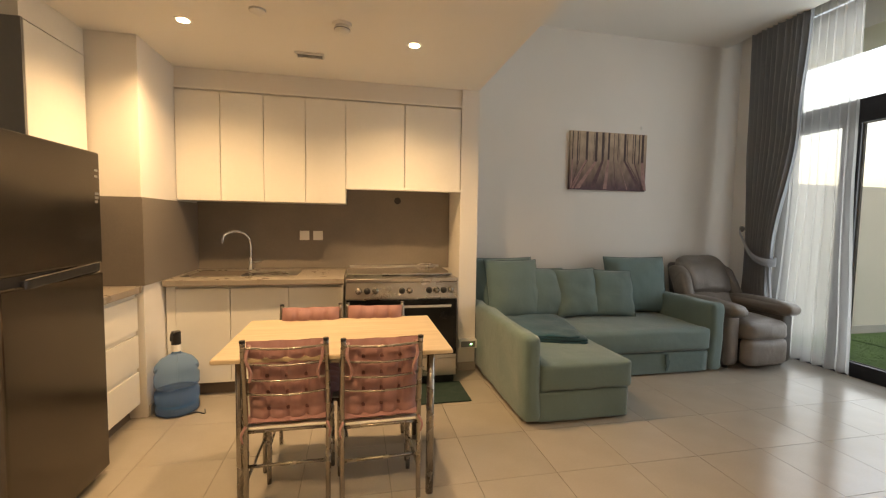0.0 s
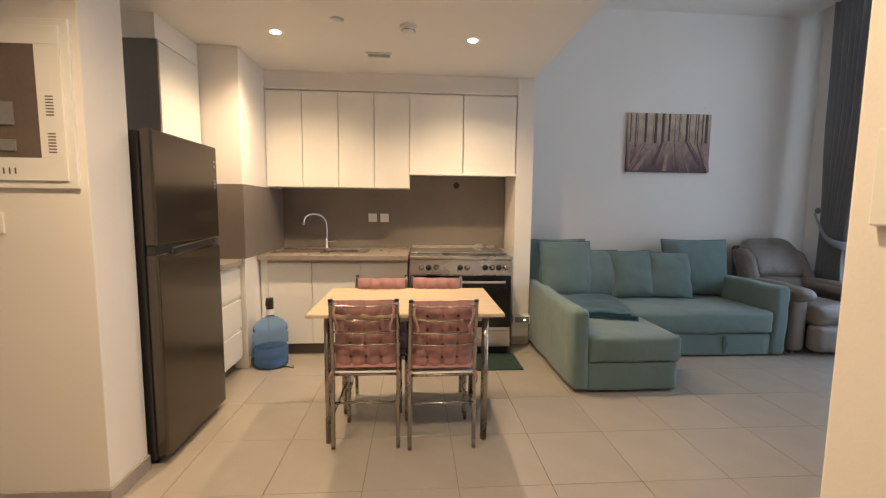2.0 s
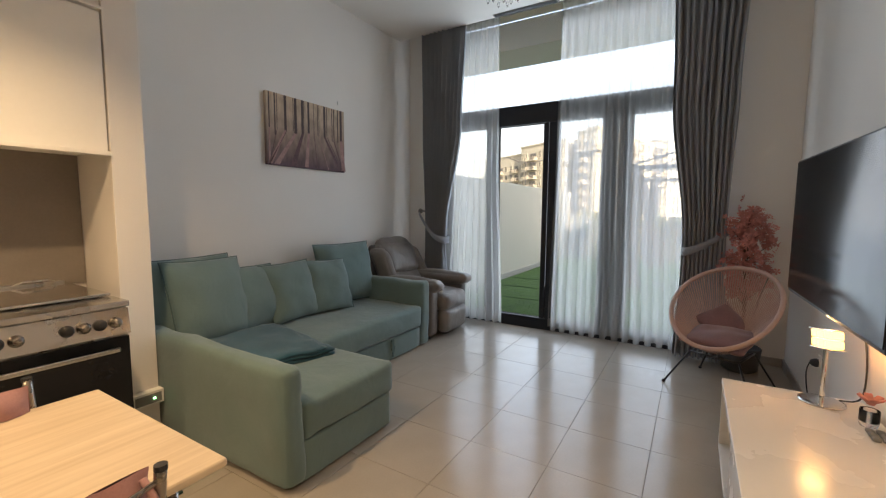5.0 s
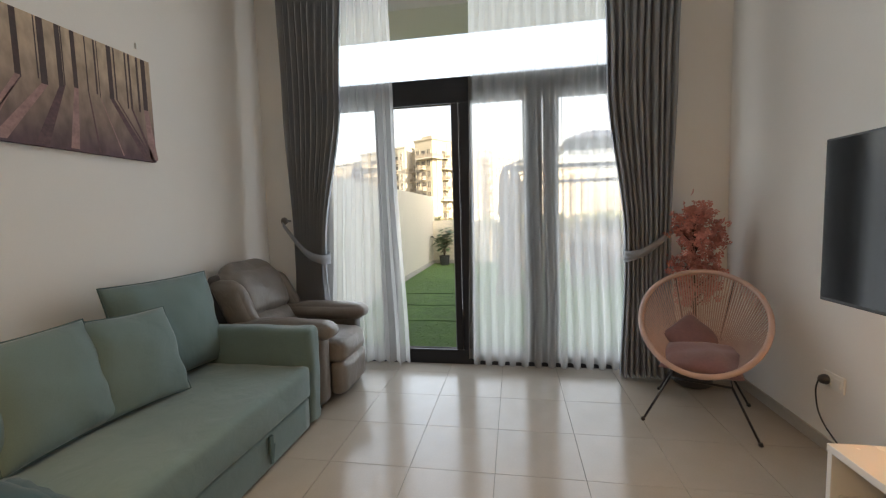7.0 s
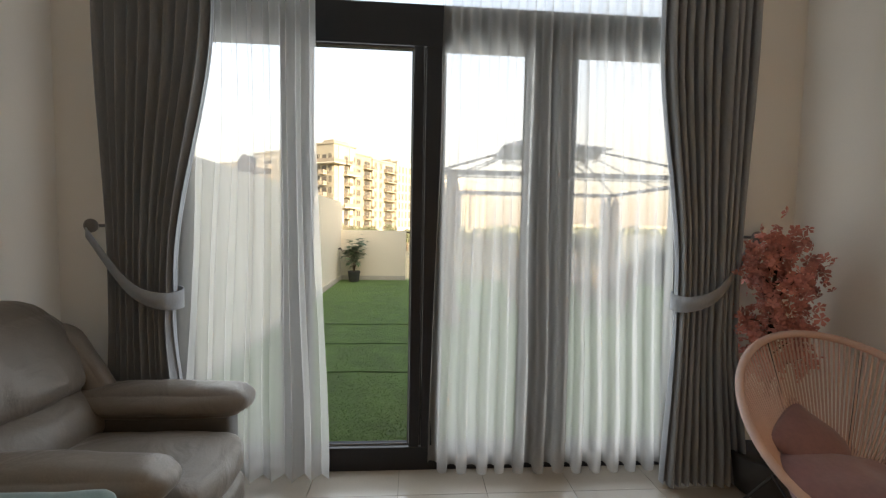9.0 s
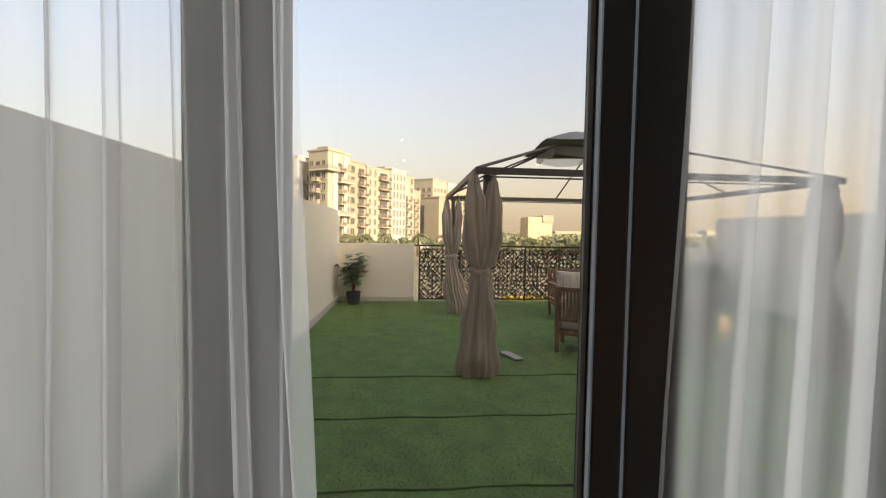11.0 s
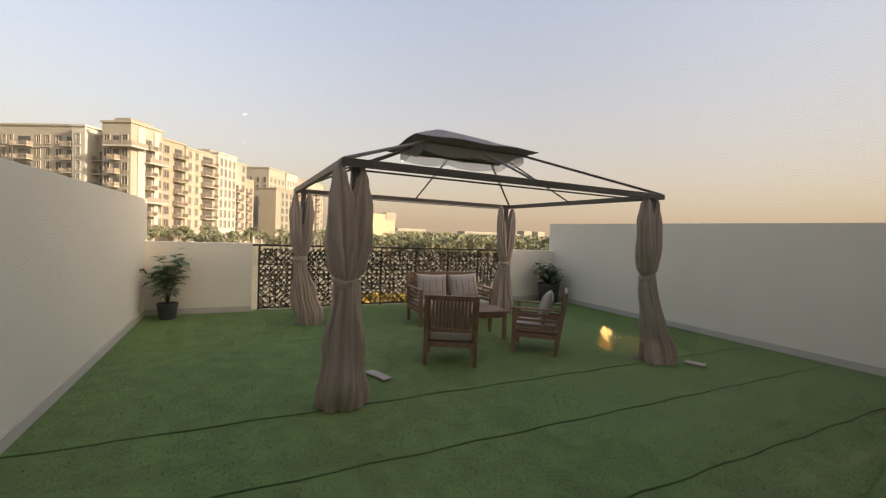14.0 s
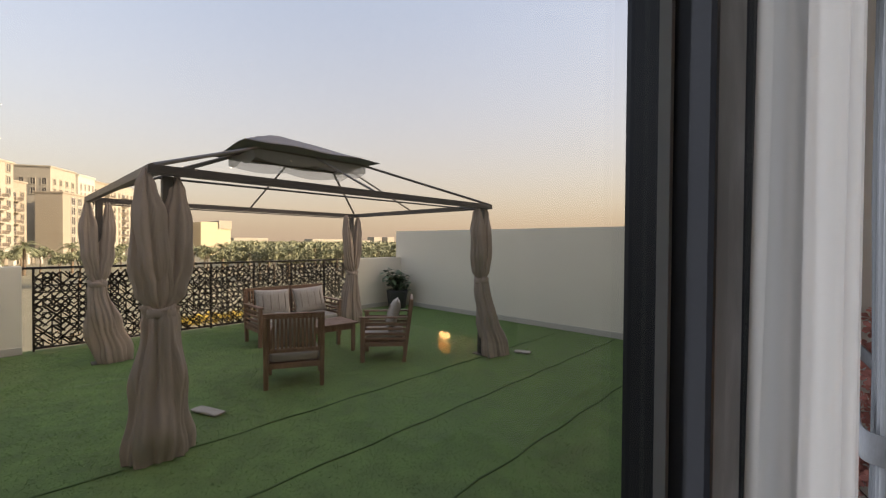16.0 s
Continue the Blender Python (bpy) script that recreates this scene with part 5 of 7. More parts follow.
part("cable", tubes_smooth(bm_tube(smooth_path([(3.735, 0.835, 0.40), (3.73, 0.85, 0.33), (3.70, 0.84, 0.20), (3.55, 0.83, 0.10), (3.25, 0.84, 0.05), (2.95, 0.83, 0.10), (2.91, 0.80, 0.20)], 8), 0.004, 6)), M_BLACK, plug)
solo("lamp_cable", tubes_smooth(bm_tube(smooth_path([(2.84, 0.90, 0.488), (2.88, 0.82, 0.50), (2.95, 0.79, 0.62), (3.02, 0.79, 0.80), (3.0, 0.80, 0.95)], 8), 0.004, 6)), M_BLACK, "black cable hanging behind the television", "cable")
solo("tv_cable", tubes_smooth(bm_tube(smooth_path([(2.45, 0.86, 0.90), (2.42, 0.84, 0.78), (2.36, 0.83, 0.70), (2.28, 0.83, 0.74), (2.25, 0.84, 0.90)], 8), 0.005, 6)), M_BLACK, "black cable loop under the television", "cable")

# ---- picture ----
def forest_picture():
    m = bpy.data.materials.new("printed forest canvas")
    m.use_nodes = True
    n, l = m.node_tree.nodes, m.node_tree.links
    b = n["Principled BSDF"]
    b.inputs["Roughness"].default_value = 0.7
    tc, sep = n.new("ShaderNodeTexCoord"), n.new("ShaderNodeSeparateXYZ")
    l.new(tc.outputs["Generated"], sep.inputs[0])
    ramp = n.new("ShaderNodeValToRGB")
    for pos, col in ((0.0, (0.10, 0.055, 0.068)), (0.30, (0.21, 0.115, 0.125)), (0.50, (0.38, 0.22, 0.21)), (0.60, (0.80, 0.60, 0.52)), (1.0, (0.55, 0.42, 0.30))):
        e = ramp.color_ramp.elements.new(pos) if 0 < pos < 1 else ramp.color_ramp.elements[int(pos)]
        e.position, e.color = pos, (*col, 1)
    l.new(sep.outputs["Z"], ramp.inputs["Fac"])
    no, mp, mx = n.new("ShaderNodeTexNoise"), n.new("ShaderNodeMapping"), n.new("ShaderNodeMix")
    mp.inputs["Scale"].default_value = (7, 1, 2)
    no.inputs["Scale"].default_value, no.inputs["Detail"].default_value = 2.5, 5
    l.new(tc.outputs["Generated"], mp.inputs["Vector"])
    l.new(mp.outputs["Vector"], no.inputs["Vector"])
    mx.data_type, mx.blend_type = "RGBA", "OVERLAY"
    mx.inputs[0].default_value = 0.75
    l.new(ramp.outputs["Color"], mx.inputs[6])
    l.new(no.outputs["Fac"], mx.inputs[7])
    l.new(mx.outputs[2], b.inputs["Base Color"])
    p = thing("picture", 3.14, 4.76, 1.75, "unframed canvas print of a misty pink forest", "picture")
    part("canvas", bm_box(PX0, PX1, 4.735, 4.768, PZ0, PZ1, 0.003), m, p)
    rnd = random.Random(9)
    trunk = mat("printed trunk", (0.085, 0.056, 0.054), 0.7, var=0.2, scale=20)
    shade = mat("printed tree shadow", (0.125, 0.070, 0.075), 0.7, var=0.25, scale=15)
    light = mat("printed light path", (0.36, 0.215, 0.20), 0.7, var=0.2, scale=15)
    cx, zh = (PX0 + PX1) / 2 + 0.03, PZ0 + 0.36 * (PZ1 - PZ0) / 0.62
    for i in range(19):
        x = PX0 + 0.03 + (PX1 - PX0 - 0.06) * (i + rnd.uniform(-0.45, 0.45)) / 18
        near = abs(x - cx) / 0.47
        w = rnd.choice((0.005, 0.008, 0.012, 0.026)) * rnd.uniform(0.8, 1.2)
        foot = zh - 0.03 - 0.09 * near * rnd.random()
        x = max(PX0 + 0.02, min(PX1 - 0.02, x))
        part("printed_trunk", bm_box(x - w / 2, x + w / 2, 4.7342, 4.7348, foot, PZ1 - 0.003), trunk, p)
        if i % 2 and w < 0.02:
            continue
        bm = bmesh.new()
        ex = max(PX0 + 0.02, min(PX1 - 0.03, cx + (x - cx) * 2.2))
        q = [bm.verts.new(v3) for v3 in ((x - w / 2, 4.7345, foot), (x + w / 2, 4.7345, foot), (ex + w * 1.4, 4.7345, PZ0 + 0.012), (ex - w * 0.6, 4.7345, PZ0 + 0.012))]
        bm.faces.new(q)
        part("printed_shadow", bm, shade if i % 3 else light, p)


PX0, PX1, PZ0, PZ1 = 2.69, 3.628, 1.735, 2.367
forest_picture()
solo("wall_hook", bm_box(3.565, 3.577, 4.755, 4.7695, 2.43, 2.465, 0.003), M_WHITEP, "small white adhesive hook above the picture", "hook")

# ---- terrace ----
G = -0.04
LY, RY, FX2 = 4.80, -3.92, 13.19
structure("ground", bm_box(-2500, 2500, -2500, 2500, -5.0, -4.5), M_SAND, "flat sandy ground reaching the horizon", "ground")
turf = structure("terrace_floor", bm_box(5.12, FX2 + 0.2, RY - 0.2, LY + 0.2, -4.5, G - 0.012), M_GRASS, "terrace covered in artificial turf", "terrace floor")
structure("door_sill", bm_box(4.87, 5.12, 1.38, 4.22, -0.2, -0.02), M_COPING, "pale stone door sill", "sill")
structure("terrace_wall_1", bm_box(5.12, FX2 + 0.2, LY, LY + 0.2, G - 0.02, 1.905, 0.004), M_RENDER, "tall beige rendered party wall of the terrace")
structure("terrace_wall_2", bm_box(6.6, FX2 + 0.2, RY - 0.2, RY, G - 0.02, 1.885, 0.004), M_RENDER, "tall beige rendered party wall of the terrace")
structure("terrace_fin", bm_box(5.12, 6.6, RY - 0.2, RY, G - 0.02, 5.6, 0.004), M_RENDER, "tall beige rendered return of the facade")
structure("parapet_1", bm_box(FX2, FX2 + 0.2, 3.17, LY, G - 0.02, 1.20, 0.004), M_RENDER, "low beige rendered parapet beside the screen")
structure("parapet_2", bm_box(FX2, FX2 + 0.2, RY, -2.48, G - 0.02, 1.19, 0.004), M_RENDER, "low beige rendered parapet beside the screen")
for name, box in (("terrace_skirting_1", (5.12, FX2, LY - 0.02, LY)), ("terrace_skirting_2", (5.12, FX2, RY, RY + 0.02)), ("terrace_skirting_3", (FX2 - 0.02, FX2, 3.17, LY - 0.02)), ("terrace_skirting_4", (FX2 - 0.02, FX2, RY + 0.02, -2.48))):
    structure(name, bm_box(*box, G - 0.01, 0.055, 0.003), M_COPING, "pale rendered upstand at the foot of the wall", "skirting")
# unseen building front, added and sized to block the sun from the terrace
structure("facade_upper", bm_box(4.87, 5.12, -16, 10, HIGH + 0.3, 5.8), M_RENDER, "unseen beige facade above, sized to shade the terrace")
structure("facade_left", bm_box(4.87, 5.12, 4.97, 10, -4.5, HIGH + 0.3), M_RENDER, "unseen beige facade beside, sized to shade the terrace")
structure("facade_right", bm_box(4.87, 5.12, -16, 0.58, -4.5, HIGH + 0.3), M_RENDER, "unseen beige facade beside, sized to shade the terrace")
structure("balcony_slab", bm_box(5.12, 5.75, RY, LY, 3.24, 3.55, 0.004), M_CEIL, "beige rendered balcony slab above the window", "balcony")
structure("window_lintel", bm_box(4.955, 5.12, 1.38, 4.22, 3.56, HIGH + 0.3), M_RENDER, "beige lintel above the window", "lintel")
# out of view, added to keep sun and sky light out of the rooms
structure("roof_slab", bm_box(-2.8, 4.87, -1.5, 4.97, HIGH + 0.32, HIGH + 0.5), M_RENDER, "unseen slab added over the flat to block sun and sky", "roof")

# turf: tufts of blades near the window and along the seams
rnd = random.Random(3)
verts, faces = [], []
for _ in range(260000):
    d = rnd.random() ** 2.0
    x = 5.14 + d * 7.9
    y = rnd.uniform(RY + 0.03, LY - 0.03)
    h, w = rnd.uniform(0.007, 0.013), rnd.uniform(0.0022, 0.004) * (1 + 0.8 * d)
    a = rnd.uniform(0, math.pi)
    dx, dy = w * math.cos(a), w * math.sin(a)
    k = len(verts)
    verts += [(x - dx, y - dy, G - 0.013), (x + dx, y + dy, G - 0.013), (x + rnd.gauss(0, 0.016), y + rnd.gauss(0, 0.016), G - 0.013 + h)]
    faces.append((k, k + 1, k + 2))
me = bpy.data.meshes.new("turf_blades")
me.from_pydata(verts, [], faces)
me.materials.append(M_BLADE)
tagged(new("turf_blades", me), "short green artificial turf blades", "artificial turf", kind="stuff")
for i, x in enumerate((6.55, 7.50, 8.46)):
    bm = bm_tube([(x + 0.012 * math.sin(q * 1.7 + i), RY + 0.03 + (LY - RY - 0.06) * q / 40, G - 0.008 + 0.006 * noise.noise(Vector((q * 0.5, i, 0)))) for q in range(41)], 0.007, 6)
    solo("turf_seam", bm, M_SEAM, "raised dark seam between turf strips", "turf seam", "turf seams")
# loose ends of cloth near the gazebo curtains
for x, y, s in ((9.1, 2.02, 0.16), (8.15, -1.95, 0.12)):
    solo("paper_scrap", bm_turn(bm_soft(-s, s, -0.06, 0.06, 0, 0.025, 0.012, 6, rough=0.012, seed=x), Matrix.Translation((x, y, G)) @ Matrix.Rotation(0.4, 4, "Z")), M_CUSH, "loose pale cloth end lying on the turf", "cloth", "loose cloth ends", soft=True)

# perforated screen
def screen_panel(fence, y0, y1):
    """A flat cut-out sheet: small cells, each crossed by bars in one of several ways, leaving triangular holes."""
    bm = bmesh.new()
    ny, nz = round((y1 - y0) / 0.103), 11
    sy, sz = (y1 - y0) / ny, 1.10 / nz

    def bar(a, b, w):
        ay, az = a
        by, bz = b
        d = math.hypot(by - ay, bz - az)
        py, pz = -(bz - az) / d * w, (by - ay) / d * w
        vs = [bm.verts.new((x, yy, zz)) for x in (FX2 + 0.085, FX2 + 0.093) for yy, zz in ((ay + py, az + pz), (by + py, bz + pz), (by - py, bz - pz), (ay - py, az - pz))]
        for f in ((0, 1, 2, 3), (7, 6, 5, 4), (0, 4, 5, 1), (1, 5, 6, 2), (2, 6, 7, 3), (3, 7, 4, 0)):
            bm.faces.new([vs[i] for i in f])

    z0 = G + 0.05
    for i in range(ny):
        for j in range(nz):
            a, b = (y0 + i * sy, z0 + j * sz), (y0 + (i + 1) * sy, z0 + (j + 1) * sz)
            c, d = (b[0], a[1]), (a[0], b[1])
            k = rnd.randrange(4)
            mid = ((a[0] + b[0]) / 2, (a[1] + b[1]) / 2)
            w = rnd.uniform(0.009, 0.015)
            if k == 0:
                bar(a, b, w), bar(c, d, w)
            elif k == 1:
                bar(a, b, w), bar((a[0], mid[1]), (mid[0], b[1]), w)
            elif k == 2:
                bar(c, d, w), bar((mid[0], a[1]), (b[0], mid[1]), w)
            else:
                bar((a[0], mid[1]), (mid[0], b[1]), w), bar((mid[0], b[1]), (b[0], mid[1]), w), bar((b[0], mid[1]), (mid[0], a[1]), w), bar((mid[0], a[1]), (a[0], mid[1]), w)
            if rnd.random() < 0.75:
                bar(a, d, 0.009)
            if rnd.random() < 0.75:
                bar(a, c, 0.009)
    return part("screen", bm, M_SCREEN, fence, "dark cut-out metal screen")


fence = thing("terrace_screen", FX2 + 0.09, 0.3, G, "dark bronze cut-out metal screen fence", "fence")
part("top_rail", bm_box(FX2 + 0.06, FX2 + 0.115, -2.48, 3.17, 1.155, 1.19, 0.003), M_SCREEN, fence)
part("bottom_rail", bm_box(FX2 + 0.07, FX2 + 0.105, -2.48, 3.05, G + 0.02, G + 0.05, 0.002), M_SCREEN, fence)
edges = [3.05 - (3.05 + 2.48) * q / 7 for q in range(8)]
for a, b in zip(edges, edges[1:]):
    screen_panel(fence, b, a)
for y in edges:
    part("post", bm_box(FX2 + 0.07, FX2 + 0.105, y - 0.015, y + 0.015, G - 0.012, 1.154, 0.002), M_SCREEN, fence)

# ---- gazebo ----
gz = thing("gazebo", 10.2, 0.45, G, "dark steel gazebo frame with a small grey vent canopy", "gazebo")
GX0, GX1, GY0, GY1, EZ = 8.52, 11.97, -1.60, 2.58, 2.14
PX_IN, PY_IN = 0.06, 0.11
for x in (GX0 + PX_IN, GX1 - PX_IN):
    for y in (GY0 + PY_IN, GY1 - PY_IN):
        part("post", bm_join(bm_box(x - 0.035, x + 0.035, y - 0.035, y + 0.035, G - 0.012, EZ - 0.056, 0.004), bm_box(x - 0.09, x + 0.09, y - 0.09, y + 0.09, G - 0.012, G + 0.0, 0.002)), M_GAZ, gz)
for x in (GX0, GX1):
    part("beam", bm_box(x - 0.028, x + 0.028, GY0 - 0.03, GY1 + 0.03, EZ - 0.055, EZ + 0.015, 0.004), M_GAZ, gz)
    part("curtain_rail", bm_tube([(x + (0.05 if x == GX0 else -0.05), GY0 + 0.05, EZ - 0.075), (x + (0.05 if x == GX0 else -0.05), GY1 - 0.05, EZ - 0.075)], 0.009, 6), M_GAZ, gz)
for y in (GY0, GY1):
    part("beam", bm_box(GX0 + 0.029, GX1 - 0.029, y - 0.028, y + 0.028, EZ - 0.055, EZ + 0.015, 0.004), M_GAZ, gz)
CX, CY = (GX0 + GX1) / 2, (GY0 + GY1) / 2
VX, VY, VZ = 0.42, 0.78, 2.70
for sx in (-1, 1):
    for sy in (-1, 1):
        e = (CX + sx * (GX1 - GX0) / 2, CY + sy * (GY1 - GY0) / 2, EZ + 0.01)
        v3 = (CX + sx * VX, CY + sy * VY, VZ)
        part("hip_rafter", bm_tube([e, v3], 0.018, 8), M_GAZ, gz)
for sx in (-1, 1):
    part("rafter", bm_tube([(CX + sx * (GX1 - GX0) / 2, CY, EZ), (CX + sx * VX, CY, VZ)], 0.013, 8), M_GAZ, gz)
for sy in (-1, 1):
    part("rafter", bm_tube([(CX, CY + sy * (GY1 - GY0) / 2, EZ), (CX, CY + sy * VY, VZ)], 0.013, 8), M_GAZ, gz)
part("vent_frame", bm_tube([(CX - VX, CY - VY, VZ), (CX + VX, CY - VY, VZ), (CX + VX, CY + VY, VZ), (CX - VX, CY + VY, VZ)], 0.016, 8, closed=True), M_GAZ, gz)


def vent_canopy():
    bm = bmesh.new()
    n = 16
    g = []
    for i in range(n + 1):
        row = []
        for j in range(n + 1):
            u, w = 2 * i / n - 1, 2 * j / n - 1
            x, y = CX + u * 0.56, CY + w * 0.96
            rise = min(1 - abs(u), (1 - abs(w)) * 1.5)
            z = VZ + 0.03 + (0.26 + 0.08 * w) * min(rise, 0.9) - 0.010 * math.sin(7 * w + 4 * u) * (1 - rise) - 0.03 * u
            row.append(bm.verts.new((x, y, z)))
        g.append(row)
    for i in range(n):
        for j in range(n):
            bm.faces.new((g[i][j], g[i + 1][j], g[i + 1][j + 1], g[i][j + 1])).smooth = True
    return bm


cp = part("vent_canopy", vent_canopy(), M_CANOPY, gz, "sagging grey cloth vent canopy")
cp.modifiers.new("thickness", "SOLIDIFY").thickness = 0.006


def valance():
    bm = bmesh.new()
    pts = []
    for (ax, ay), (bx, by) in (((-1, -1), (-1, 1)), ((-1, 1), (1, 1)), ((1, 1), (1, -1)), ((1, -1), (-1, -1))):
        for q in range(14):
            s = q / 14
            pts.append((CX + VX * 1.02 * (ax + (bx - ax) * s), CY + VY * 1.02 * (ay + (by - ay) * s), q))
    top = [bm.verts.new((x, y, VZ - 0.01)) for x, y, q in pts]
    low = [bm.verts.new((x, y, VZ - 0.11 - 0.05 * math.sin(math.pi * (q % 7) / 7))) for x, y, q in pts]
    for i in range(len(pts)):
        k = (i + 1) % len(pts)
        bm.faces.new((top[i], top[k], low[k], low[i])).smooth = True
    return bm


M_NET = sheer_cloth("grey net", (0.45, 0.45, 0.47), 0.45)
part("net_valance", valance(), M_NET, gz, "sagging pale net edging")


def bm_bundle(keys, folds, seed, rows=40, n=72, deep=0.20):
    """Gathered cloth: keys give (height, x, y, half width in x, half width in y) from the top down."""
    bm = bmesh.new()
    r3 = random.Random(seed)
    ph = [r3.uniform(0, 6.3) for _ in range(4)]
    cols = [[(k[0], k[c]) for k in keys] for c in range(1, 5)]
    top, low = keys[0][0], keys[-1][0]
    grid = []
    for j in range(rows + 1):
        z = top + (low - top) * j / rows
        cx, cy, rx, ry = (along(c, z) for c in cols)
        row = []
        for i in range(n):
            a = 2 * math.pi * i / n
            drift = 1.6 * noise.noise(Vector((math.cos(a) * 1.3, z * 0.8, seed)))
            f = math.sin(folds * a + ph[0] + drift)
            g = 1 + (0.55 + 0.45 * noise.noise(Vector((math.cos(a) * 2, math.sin(a) * 2, seed + z)))) * deep * (abs(f) ** 0.6 * math.copysign(1, f)) + 0.5 * deep * math.sin((2 * folds + 1) * a + ph[1] + 1.3 * z + drift)
            w = 0.36 * noise.noise(Vector((math.cos(a) * 1.5, math.sin(a) * 1.5, z * 2.4 + seed * 3)))
            row.append(bm.verts.new((cx + rx * (g + w) * math.cos(a), cy + ry * (g + w) * math.sin(a), z + (0.02 * math.sin(3 * a + ph[2]) if j == 0 else 0))))
        grid.append(row)
    for r0, r1 in zip(grid, grid[1:]):
        for i in range(n):
            bm.faces.new((r0[i], r0[(i + 1) % n], r1[(i + 1) % n], r1[i])).smooth = True
    bm.faces.new(grid[0][::-1])
    return bm


def gathered_drape(x, y, seed, shift, spread, tie, low, foot):
    """Outdoor curtain hung from the rails on both sides of a post in two bunches, bound at tie, spreading below.
    shift: the bound bundle's place beside the post; spread: the bunches' places along y; low: half widths at the ground; foot: drift of the hem."""
    c = thing("gazebo_curtain", x, y, G, "taupe outdoor curtain tied round a gazebo post", "curtain", "gazebo curtains")
    tx, ty = x + shift[0], y + shift[1]
    for k, (dy, wd, drop) in enumerate(spread):
        px, py = tx - 0.02 + 0.04 * k, ty + dy
        keys = [(EZ - drop, px, py, 0.030, 0.025), (EZ - drop - 0.12, px, py, 0.055, wd * 0.55), (EZ - drop - 0.34, px, py * 0.9 + ty * 0.1, 0.080, wd), (1.42, px, py * 0.75 + ty * 0.25, 0.095, wd * 1.05), (tie + 0.16, tx, py * 0.4 + ty * 0.6, 0.085, wd * 0.9), (tie, tx, ty, 0.055, 0.06)]
        part("gathered_bunch", bm_bundle(keys, 5, seed + 7 * k), M_DRAPE, c)
        part("hook_ring", bm_tube([(px, py, EZ - drop - 0.02), (px, py, EZ - 0.05)], 0.006, 6), M_GAZ, c)
    keys = [(tie + 0.05, tx, ty, 0.095, 0.105), (tie, tx, ty, 0.085, 0.09), (tie - 0.06, tx, ty, 0.10, 0.105), (0.45, tx + 0.5 * foot[0], ty + 0.45 * foot[1], low[0] * 0.82, low[1] * 0.82), (0.08, tx + 0.92 * foot[0], ty + 0.92 * foot[1], low[0], low[1]), (G - 0.006, tx + foot[0], ty + foot[1], low[0] * 0.94, low[1] * 0.94)]
    part("skirt", bm_bundle(keys, 8, seed + 3, rows=44, n=112, deep=0.15), M_DRAPE, c)
    part("tie_band", bm_lathe(tx, ty, [(0.092, tie - 0.035), (0.104, tie - 0.02), (0.106, tie + 0.025), (0.095, tie + 0.04)], 28), M_DRAPE, c, soft=True)


gathered_drape(GX0 + PX_IN, GY1 - PY_IN, 1, (-0.02, 0.05), ((0.095, 0.115, 0.03), (-0.115, 0.125, 0.05)), 1.03, (0.16, 0.215), (-0.05, 0.03))
gathered_drape(GX0 + PX_IN, GY0 + PY_IN, 2, (-0.02, 0.03), ((0.12, 0.105, 0.03), (-0.10, 0.11, 0.02)), 1.03, (0.16, 0.21), (-0.16, -0.15))
gathered_drape(GX1 - PX_IN, GY1 - PY_IN, 3, (0.0, 0.02), ((0.10, 0.085, 0.03), (-0.12, 0.085, 0.06)), 1.00, (0.16, 0.20), (-0.02, -0.17))
gathered_drape(GX1 - PX_IN, GY0 + PY_IN, 4, (0.0, -0.02), ((0.16, 0.085, 0.03), (-0.15, 0.095, 0.05)), 0.95, (0.17, 0.21), (0.0, 0.03))


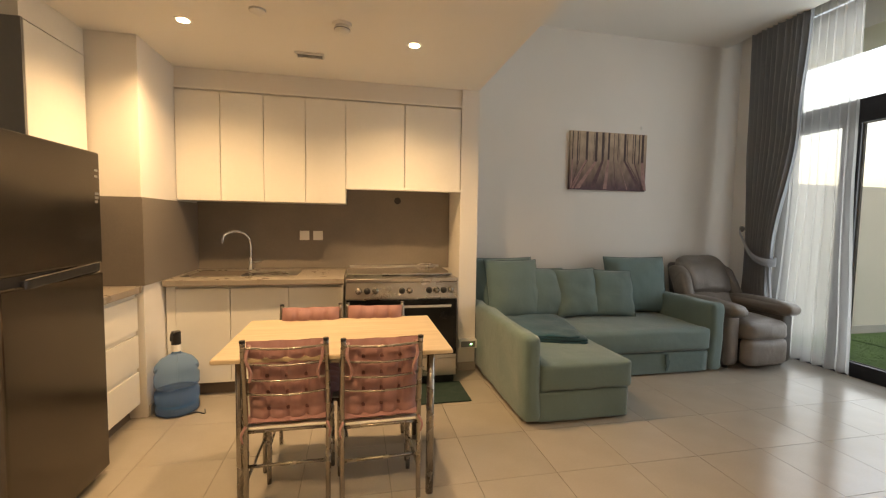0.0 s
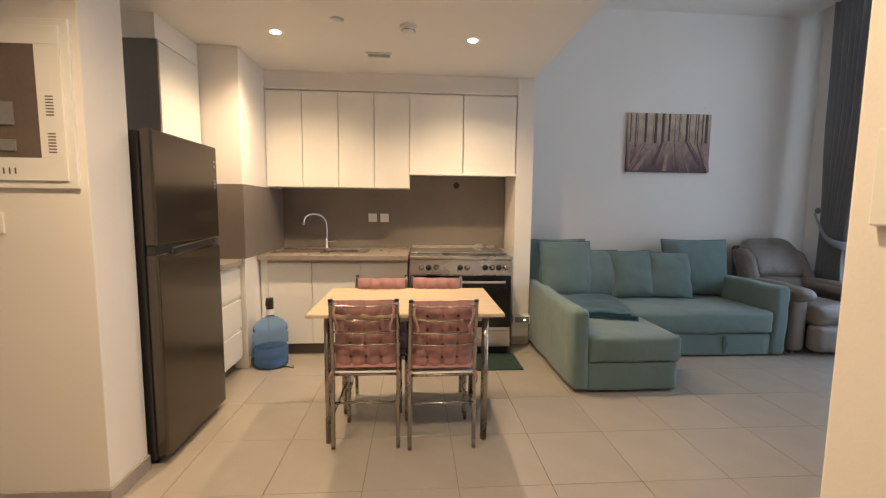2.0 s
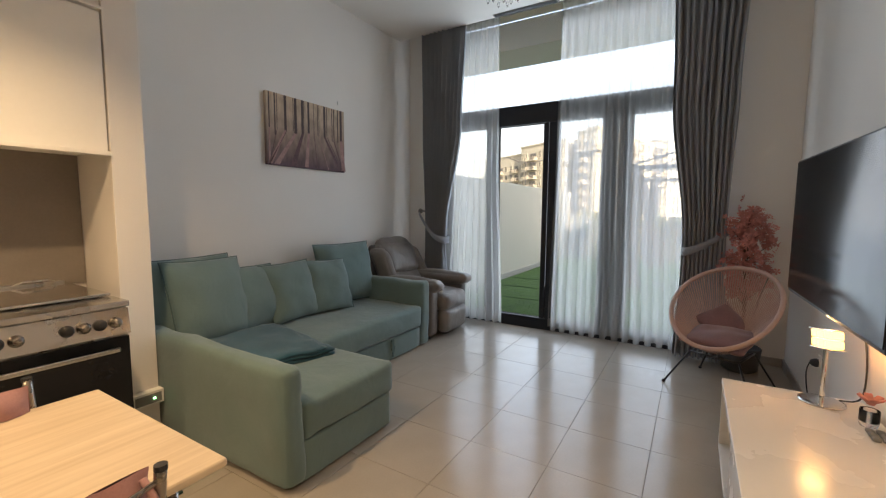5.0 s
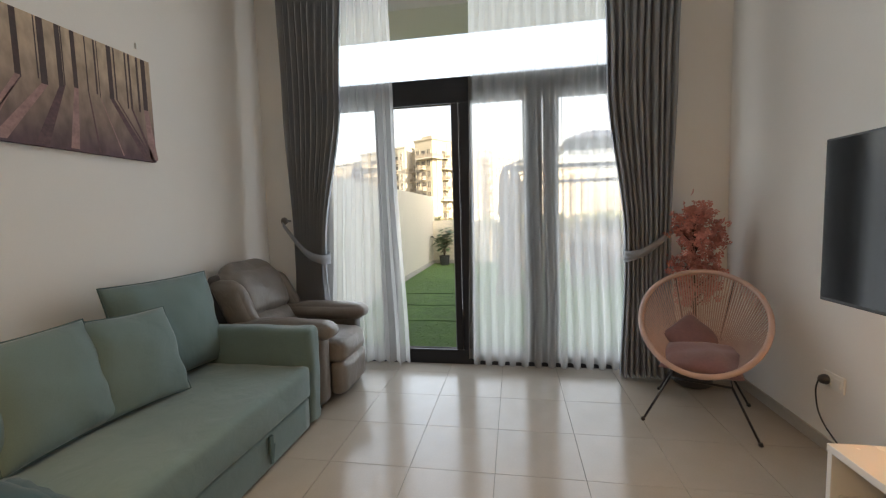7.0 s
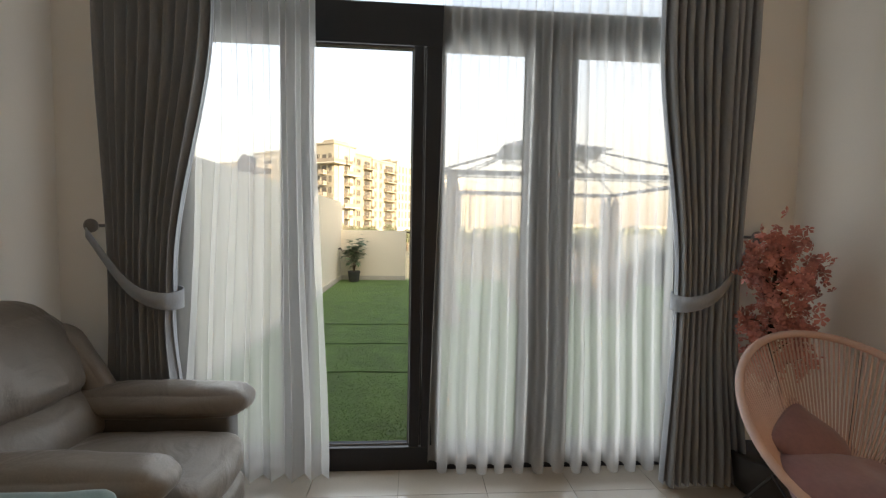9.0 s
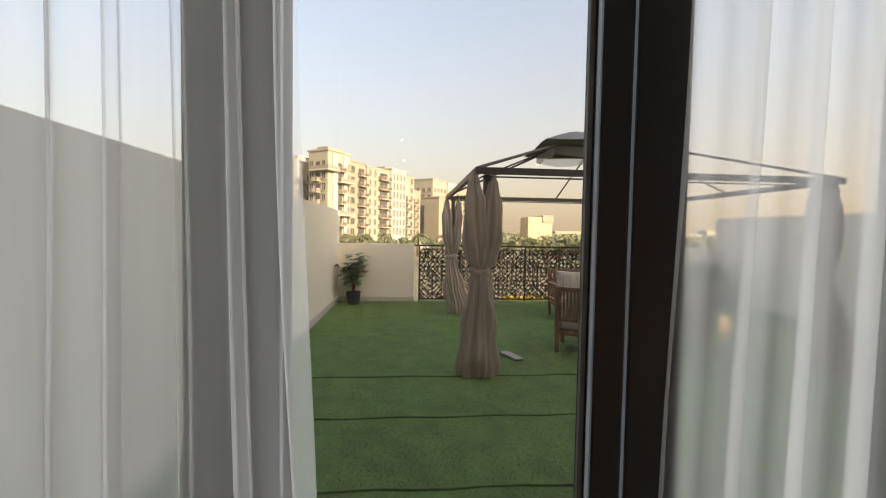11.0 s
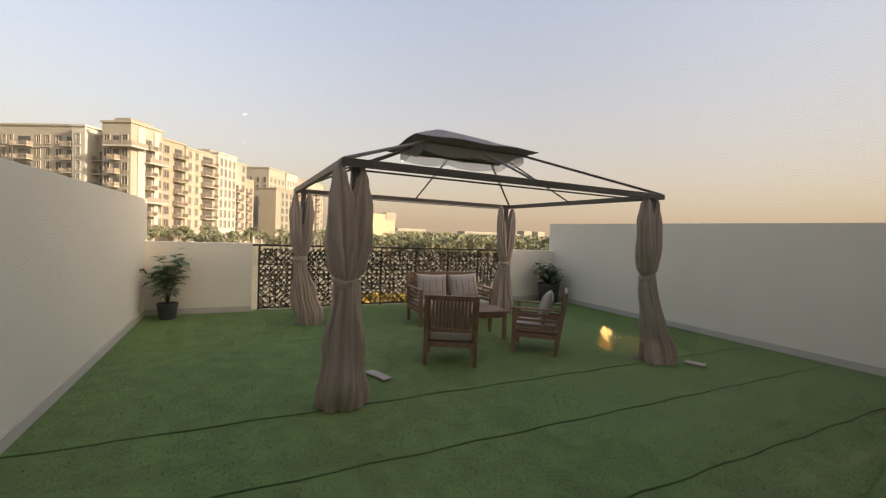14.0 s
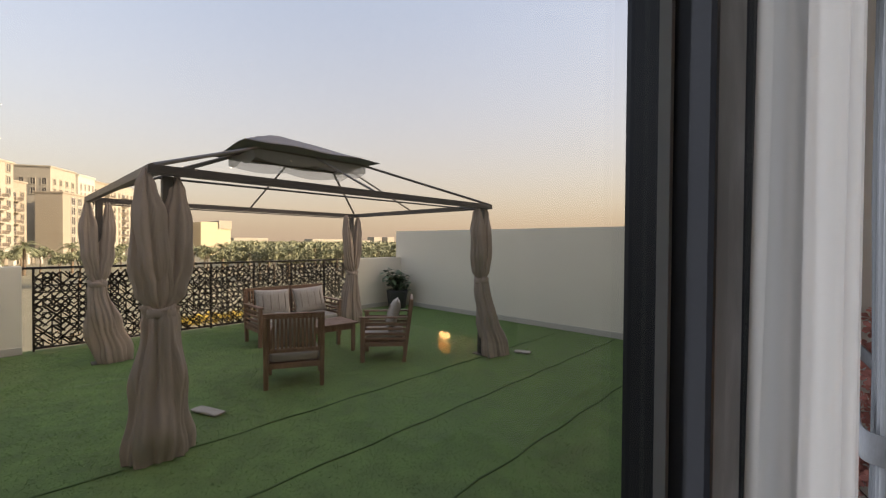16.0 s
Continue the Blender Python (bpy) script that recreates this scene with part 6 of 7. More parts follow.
# ---- garden seats ----
def slatted_seat(name, w, label, category, group, m, cushions):
    """Teak seat facing +y with slatted arms and back, w wide, depth 0.62."""
    c = new(name)
    tagged(c, label, category, group)
    WORLD_OF[c] = Matrix.Identity(4)
    h, dp = w / 2, 0.31
    for sx in (-1, 1):
        x = sx * (h - 0.025)
        part("front_leg", bm_box(x - 0.025, x + 0.025, dp - 0.06, dp, 0, 0.60, 0.005), M_TEAK, c)
        part("back_leg", bm_turn(bm_box(x - 0.025, x + 0.025, -0.025, 0.025, 0, 0.82, 0.005), Matrix.Translation((0, -dp + 0.03, 0)) @ Matrix.Rotation(radians(7), 4, "X")), M_TEAK, c)
        part("arm_rest", bm_box(x - 0.035, x + 0.035, -dp - 0.02, dp + 0.02, 0.60, 0.622, 0.006), M_TEAK, c)
        for z in (0.30, 0.37, 0.44, 0.51):
            part("arm_slat", bm_box(x - 0.010, x + 0.010, -dp + 0.0, dp - 0.061, z, z + 0.035, 0.003), M_TEAK, c)
        part("side_rail", bm_box(x - 0.018, x + 0.018, -dp + 0.0, dp - 0.061, 0.22, 0.275, 0.003), M_TEAK, c)
    part("front_rail", bm_box(-h + 0.051, h - 0.051, dp - 0.045, dp - 0.015, 0.23, 0.29, 0.003), M_TEAK, c)
    part("back_rail", bm_box(-h + 0.051, h - 0.051, -dp + 0.0, -dp + 0.03, 0.23, 0.29, 0.003), M_TEAK, c)
    part("seat_frame", bm_box(-h + 0.051, h - 0.051, -dp + 0.031, dp - 0.046, 0.265, 0.285, 0.003), M_TEAK, c)
    tilt = Matrix.Translation((0, -dp + 0.03, 0)) @ Matrix.Rotation(radians(7), 4, "X")
    part("top_rail", bm_turn(bm_box(-h + 0.0, h - 0.0, -0.018, 0.018, 0.805, 0.865, 0.006), tilt), M_TEAK, c)
    part("low_rail", bm_turn(bm_box(-h + 0.05, h - 0.05, -0.015, 0.015, 0.42, 0.46, 0.004), tilt), M_TEAK, c)
    n = round(w / 0.046)
    for k in range(1, n):
        x = -h + 0.02 + (w - 0.04) * k / n
        part("back_slat", bm_turn(bm_box(x - 0.012, x + 0.012, -0.008, 0.008, 0.46, 0.805, 0.002), tilt), M_TEAK, c)
    c.matrix_basis = m
    per = (w - 0.12) / cushions
    for k in range(cushions):
        cx = -h + 0.06 + per * (k + 0.5)
        base = m @ Vector((cx, 0, 0.29))
        q = thing("seat_cushion", *base, "beige outdoor seat cushion on the teak seat", "cushion", "garden seat cushions")
        part("cover", bm_turn(bm_soft(-per / 2 + 0.005, per / 2 - 0.005, -0.26, 0.29, 0.286, 0.39, 0.03, 8, puff=0.012), m @ Matrix.Translation((cx, 0, 0))), M_CUSH, q)
        b3 = thing("back_cushion", *(m @ Vector((cx, -0.1, 0.4))), "beige striped outdoor back cushion", "cushion", "garden back cushions")
        pm = m @ Matrix.Translation((cx, -0.12, 0.615)) @ Matrix.Rotation(radians(16), 4, "X") @ Matrix.Rotation(radians(3 - 5 * k), 4, "Y")
        part("cover", bm_pillow(per * 0.90, 0.46, 0.17, pm, k + w, n=12), M_CUSH, b3)
        for q2 in (-0.28, -0.1, 0.1, 0.28):
            part("stripe", bm_turn(bm_tube([(q2 * per, 0.083 - 0.18 * q2 * q2, z) for z in (-0.12, -0.05, 0.05, 0.12)], 0.006, 5), pm), M_CUSH_S, b3)
    return c


slatted_seat("garden_bench", 1.42, "reddish teak two-seat garden bench with cushions", "bench", "garden furniture", pose(11.45, -0.05, G - 0.012, 0, 0, 88), 2)
slatted_seat("garden_armchair", 0.64, "reddish teak slatted garden armchair", "chair", "garden furniture", pose(9.43, 0.98, G - 0.012, 0, 0, -118), 1)
slatted_seat("garden_armchair", 0.64, "reddish teak slatted garden armchair with a cushion", "chair", "garden furniture", pose(9.47, -0.40, G - 0.012, 0, 0, -42), 1)
ct = new("coffee_table")
tagged(ct, "low reddish teak slatted coffee table", "table", "garden furniture")
WORLD_OF[ct] = Matrix.Identity(4)
for x in (-0.42, 0.42):
    for y in (-0.24, 0.24):
        part("leg", bm_box(x - 0.025, x + 0.025, y - 0.025, y + 0.025, 0, 0.41, 0.004), M_TEAK, ct)
for k in range(8):
    part("slat", bm_box(-0.48, 0.48, -0.285 + 0.0725 * k, -0.222 + 0.0725 * k, 0.411, 0.435, 0.004), M_TEAK, ct)
part("apron", bm_join(bm_box(-0.394, 0.394, -0.25, -0.23, 0.33, 0.41), bm_box(-0.394, 0.394, 0.23, 0.25, 0.33, 0.41)), M_TEAK, ct)
ct.matrix_basis = pose(10.35, 0.12, G - 0.012, 0, 0, 84)


# ---- pot plants ----
def pot_plant(x, y, h, seed, label, spread, dense, pot):
    r4 = random.Random(seed)
    p = thing("pot_plant", x, y, G - 0.012, label, "plant", "terrace pot plants")
    z0 = G - 0.012
    part("pot", bm_lathe(x, y, [(0.11 * pot, z0), (0.12 * pot, z0 + 0.01), (0.15 * pot, z0 + 0.24 * pot), (0.155 * pot, z0 + 0.26 * pot), (0.14 * pot, z0 + 0.26 * pot), (0.135 * pot, z0 + 0.22 * pot)], 24), M_POT, p, soft=True)
    for k in range(9):
        a = k * 2.4
        rr = spread * r4.uniform(0.3, 1.0)
        tip = Vector((x + rr * math.cos(a), y + rr * math.sin(a), z0 + h * r4.uniform(0.6, 1.0)))
        tip.y = min(tip.y, LY - 0.06)
        base = Vector((x, y, z0 + 0.2))
        part("stem", bm_tube(smooth_path([base, base.lerp(tip, 0.5) + Vector((0, 0, 0.08)), tip], 4), 0.007, 5, r1=0.003), M_STEM, p)
        bm = bmesh.new()
        for q in range(dense):
            s = 0.45 + 0.62 * q / (dense - 1)
            c = base.lerp(tip, min(s, 1)) + Vector((r4.gauss(0, 0.07), r4.gauss(0, 0.07), r4.gauss(0, 0.05) + 0.04))
            d = Vector((r4.gauss(0, 1), r4.gauss(0, 1), r4.uniform(-0.4, 0.6))).normalized()
            side = d.cross(Vector((0, 0, 1))).normalized()
            L, W = r4.uniform(0.12, 0.20), r4.uniform(0.04, 0.068)
            vs = [bm.verts.new(c), bm.verts.new(c + d * L * 0.45 + side * W), bm.verts.new(c + d * L - Vector((0, 0, 0.03))), bm.verts.new(c + d * L * 0.45 - side * W), bm.verts.new(c + d * L * 0.5 - Vector((0, 0, 0.012)))]
            bm.faces.new((vs[0], vs[1], vs[4]))
            bm.faces.new((vs[1], vs[2], vs[4]))
            bm.faces.new((vs[2], vs[3], vs[4]))
            bm.faces.new((vs[3], vs[0], vs[4]))
        part("leaves", bm, M_LEAF, p)


pot_plant(12.86, 4.42, 0.98, 4, "leafy green pot plant beside the low parapet", 0.26, 26, 1.0)
pot_plant(12.75, -3.42, 0.92, 9, "dense dark green pot plant in the terrace corner", 0.26, 34, 1.75)
hose = thing("garden_tap", 12.83, LY, 0.75, "small dark garden tap on the wall", "tap")
part("pipe", bm_tube(smooth_path([(12.83, LY, 0.75), (12.83, LY - 0.06, 0.75), (12.83, LY - 0.09, 0.70)], 5), 0.012, 8), M_POT, hose)
part("wheel", bm_cyl(12.83, LY - 0.05, 0.76, 0.775, 0.022, n=12), M_POT, hose)

# things beyond the party wall
um = thing("covered_parasol", 8.30, 5.2, G, "folded parasol under a taupe cover beyond the wall", "parasol")
part("pole", bm_cyl(8.30, 5.2, -4.5, 1.98, 0.03, n=12), M_GAZ, um)
part("cover", bm_bundle([(2.235, 8.30, 5.2, 0.02, 0.02), (2.205, 8.30, 5.2, 0.055, 0.055), (2.12, 8.30, 5.2, 0.085, 0.085), (1.97, 8.30, 5.2, 0.135, 0.135)], 6, 9, 20, 60, 0.14), M_CUSH_S, um)
po = thing("gazebo_post_pair", 8.55, 5.2, G, "dark paired steel posts beyond the wall", "post")
part("post", bm_box(8.58, 8.65, 5.17, 5.24, -4.5, 2.24, 0.006), M_GAZ, po)
part("brace", bm_tube([(8.48, 5.2, 1.7), (8.54, 5.2, 2.235)], 0.018, 8), M_GAZ, po)
part("cap", bm_box(8.52, 8.66, 5.17, 5.24, 2.2405, 2.26, 0.004), M_GAZ, po)

# ---- distance ----
def site(px, py, pz):
    """Both far blocks stand turned the same way: x runs along the street front, y along the side street."""
    return Matrix(((0.845, 0.533, 0, px), (-0.533, 0.845, 0, py), (0, 0, 1, pz), (0, 0, 0, 1)))


FACE_MESH = {}


def facade(b, m, side, s0, s1, off, z0, z1, floors, bays, balconies=(), win=(1.3, 1.8), wall=None):
    """Windows, surrounds and balconies on one upright face. side 'street': the plane y = off, s along x; 'side': the plane x = off, s along y."""
    wall = wall or M_BLDG
    turn = Matrix.Identity(4) if side == "street" else Matrix.Rotation(radians(-90), 4, "Z")
    fh, bw = (z1 - z0) / floors, (s1 - s0) / bays
    for k in range(bays):
        c0 = s0 + bw * (k + 0.5)
        for f in range(floors):
            at = (c0, off, z0 + f * fh + 0.8) if side == "street" else (off, c0, z0 + f * fh + 0.8)
            base = m @ Matrix.Translation(at) @ turn
            bal = k in balconies
            ww, wh, zb = (bw * 0.66, 2.2, -0.55) if bal else (min(win[0], bw * 0.6), win[1], 0.0)

            def put(name, key, make, material, parent):
                if key not in FACE_MESH:
                    FACE_MESH[key] = finish(make(), name, material)
                ob = new(name, FACE_MESH[key])
                ob.parent = parent
                ob.matrix_parent_inverse = WORLD_OF[b].inverted() if parent is b else base.inverted()
                ob.matrix_basis = base
                return ob

            q = (round(ww, 2), wh, zb)
            put("window", ("w", q), lambda: bm_box(-ww / 2, ww / 2, -0.04, 0.3, zb, zb + wh), M_BWIN, b)
            if bal:
                q2 = round(bw, 2)
                slab = put("balcony", ("b", q2, wall.name), lambda: bm_box(-bw * 0.45, bw * 0.45, -1.5, 0.0, -0.85, -0.6), wall, b)
                put("rail", ("r", q2), lambda: bm_join(bm_box(-bw * 0.45, bw * 0.45, -1.47, -1.42, 0.30, 0.38), *[bm_box(-bw * 0.45 + bw * 0.9 * i / 14 - 0.03, -bw * 0.45 + bw * 0.9 * i / 14 + 0.03, -1.46, -1.43, -0.6, 0.30) for i in range(15)], bm_box(-bw * 0.45, -bw * 0.44, -1.42, 0, -0.6, 0.36), bm_box(bw * 0.44, bw * 0.45, -1.42, 0, -0.6, 0.36)), M_BRAIL, slab)
            else:
                put("window_surround", ("s", q, wall.name), lambda: bm_join(bm_box(-ww / 2 - 0.2, ww / 2 + 0.2, -0.25, 0.0, -0.18, 0), bm_box(-ww / 2 - 0.2, ww / 2 + 0.2, -0.2, 0.0, wh, wh + 0.15), bm_box(-ww / 2 - 0.14, -ww / 2, -0.16, 0, 0, wh), bm_box(ww / 2, ww / 2 + 0.14, -0.16, 0, 0, wh), bm_box(-0.05, 0.05, -0.12, -0.05, 0, wh)), wall, b)


def block(b, m, x0, x1, y0, y1, z1, material, name="wing", z0=-4.5):
    part(name, bm_turn(bm_box(x0, x1, y0, y1, z0, z1, 0.08, 1), m), material, b)
    part("roof_parapet", bm_turn(bm_join(bm_box(x0 - 0.25, x1 + 0.25, y0 - 0.25, y0 + 0.2, z1 - 0.1, z1 + 0.35), bm_box(x0 - 0.25, x0 + 0.2, y0 + 0.2, y1 + 0.25, z1 - 0.1, z1 + 0.35)), m), material, b)


b1 = thing("apartment_building", 119.5, 25.3, -4.5, "large cream sunlit apartment building with stepped wings and balconies", "building")
m1 = site(119.5, 25.3, -2.2)
F0, FH = 1.9, 3.05
block(b1, m1, 0, 9, 0, 7.2, 25.6, M_BLDG, "tower")
part("white_panel", bm_turn(bm_box(1.6, 3.6, -0.35, 0.0, 3.0, 25.0), m1), M_BLDG_W, b1)
part("white_panel", bm_turn(bm_box(6.2, 7.6, -0.35, 0.0, 3.0, 25.0), m1), M_BLDG_W, b1)
facade(b1, m1, "street", 3.6, 6.2, 0, F0, F0 + 7 * FH, 7, 1, (0,))
facade(b1, m1, "street", 7.4, 9.0, 0, F0, F0 + 7 * FH, 7, 1, (), (0.8, 1.9))
facade(b1, m1, "side", 0.3, 7.0, 0, F0, F0 + 7 * FH, 7, 3, (1,))
for z, x0, x1 in ((F0 + 5 * FH, 3.2, 9.0), (F0 + 2 * FH, 2.4, 9.0)):
    part("balcony", bm_turn(bm_box(x0, x1, -1.9, -0.36, z - 0.1, z + 0.25), m1), M_BLDG_W, b1)
    part("rail", bm_turn(bm_box(x0, x1, -1.88, -1.82, z + 0.25, z + 1.25), m1), M_BRAIL, b1)
part("balcony", bm_turn(bm_box(-1.6, 3.0, -1.6, 5.5, F0 + 6 * FH - 0.2, F0 + 6 * FH + 0.15), m1), M_BLDG_W, b1)
part("rail", bm_turn(bm_join(bm_box(-1.58, -1.52, -1.58, 5.5, F0 + 6 * FH + 0.15, F0 + 6 * FH + 1.1), bm_box(-1.52, 3.0, -1.58, -1.52, F0 + 6 * FH + 0.15, F0 + 6 * FH + 1.1)), m1), M_BRAIL, b1)
block(b1, m1, 9.0, 17.5, 0.8, 16, 24.2, M_BLDG_B)
facade(b1, m1, "street", 9.2, 17.3, 0.8, F0, F0 + 7 * FH, 7, 2, (1,), (1.6, 1.8), M_BLDG_B)
block(b1, m1, 17.5, 29.6, 0.4, 16, 23.6, M_BLDG)
facade(b1, m1, "street", 17.7, 23.0, 0.4, F0, F0 + 7 * FH, 7, 2, (), (0.9, 1.9))
facade(b1, m1, "street", 23.0, 29.4, 0.4, F0, F0 + 7 * FH, 7, 1, (0,))
block(b1, m1, 29.6, 38.4, -0.5, 16, 24.6, M_BLDG_W)
facade(b1, m1, "street", 29.9, 38.1, -0.5, F0, F0 + 7 * FH, 7, 4, (), (1.0, 2.3), M_BLDG_W)
block(b1, m1, 38.4, 46.0, 0.8, 16, 23.4, M_BLDG)
facade(b1, m1, "street", 38.6, 42.4, 0.8, F0, F0 + 5 * FH, 5, 1, (0,))
facade(b1, m1, "street", 42.4, 45.9, 0.8, F0, F0 + 7 * FH, 7, 1, (), (1.3, 1.9))
block(b1, m1, 46.0, 56.0, 4.0, 16, 19.5, M_BLDG_B)
facade(b1, m1, "street", 46.2, 55.8, 4.0, F0, F0 + 5 * FH, 5, 3, (0, 1), (1.2, 1.9), M_BLDG_B)
part("podium", bm_turn(bm_box(7.0, 46.0, -3.5, 0.3, -4.5, 0.9), m1), M_BLDG_B, b1)
part("podium_canopy", bm_turn(bm_box(6.0, 46.0, -6.5, -3.5, 0.4, 1.3), m1), M_BLDG_W, b1)
for q in range(9):
    part("podium_column", bm_turn(bm_box(6.6 + 4.6 * q, 7.6 + 4.6 * q, -6.3, -5.3, -4.5, 0.4), m1), M_BLDG_W, b1)
for x0, x1, y0, y1, z in ((2, 8, 2, 6, 25.6), (20, 27, 5, 10, 23.6), (32, 37, 4, 9, 24.6)):
    part("roof_plant_room", bm_turn(bm_box(x0, x1, y0, y1, z, z + 1.5), m1), M_BLDG_B, b1)
block(b1, m1, 3.5, 18, 7.2, 12.2, 23.0, M_BLDG_B)
facade(b1, m1, "side", 7.4, 12.0, 3.5, F0, F0 + 6 * FH, 6, 1, (0,), wall=M_BLDG_B)
block(b1, m1, 0.8, 18, 12.2, 15.6, 24.8, M_BLDG_W)
facade(b1, m1, "side", 12.4, 15.4, 0.8, F0, F0 + 7 * FH, 7, 1, (), (0.9, 2.1), M_BLDG_W)
block(b1, m1, 2.2, 18, 15.6, 36.0, 25.2, M_BLDG)
facade(b1, m1, "side", 15.8, 22.0, 2.2, F0, F0 + 7 * FH, 7, 2, (0,))
facade(b1, m1, "side", 22.0, 27.0, 2.2, F0, F0 + 7 * FH, 7, 2, (), (0.9, 1.9))
facade(b1, m1, "side", 27.0, 32.0, 2.2, F0, F0 + 7 * FH, 7, 1, (0,))
facade(b1, m1, "side", 32.0, 35.8, 2.2, F0, F0 + 7 * FH, 7, 2, (), (0.9, 1.9))
block(b1, m1, 4.0, 18, 36.0, 62.0, 23.4, M_BLDG)
facade(b1, m1, "side", 36.2, 61.8, 4.0, F0, F0 + 6 * FH, 6, 8, (1, 4, 6))

b2 = thing("apartment_building", 175, -8, -4.5, "further cream apartment building behind a lower tan block", "building")
m2 = site(172.4, -8.9, -1.9)
block(b2, m2, 0, 13.6, 0, 7.0, 17.6, M_BLDG_B, "front_block")
facade(b2, m2, "street", 3.2, 13.4, 0, 1.5, 16.5, 5, 3, (), (2.3, 2.3), M_BLDG_W)
block(b2, m2, 9.0, 22, 8.0, 26, 26.5, M_BLDG)
facade(b2, m2, "street", 9.2, 21.8, 8.0, F0, F0 + 7 * FH, 7, 4, (), (1.2, 1.9))
facade(b2, m2, "side", 8.2, 25.8, 9.0, F0 + 5 * FH, F0 + 7 * FH, 2, 6, (), (1.2, 1.9))
block(b2, m2, 22, 32, 7.2, 26, 26.0, M_BLDG_W)
facade(b2, m2, "street", 22.2, 31.8, 7.2, F0, F0 + 7 * FH, 7, 4, (), (1.0, 2.3), M_BLDG_W)
block(b2, m2, 32, 46, 8.4, 26, 25.4, M_BLDG_B)
facade(b2, m2, "street", 32.2, 45.8, 8.4, F0, F0 + 7 * FH, 7, 3, (0, 2), (1.2, 1.9), M_BLDG_B)
block(b2, m2, 46, 64, 8.0, 26, 26.0, M_BLDG)
facade(b2, m2, "street", 46.2, 63.8, 8.0, F0, F0 + 7 * FH, 7, 5, (2,), (1.2, 1.9))
b3b = thing("low_building", 205, -60, -4.5, "low yellow sunlit block behind trees", "building")
part("block", bm_box(200, 214, -66, -54, -4.5, 9.8, 0.1, 1), mat("yellow facade", (0.52, 0.43, 0.28), 0.85, var=0.04, scale=0.2, bump=0), b3b)
part("attic", bm_box(199.6, 214, -66.4, -61, 7.0, 10.6, 0.1, 1), M_BLDG, b3b)
for x, y, w, h in ((900, -690, 26, 16), (900, -735, 24, 16), (820, -560, 90, 6), (700, -420, 70, 7), (760, -300, 60, 8)):
    solo("far_building", bm_box(x, x + 30, y - w / 2, y + w / 2, -4.5, h, 0.3, 1), M_BLDG, "pale building on the hazy horizon", "building", "horizon buildings")


def bm_clump(c, r, n, leaf, r5, flat=0.7):
    bm = bmesh.new()
    for _ in range(n):
        d = Vector((r5.gauss(0, 1), r5.gauss(0, 1), r5.gauss(0, 1))).normalized() * r * r5.uniform(0.45, 1.0) * (1 + 0.35 * noise.noise(Vector((r5.random() * 4, c[0], c[1]))))
        p = Vector(c) + Vector((d.x, d.y, d.z * flat))
        rot = Euler((r5.uniform(0, 6), r5.uniform(0, 6), r5.uniform(0, 6))).to_matrix()
        q = [Vector((-leaf, -leaf * 0.5, 0)), Vector((leaf, -leaf * 0.4, 0)), Vector((leaf * 0.8, leaf * 0.6, 0.1)), Vector((-leaf * 0.7, leaf * 0.5, 0.1))]
        bm.faces.new([bm.verts.new(p + rot @ v3) for v3 in q])
    return bm


def tree(x, y, h, seed):
    r5 = random.Random(seed)
    t = thing("tree", x, y, -4.5, "dusty green street tree with a loose crown", "tree", "street trees")
    part("trunk", bm_tube([(x, y, -4.5), (x + 0.1, y, -4.5 + h * 0.5)], 0.16, 8, r1=0.09), M_TRUNK, t)
    for k in range(3):
        part("limb", bm_tube([(x + 0.1, y, -4.5 + h * 0.42), (x + r5.uniform(-0.8, 0.8), y + r5.uniform(-1, 1), -4.5 + h * 0.72)], 0.07, 6, r1=0.03), M_TRUNK, t)
    bm = bmesh.new()
    for k in range(7):
        c = (x + r5.uniform(-1.1, 1.1) * h * 0.18, y + r5.uniform(-1.1, 1.1) * h * 0.24, -4.5 + h * r5.uniform(0.60, 0.88))
        bm = bm_join(bm, bm_clump(c, h * 0.17, 120, h * 0.030, r5))
    part("crown", bm, M_TREE, t)
    return t


def palm(x, y, h, seed):
    r5 = random.Random(seed)
    t = thing("palm_tree", x, y, -4.5, "dusty date palm with drooping fronds", "palm tree", "date palms")
    part("trunk", bm_tube([(x, y, -4.5), (x + 0.1, y, -4.5 + h * 0.7)], 0.24, 8, r1=0.20), M_TRUNK, t)
    bm = bmesh.new()
    top = Vector((x + 0.1, y, -4.5 + h * 0.7))
    for k in range(26):
        a, e = k * 2.4, r5.uniform(-0.3, 1.25)
        d = Vector((math.cos(a) * math.cos(e), math.sin(a) * math.cos(e), math.sin(e)))
        L = h * r5.uniform(0.30, 0.38)
        pts = [top + d * L * s - Vector((0, 0, 0.9 * L * s * s * 0.6)) for s in (0, 0.3, 0.6, 0.85, 1)]
        side = d.cross(Vector((0, 0, 1)))
        side = side.normalized() if side.length > 0.1 else Vector((1, 0, 0))
        for s0 in range(4):
            for sgn in (-1, 1):
                for q in range(3):
                    p = pts[s0].lerp(pts[s0 + 1], q / 3)
                    w = L * 0.16
                    tip = p + side * sgn * w + (pts[s0 + 1] - pts[s0]).normalized() * w * 0.8 - Vector((0, 0, w * 0.5))
                    nxt = pts[s0].lerp(pts[s0 + 1], (q + 0.8) / 3)
                    bm.faces.new([bm.verts.new(p), bm.verts.new(nxt), bm.verts.new(tip)])
    part("crown", bm, M_PALM, t)
    return t


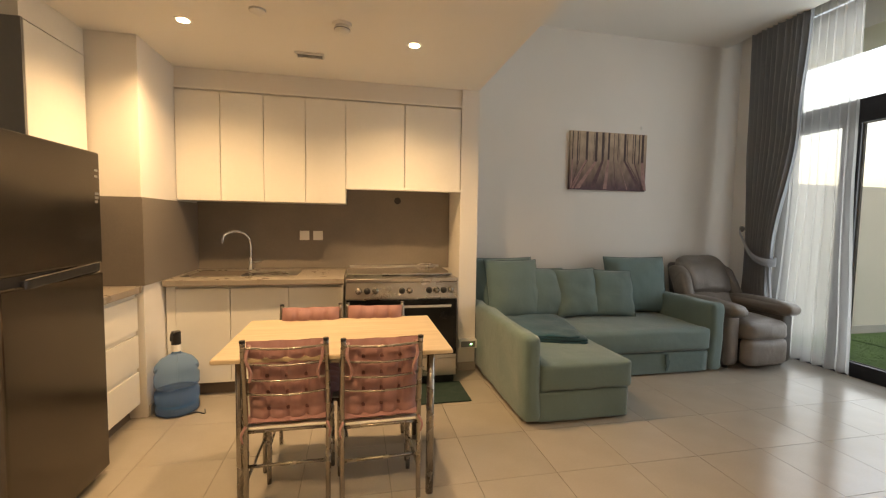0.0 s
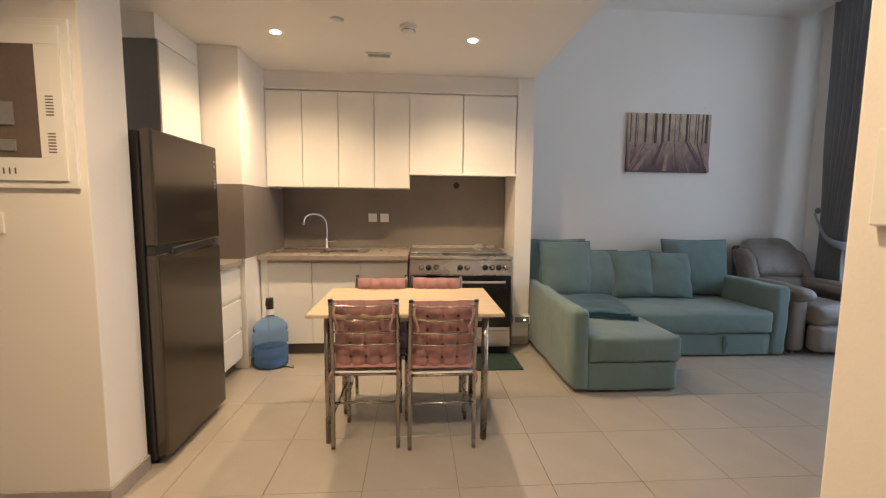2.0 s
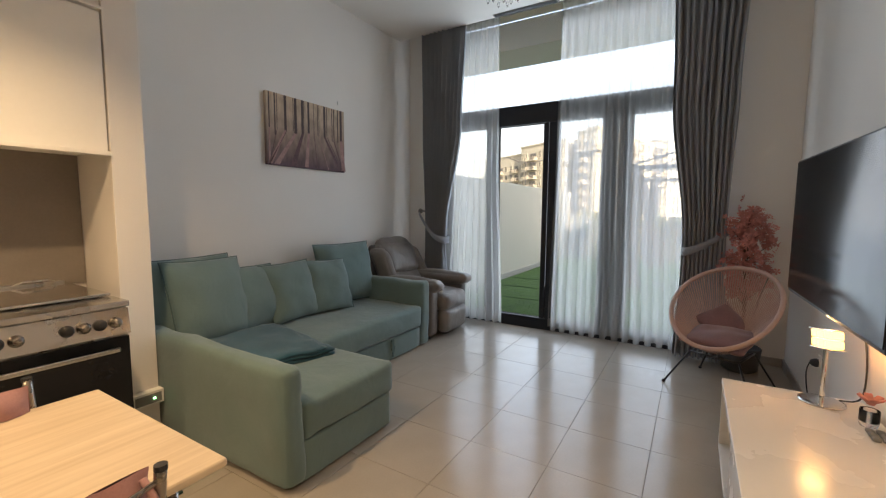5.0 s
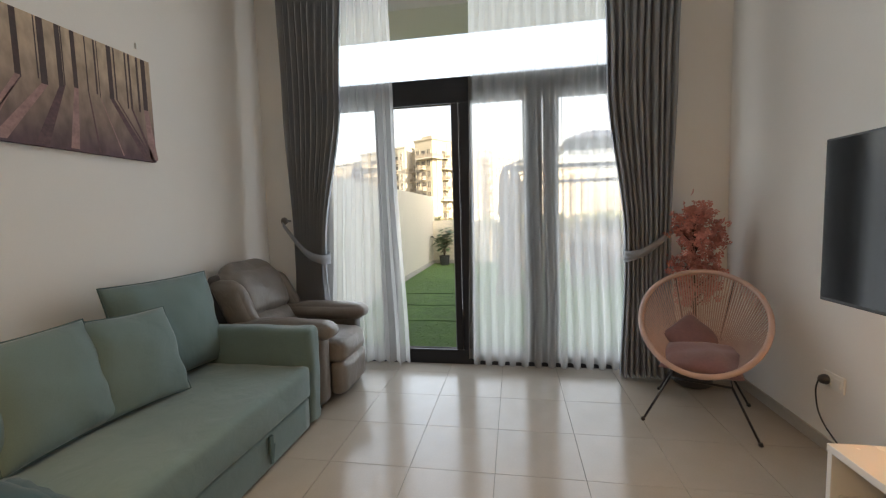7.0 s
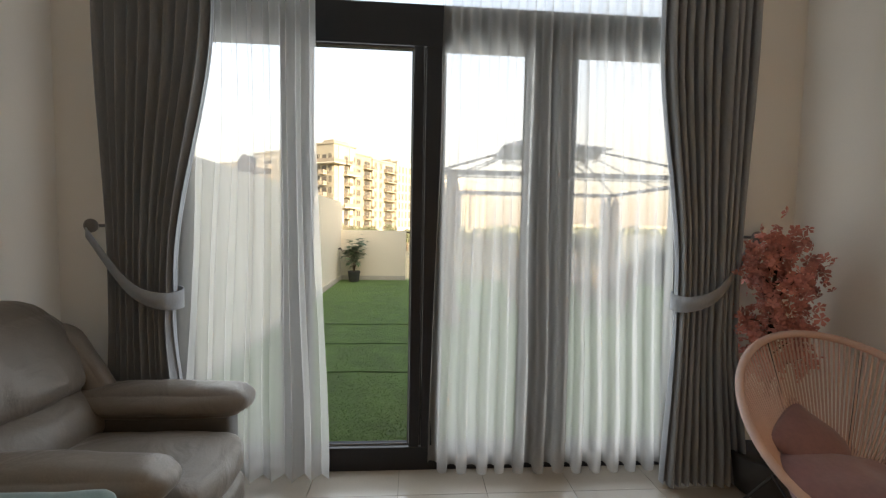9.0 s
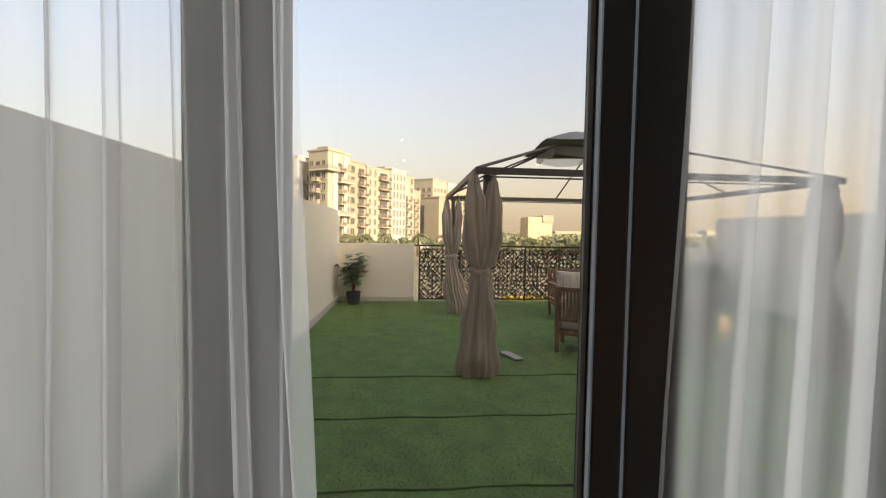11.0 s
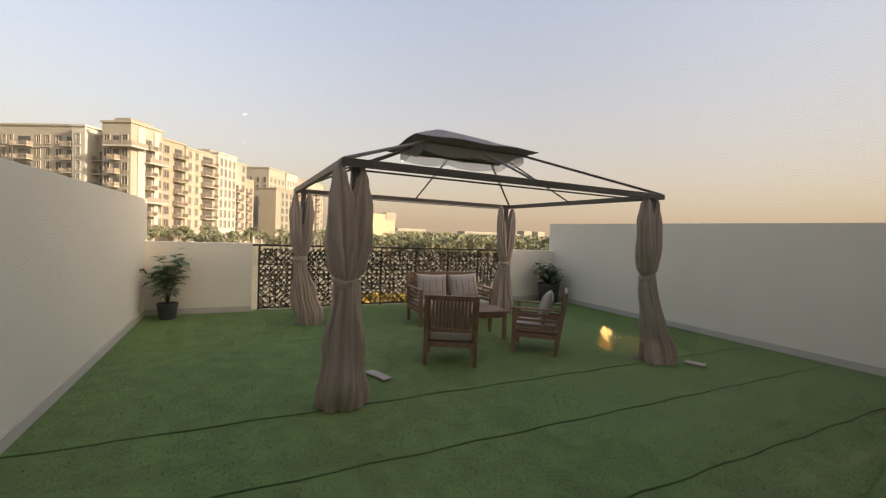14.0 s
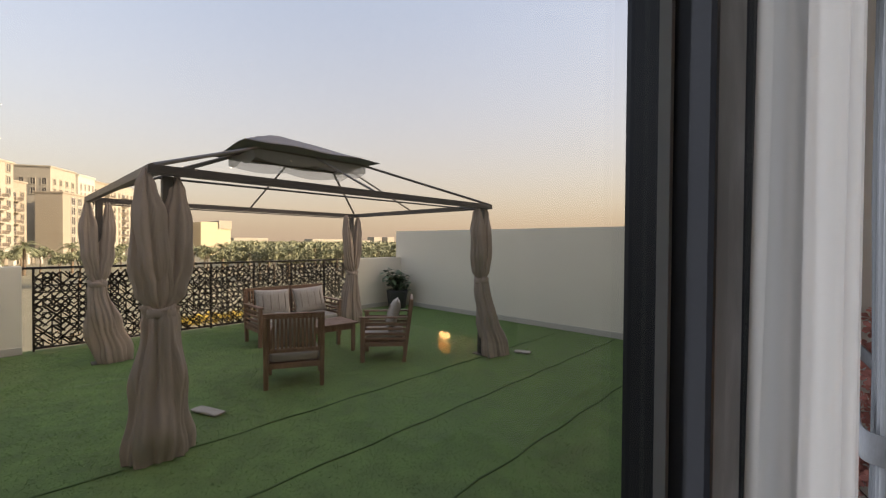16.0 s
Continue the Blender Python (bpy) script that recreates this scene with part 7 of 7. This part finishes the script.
tr = [tree(0, 0, 5.4, s) for s in (1, 2, 3)]
pl = [palm(0, 0, 6.8, s) for s in (1, 2)]
r6 = random.Random(77)
spots = []
for q in range(64):
    a = radians(13 - 58 * q / 63 + r6.uniform(-0.4, 0.4))
    d = r6.uniform(66, 112)
    spots.append((d, a, q))
for d, a, q in spots:
    x, y = 4.8 + d * math.cos(a), 3.3 + d * math.sin(a)
    s = r6.uniform(0.82, 1.08) * (0.85 if d < 60 else 1.0)
    src = pl[q % 2] if q % 3 == 1 else tr[q % 3]
    if q < 5:
        for_src, place = (tr, pl)[q % 2], q % 2
        src = for_src[place]
    src_scale = src.scale.copy()
    src.scale = (s, s, s)
    copy_thing(src, pose(x, y, -4.5, 0, 0, r6.uniform(0, 360)))
    src.scale = src_scale
for k, ob in enumerate(tr + pl):
    ob.matrix_basis = pose(70 + 4 * k, -30 - 12 * k, -4.5, 0, 0, 70 * k)
fv, ff = [], []
for _ in range(26000):
    a = radians(r6.uniform(-52, 16))
    d = 118 + 250 * r6.random() ** 1.5
    hgt = 4.3 + 1.1 * noise.noise(Vector((math.degrees(a) * 0.6, d * 0.02, 0))) + d * 0.006
    p = Vector((d * math.cos(a), 3 + d * math.sin(a), -4.5 + hgt * r6.random() ** 0.6))
    s = 0.8
    rot = Euler((r6.uniform(0, 6), r6.uniform(0, 6), r6.uniform(0, 6))).to_matrix()
    k = len(fv)
    fv += [p + rot @ Vector((-s, -s * 0.5, 0)), p + rot @ Vector((s, -s * 0.4, 0)), p + rot @ Vector((0, s, 0.2))]
    ff.append((k, k + 1, k + 2))
keep = [f for f in ff if not (115 < fv[f[0]].x < 230 and -70 < fv[f[0]].y < 95)]
fv = [fv[v2] for f in keep for v2 in f]
ff = [(3 * i, 3 * i + 1, 3 * i + 2) for i in range(len(keep))]
me = bpy.data.meshes.new("far_trees")
me.from_pydata(fv, [], ff)
me.materials.append(M_TREE)
tagged(new("far_trees", me), "band of dusty green trees on the horizon", "trees", kind="stuff")
structure("road", bm_box(26, 36, -400, 300, -4.5, -4.47), M_ROAD, "grey asphalt street below the terrace", "road")
# small yellow triangles scattered low in a strip past the road
bed_v, bed_f = [], []
r7 = random.Random(12)
for _ in range(550):
    p = Vector((r7.uniform(38, 40.5), r7.uniform(-13, -5), -4.5 + 0.45 * r7.random() ** 0.7))
    rot = Euler((r7.uniform(0, 6), r7.uniform(0, 6), r7.uniform(0, 6))).to_matrix()
    k = len(bed_v)
    bed_v += [p + rot @ Vector((-0.16, -0.08, 0)), p + rot @ Vector((0.16, -0.07, 0)), p + rot @ Vector((0, 0.16, 0.04))]
    bed_f.append((k, k + 1, k + 2))
me = bpy.data.meshes.new("flower_bed")
me.from_pydata(bed_v, [], bed_f)
me.materials.append(mat("plain yellow", (0.50, 0.36, 0.06), 0.8, var=0.3, scale=0.9, fine=6, bump=0))
tagged(new("flower_bed", me), "low scatter of small yellow pieces beside the street", "flower bed", kind="stuff")
sl = thing("street_lamp", 95, 36, -4.5, "tall street lamp with two long arms", "street lamp")
part("mast", bm_tube([(95, 36, -4.5), (95, 36, 12.6)], 0.14, 8, r1=0.08), M_GAZ, sl)
part("arm", bm_tube([(95, 31.5, 13.0), (95, 34, 12.5), (95, 36, 12.6), (95, 38, 12.9), (95, 41, 14.2)], 0.10, 6), M_GAZ, sl)
mast = thing("radio_mast", 600, -840, -4.5, "thin far radio mast on the horizon", "mast")
part("pole", bm_tube([(600, -840, -4.5), (600, -840, 34)], 1.2, 6, r1=0.5), M_BRAIL, mast)

# ---- floor tiles ----
shared_tile = {}
NX0, NY0 = 4.20, 3.02
for i in range(-16, 2):
    for j in range(-11, 5):
        x0, x1, y0, y1 = NX0 + 0.45 * i, NX0 + 0.45 * (i + 1), NY0 + 0.455 * (j - 1), NY0 + 0.455 * j
        x0, x1, y0, y1 = max(x0, -2.6), min(x1, 4.868), max(y0, -1.3), min(y1, 4.768)
        if x1 - x0 < 0.03 or y1 - y0 < 0.03 or (x0 > 0.95 and y1 < 0.70):
            continue
        key = (round(x1 - x0, 3), round(y1 - y0, 3))
        if key not in shared_tile:
            w, h = key
            shared_tile[key] = finish(bm_box(0.0011, w - 0.0011, 0.0011, h - 0.0011, -0.010, 0.0, 0.0006, 1), "tile", M_TILE)
        t = new("tile", shared_tile[key])
        t.location = (x0, y0, 0)
        t.parent = floor
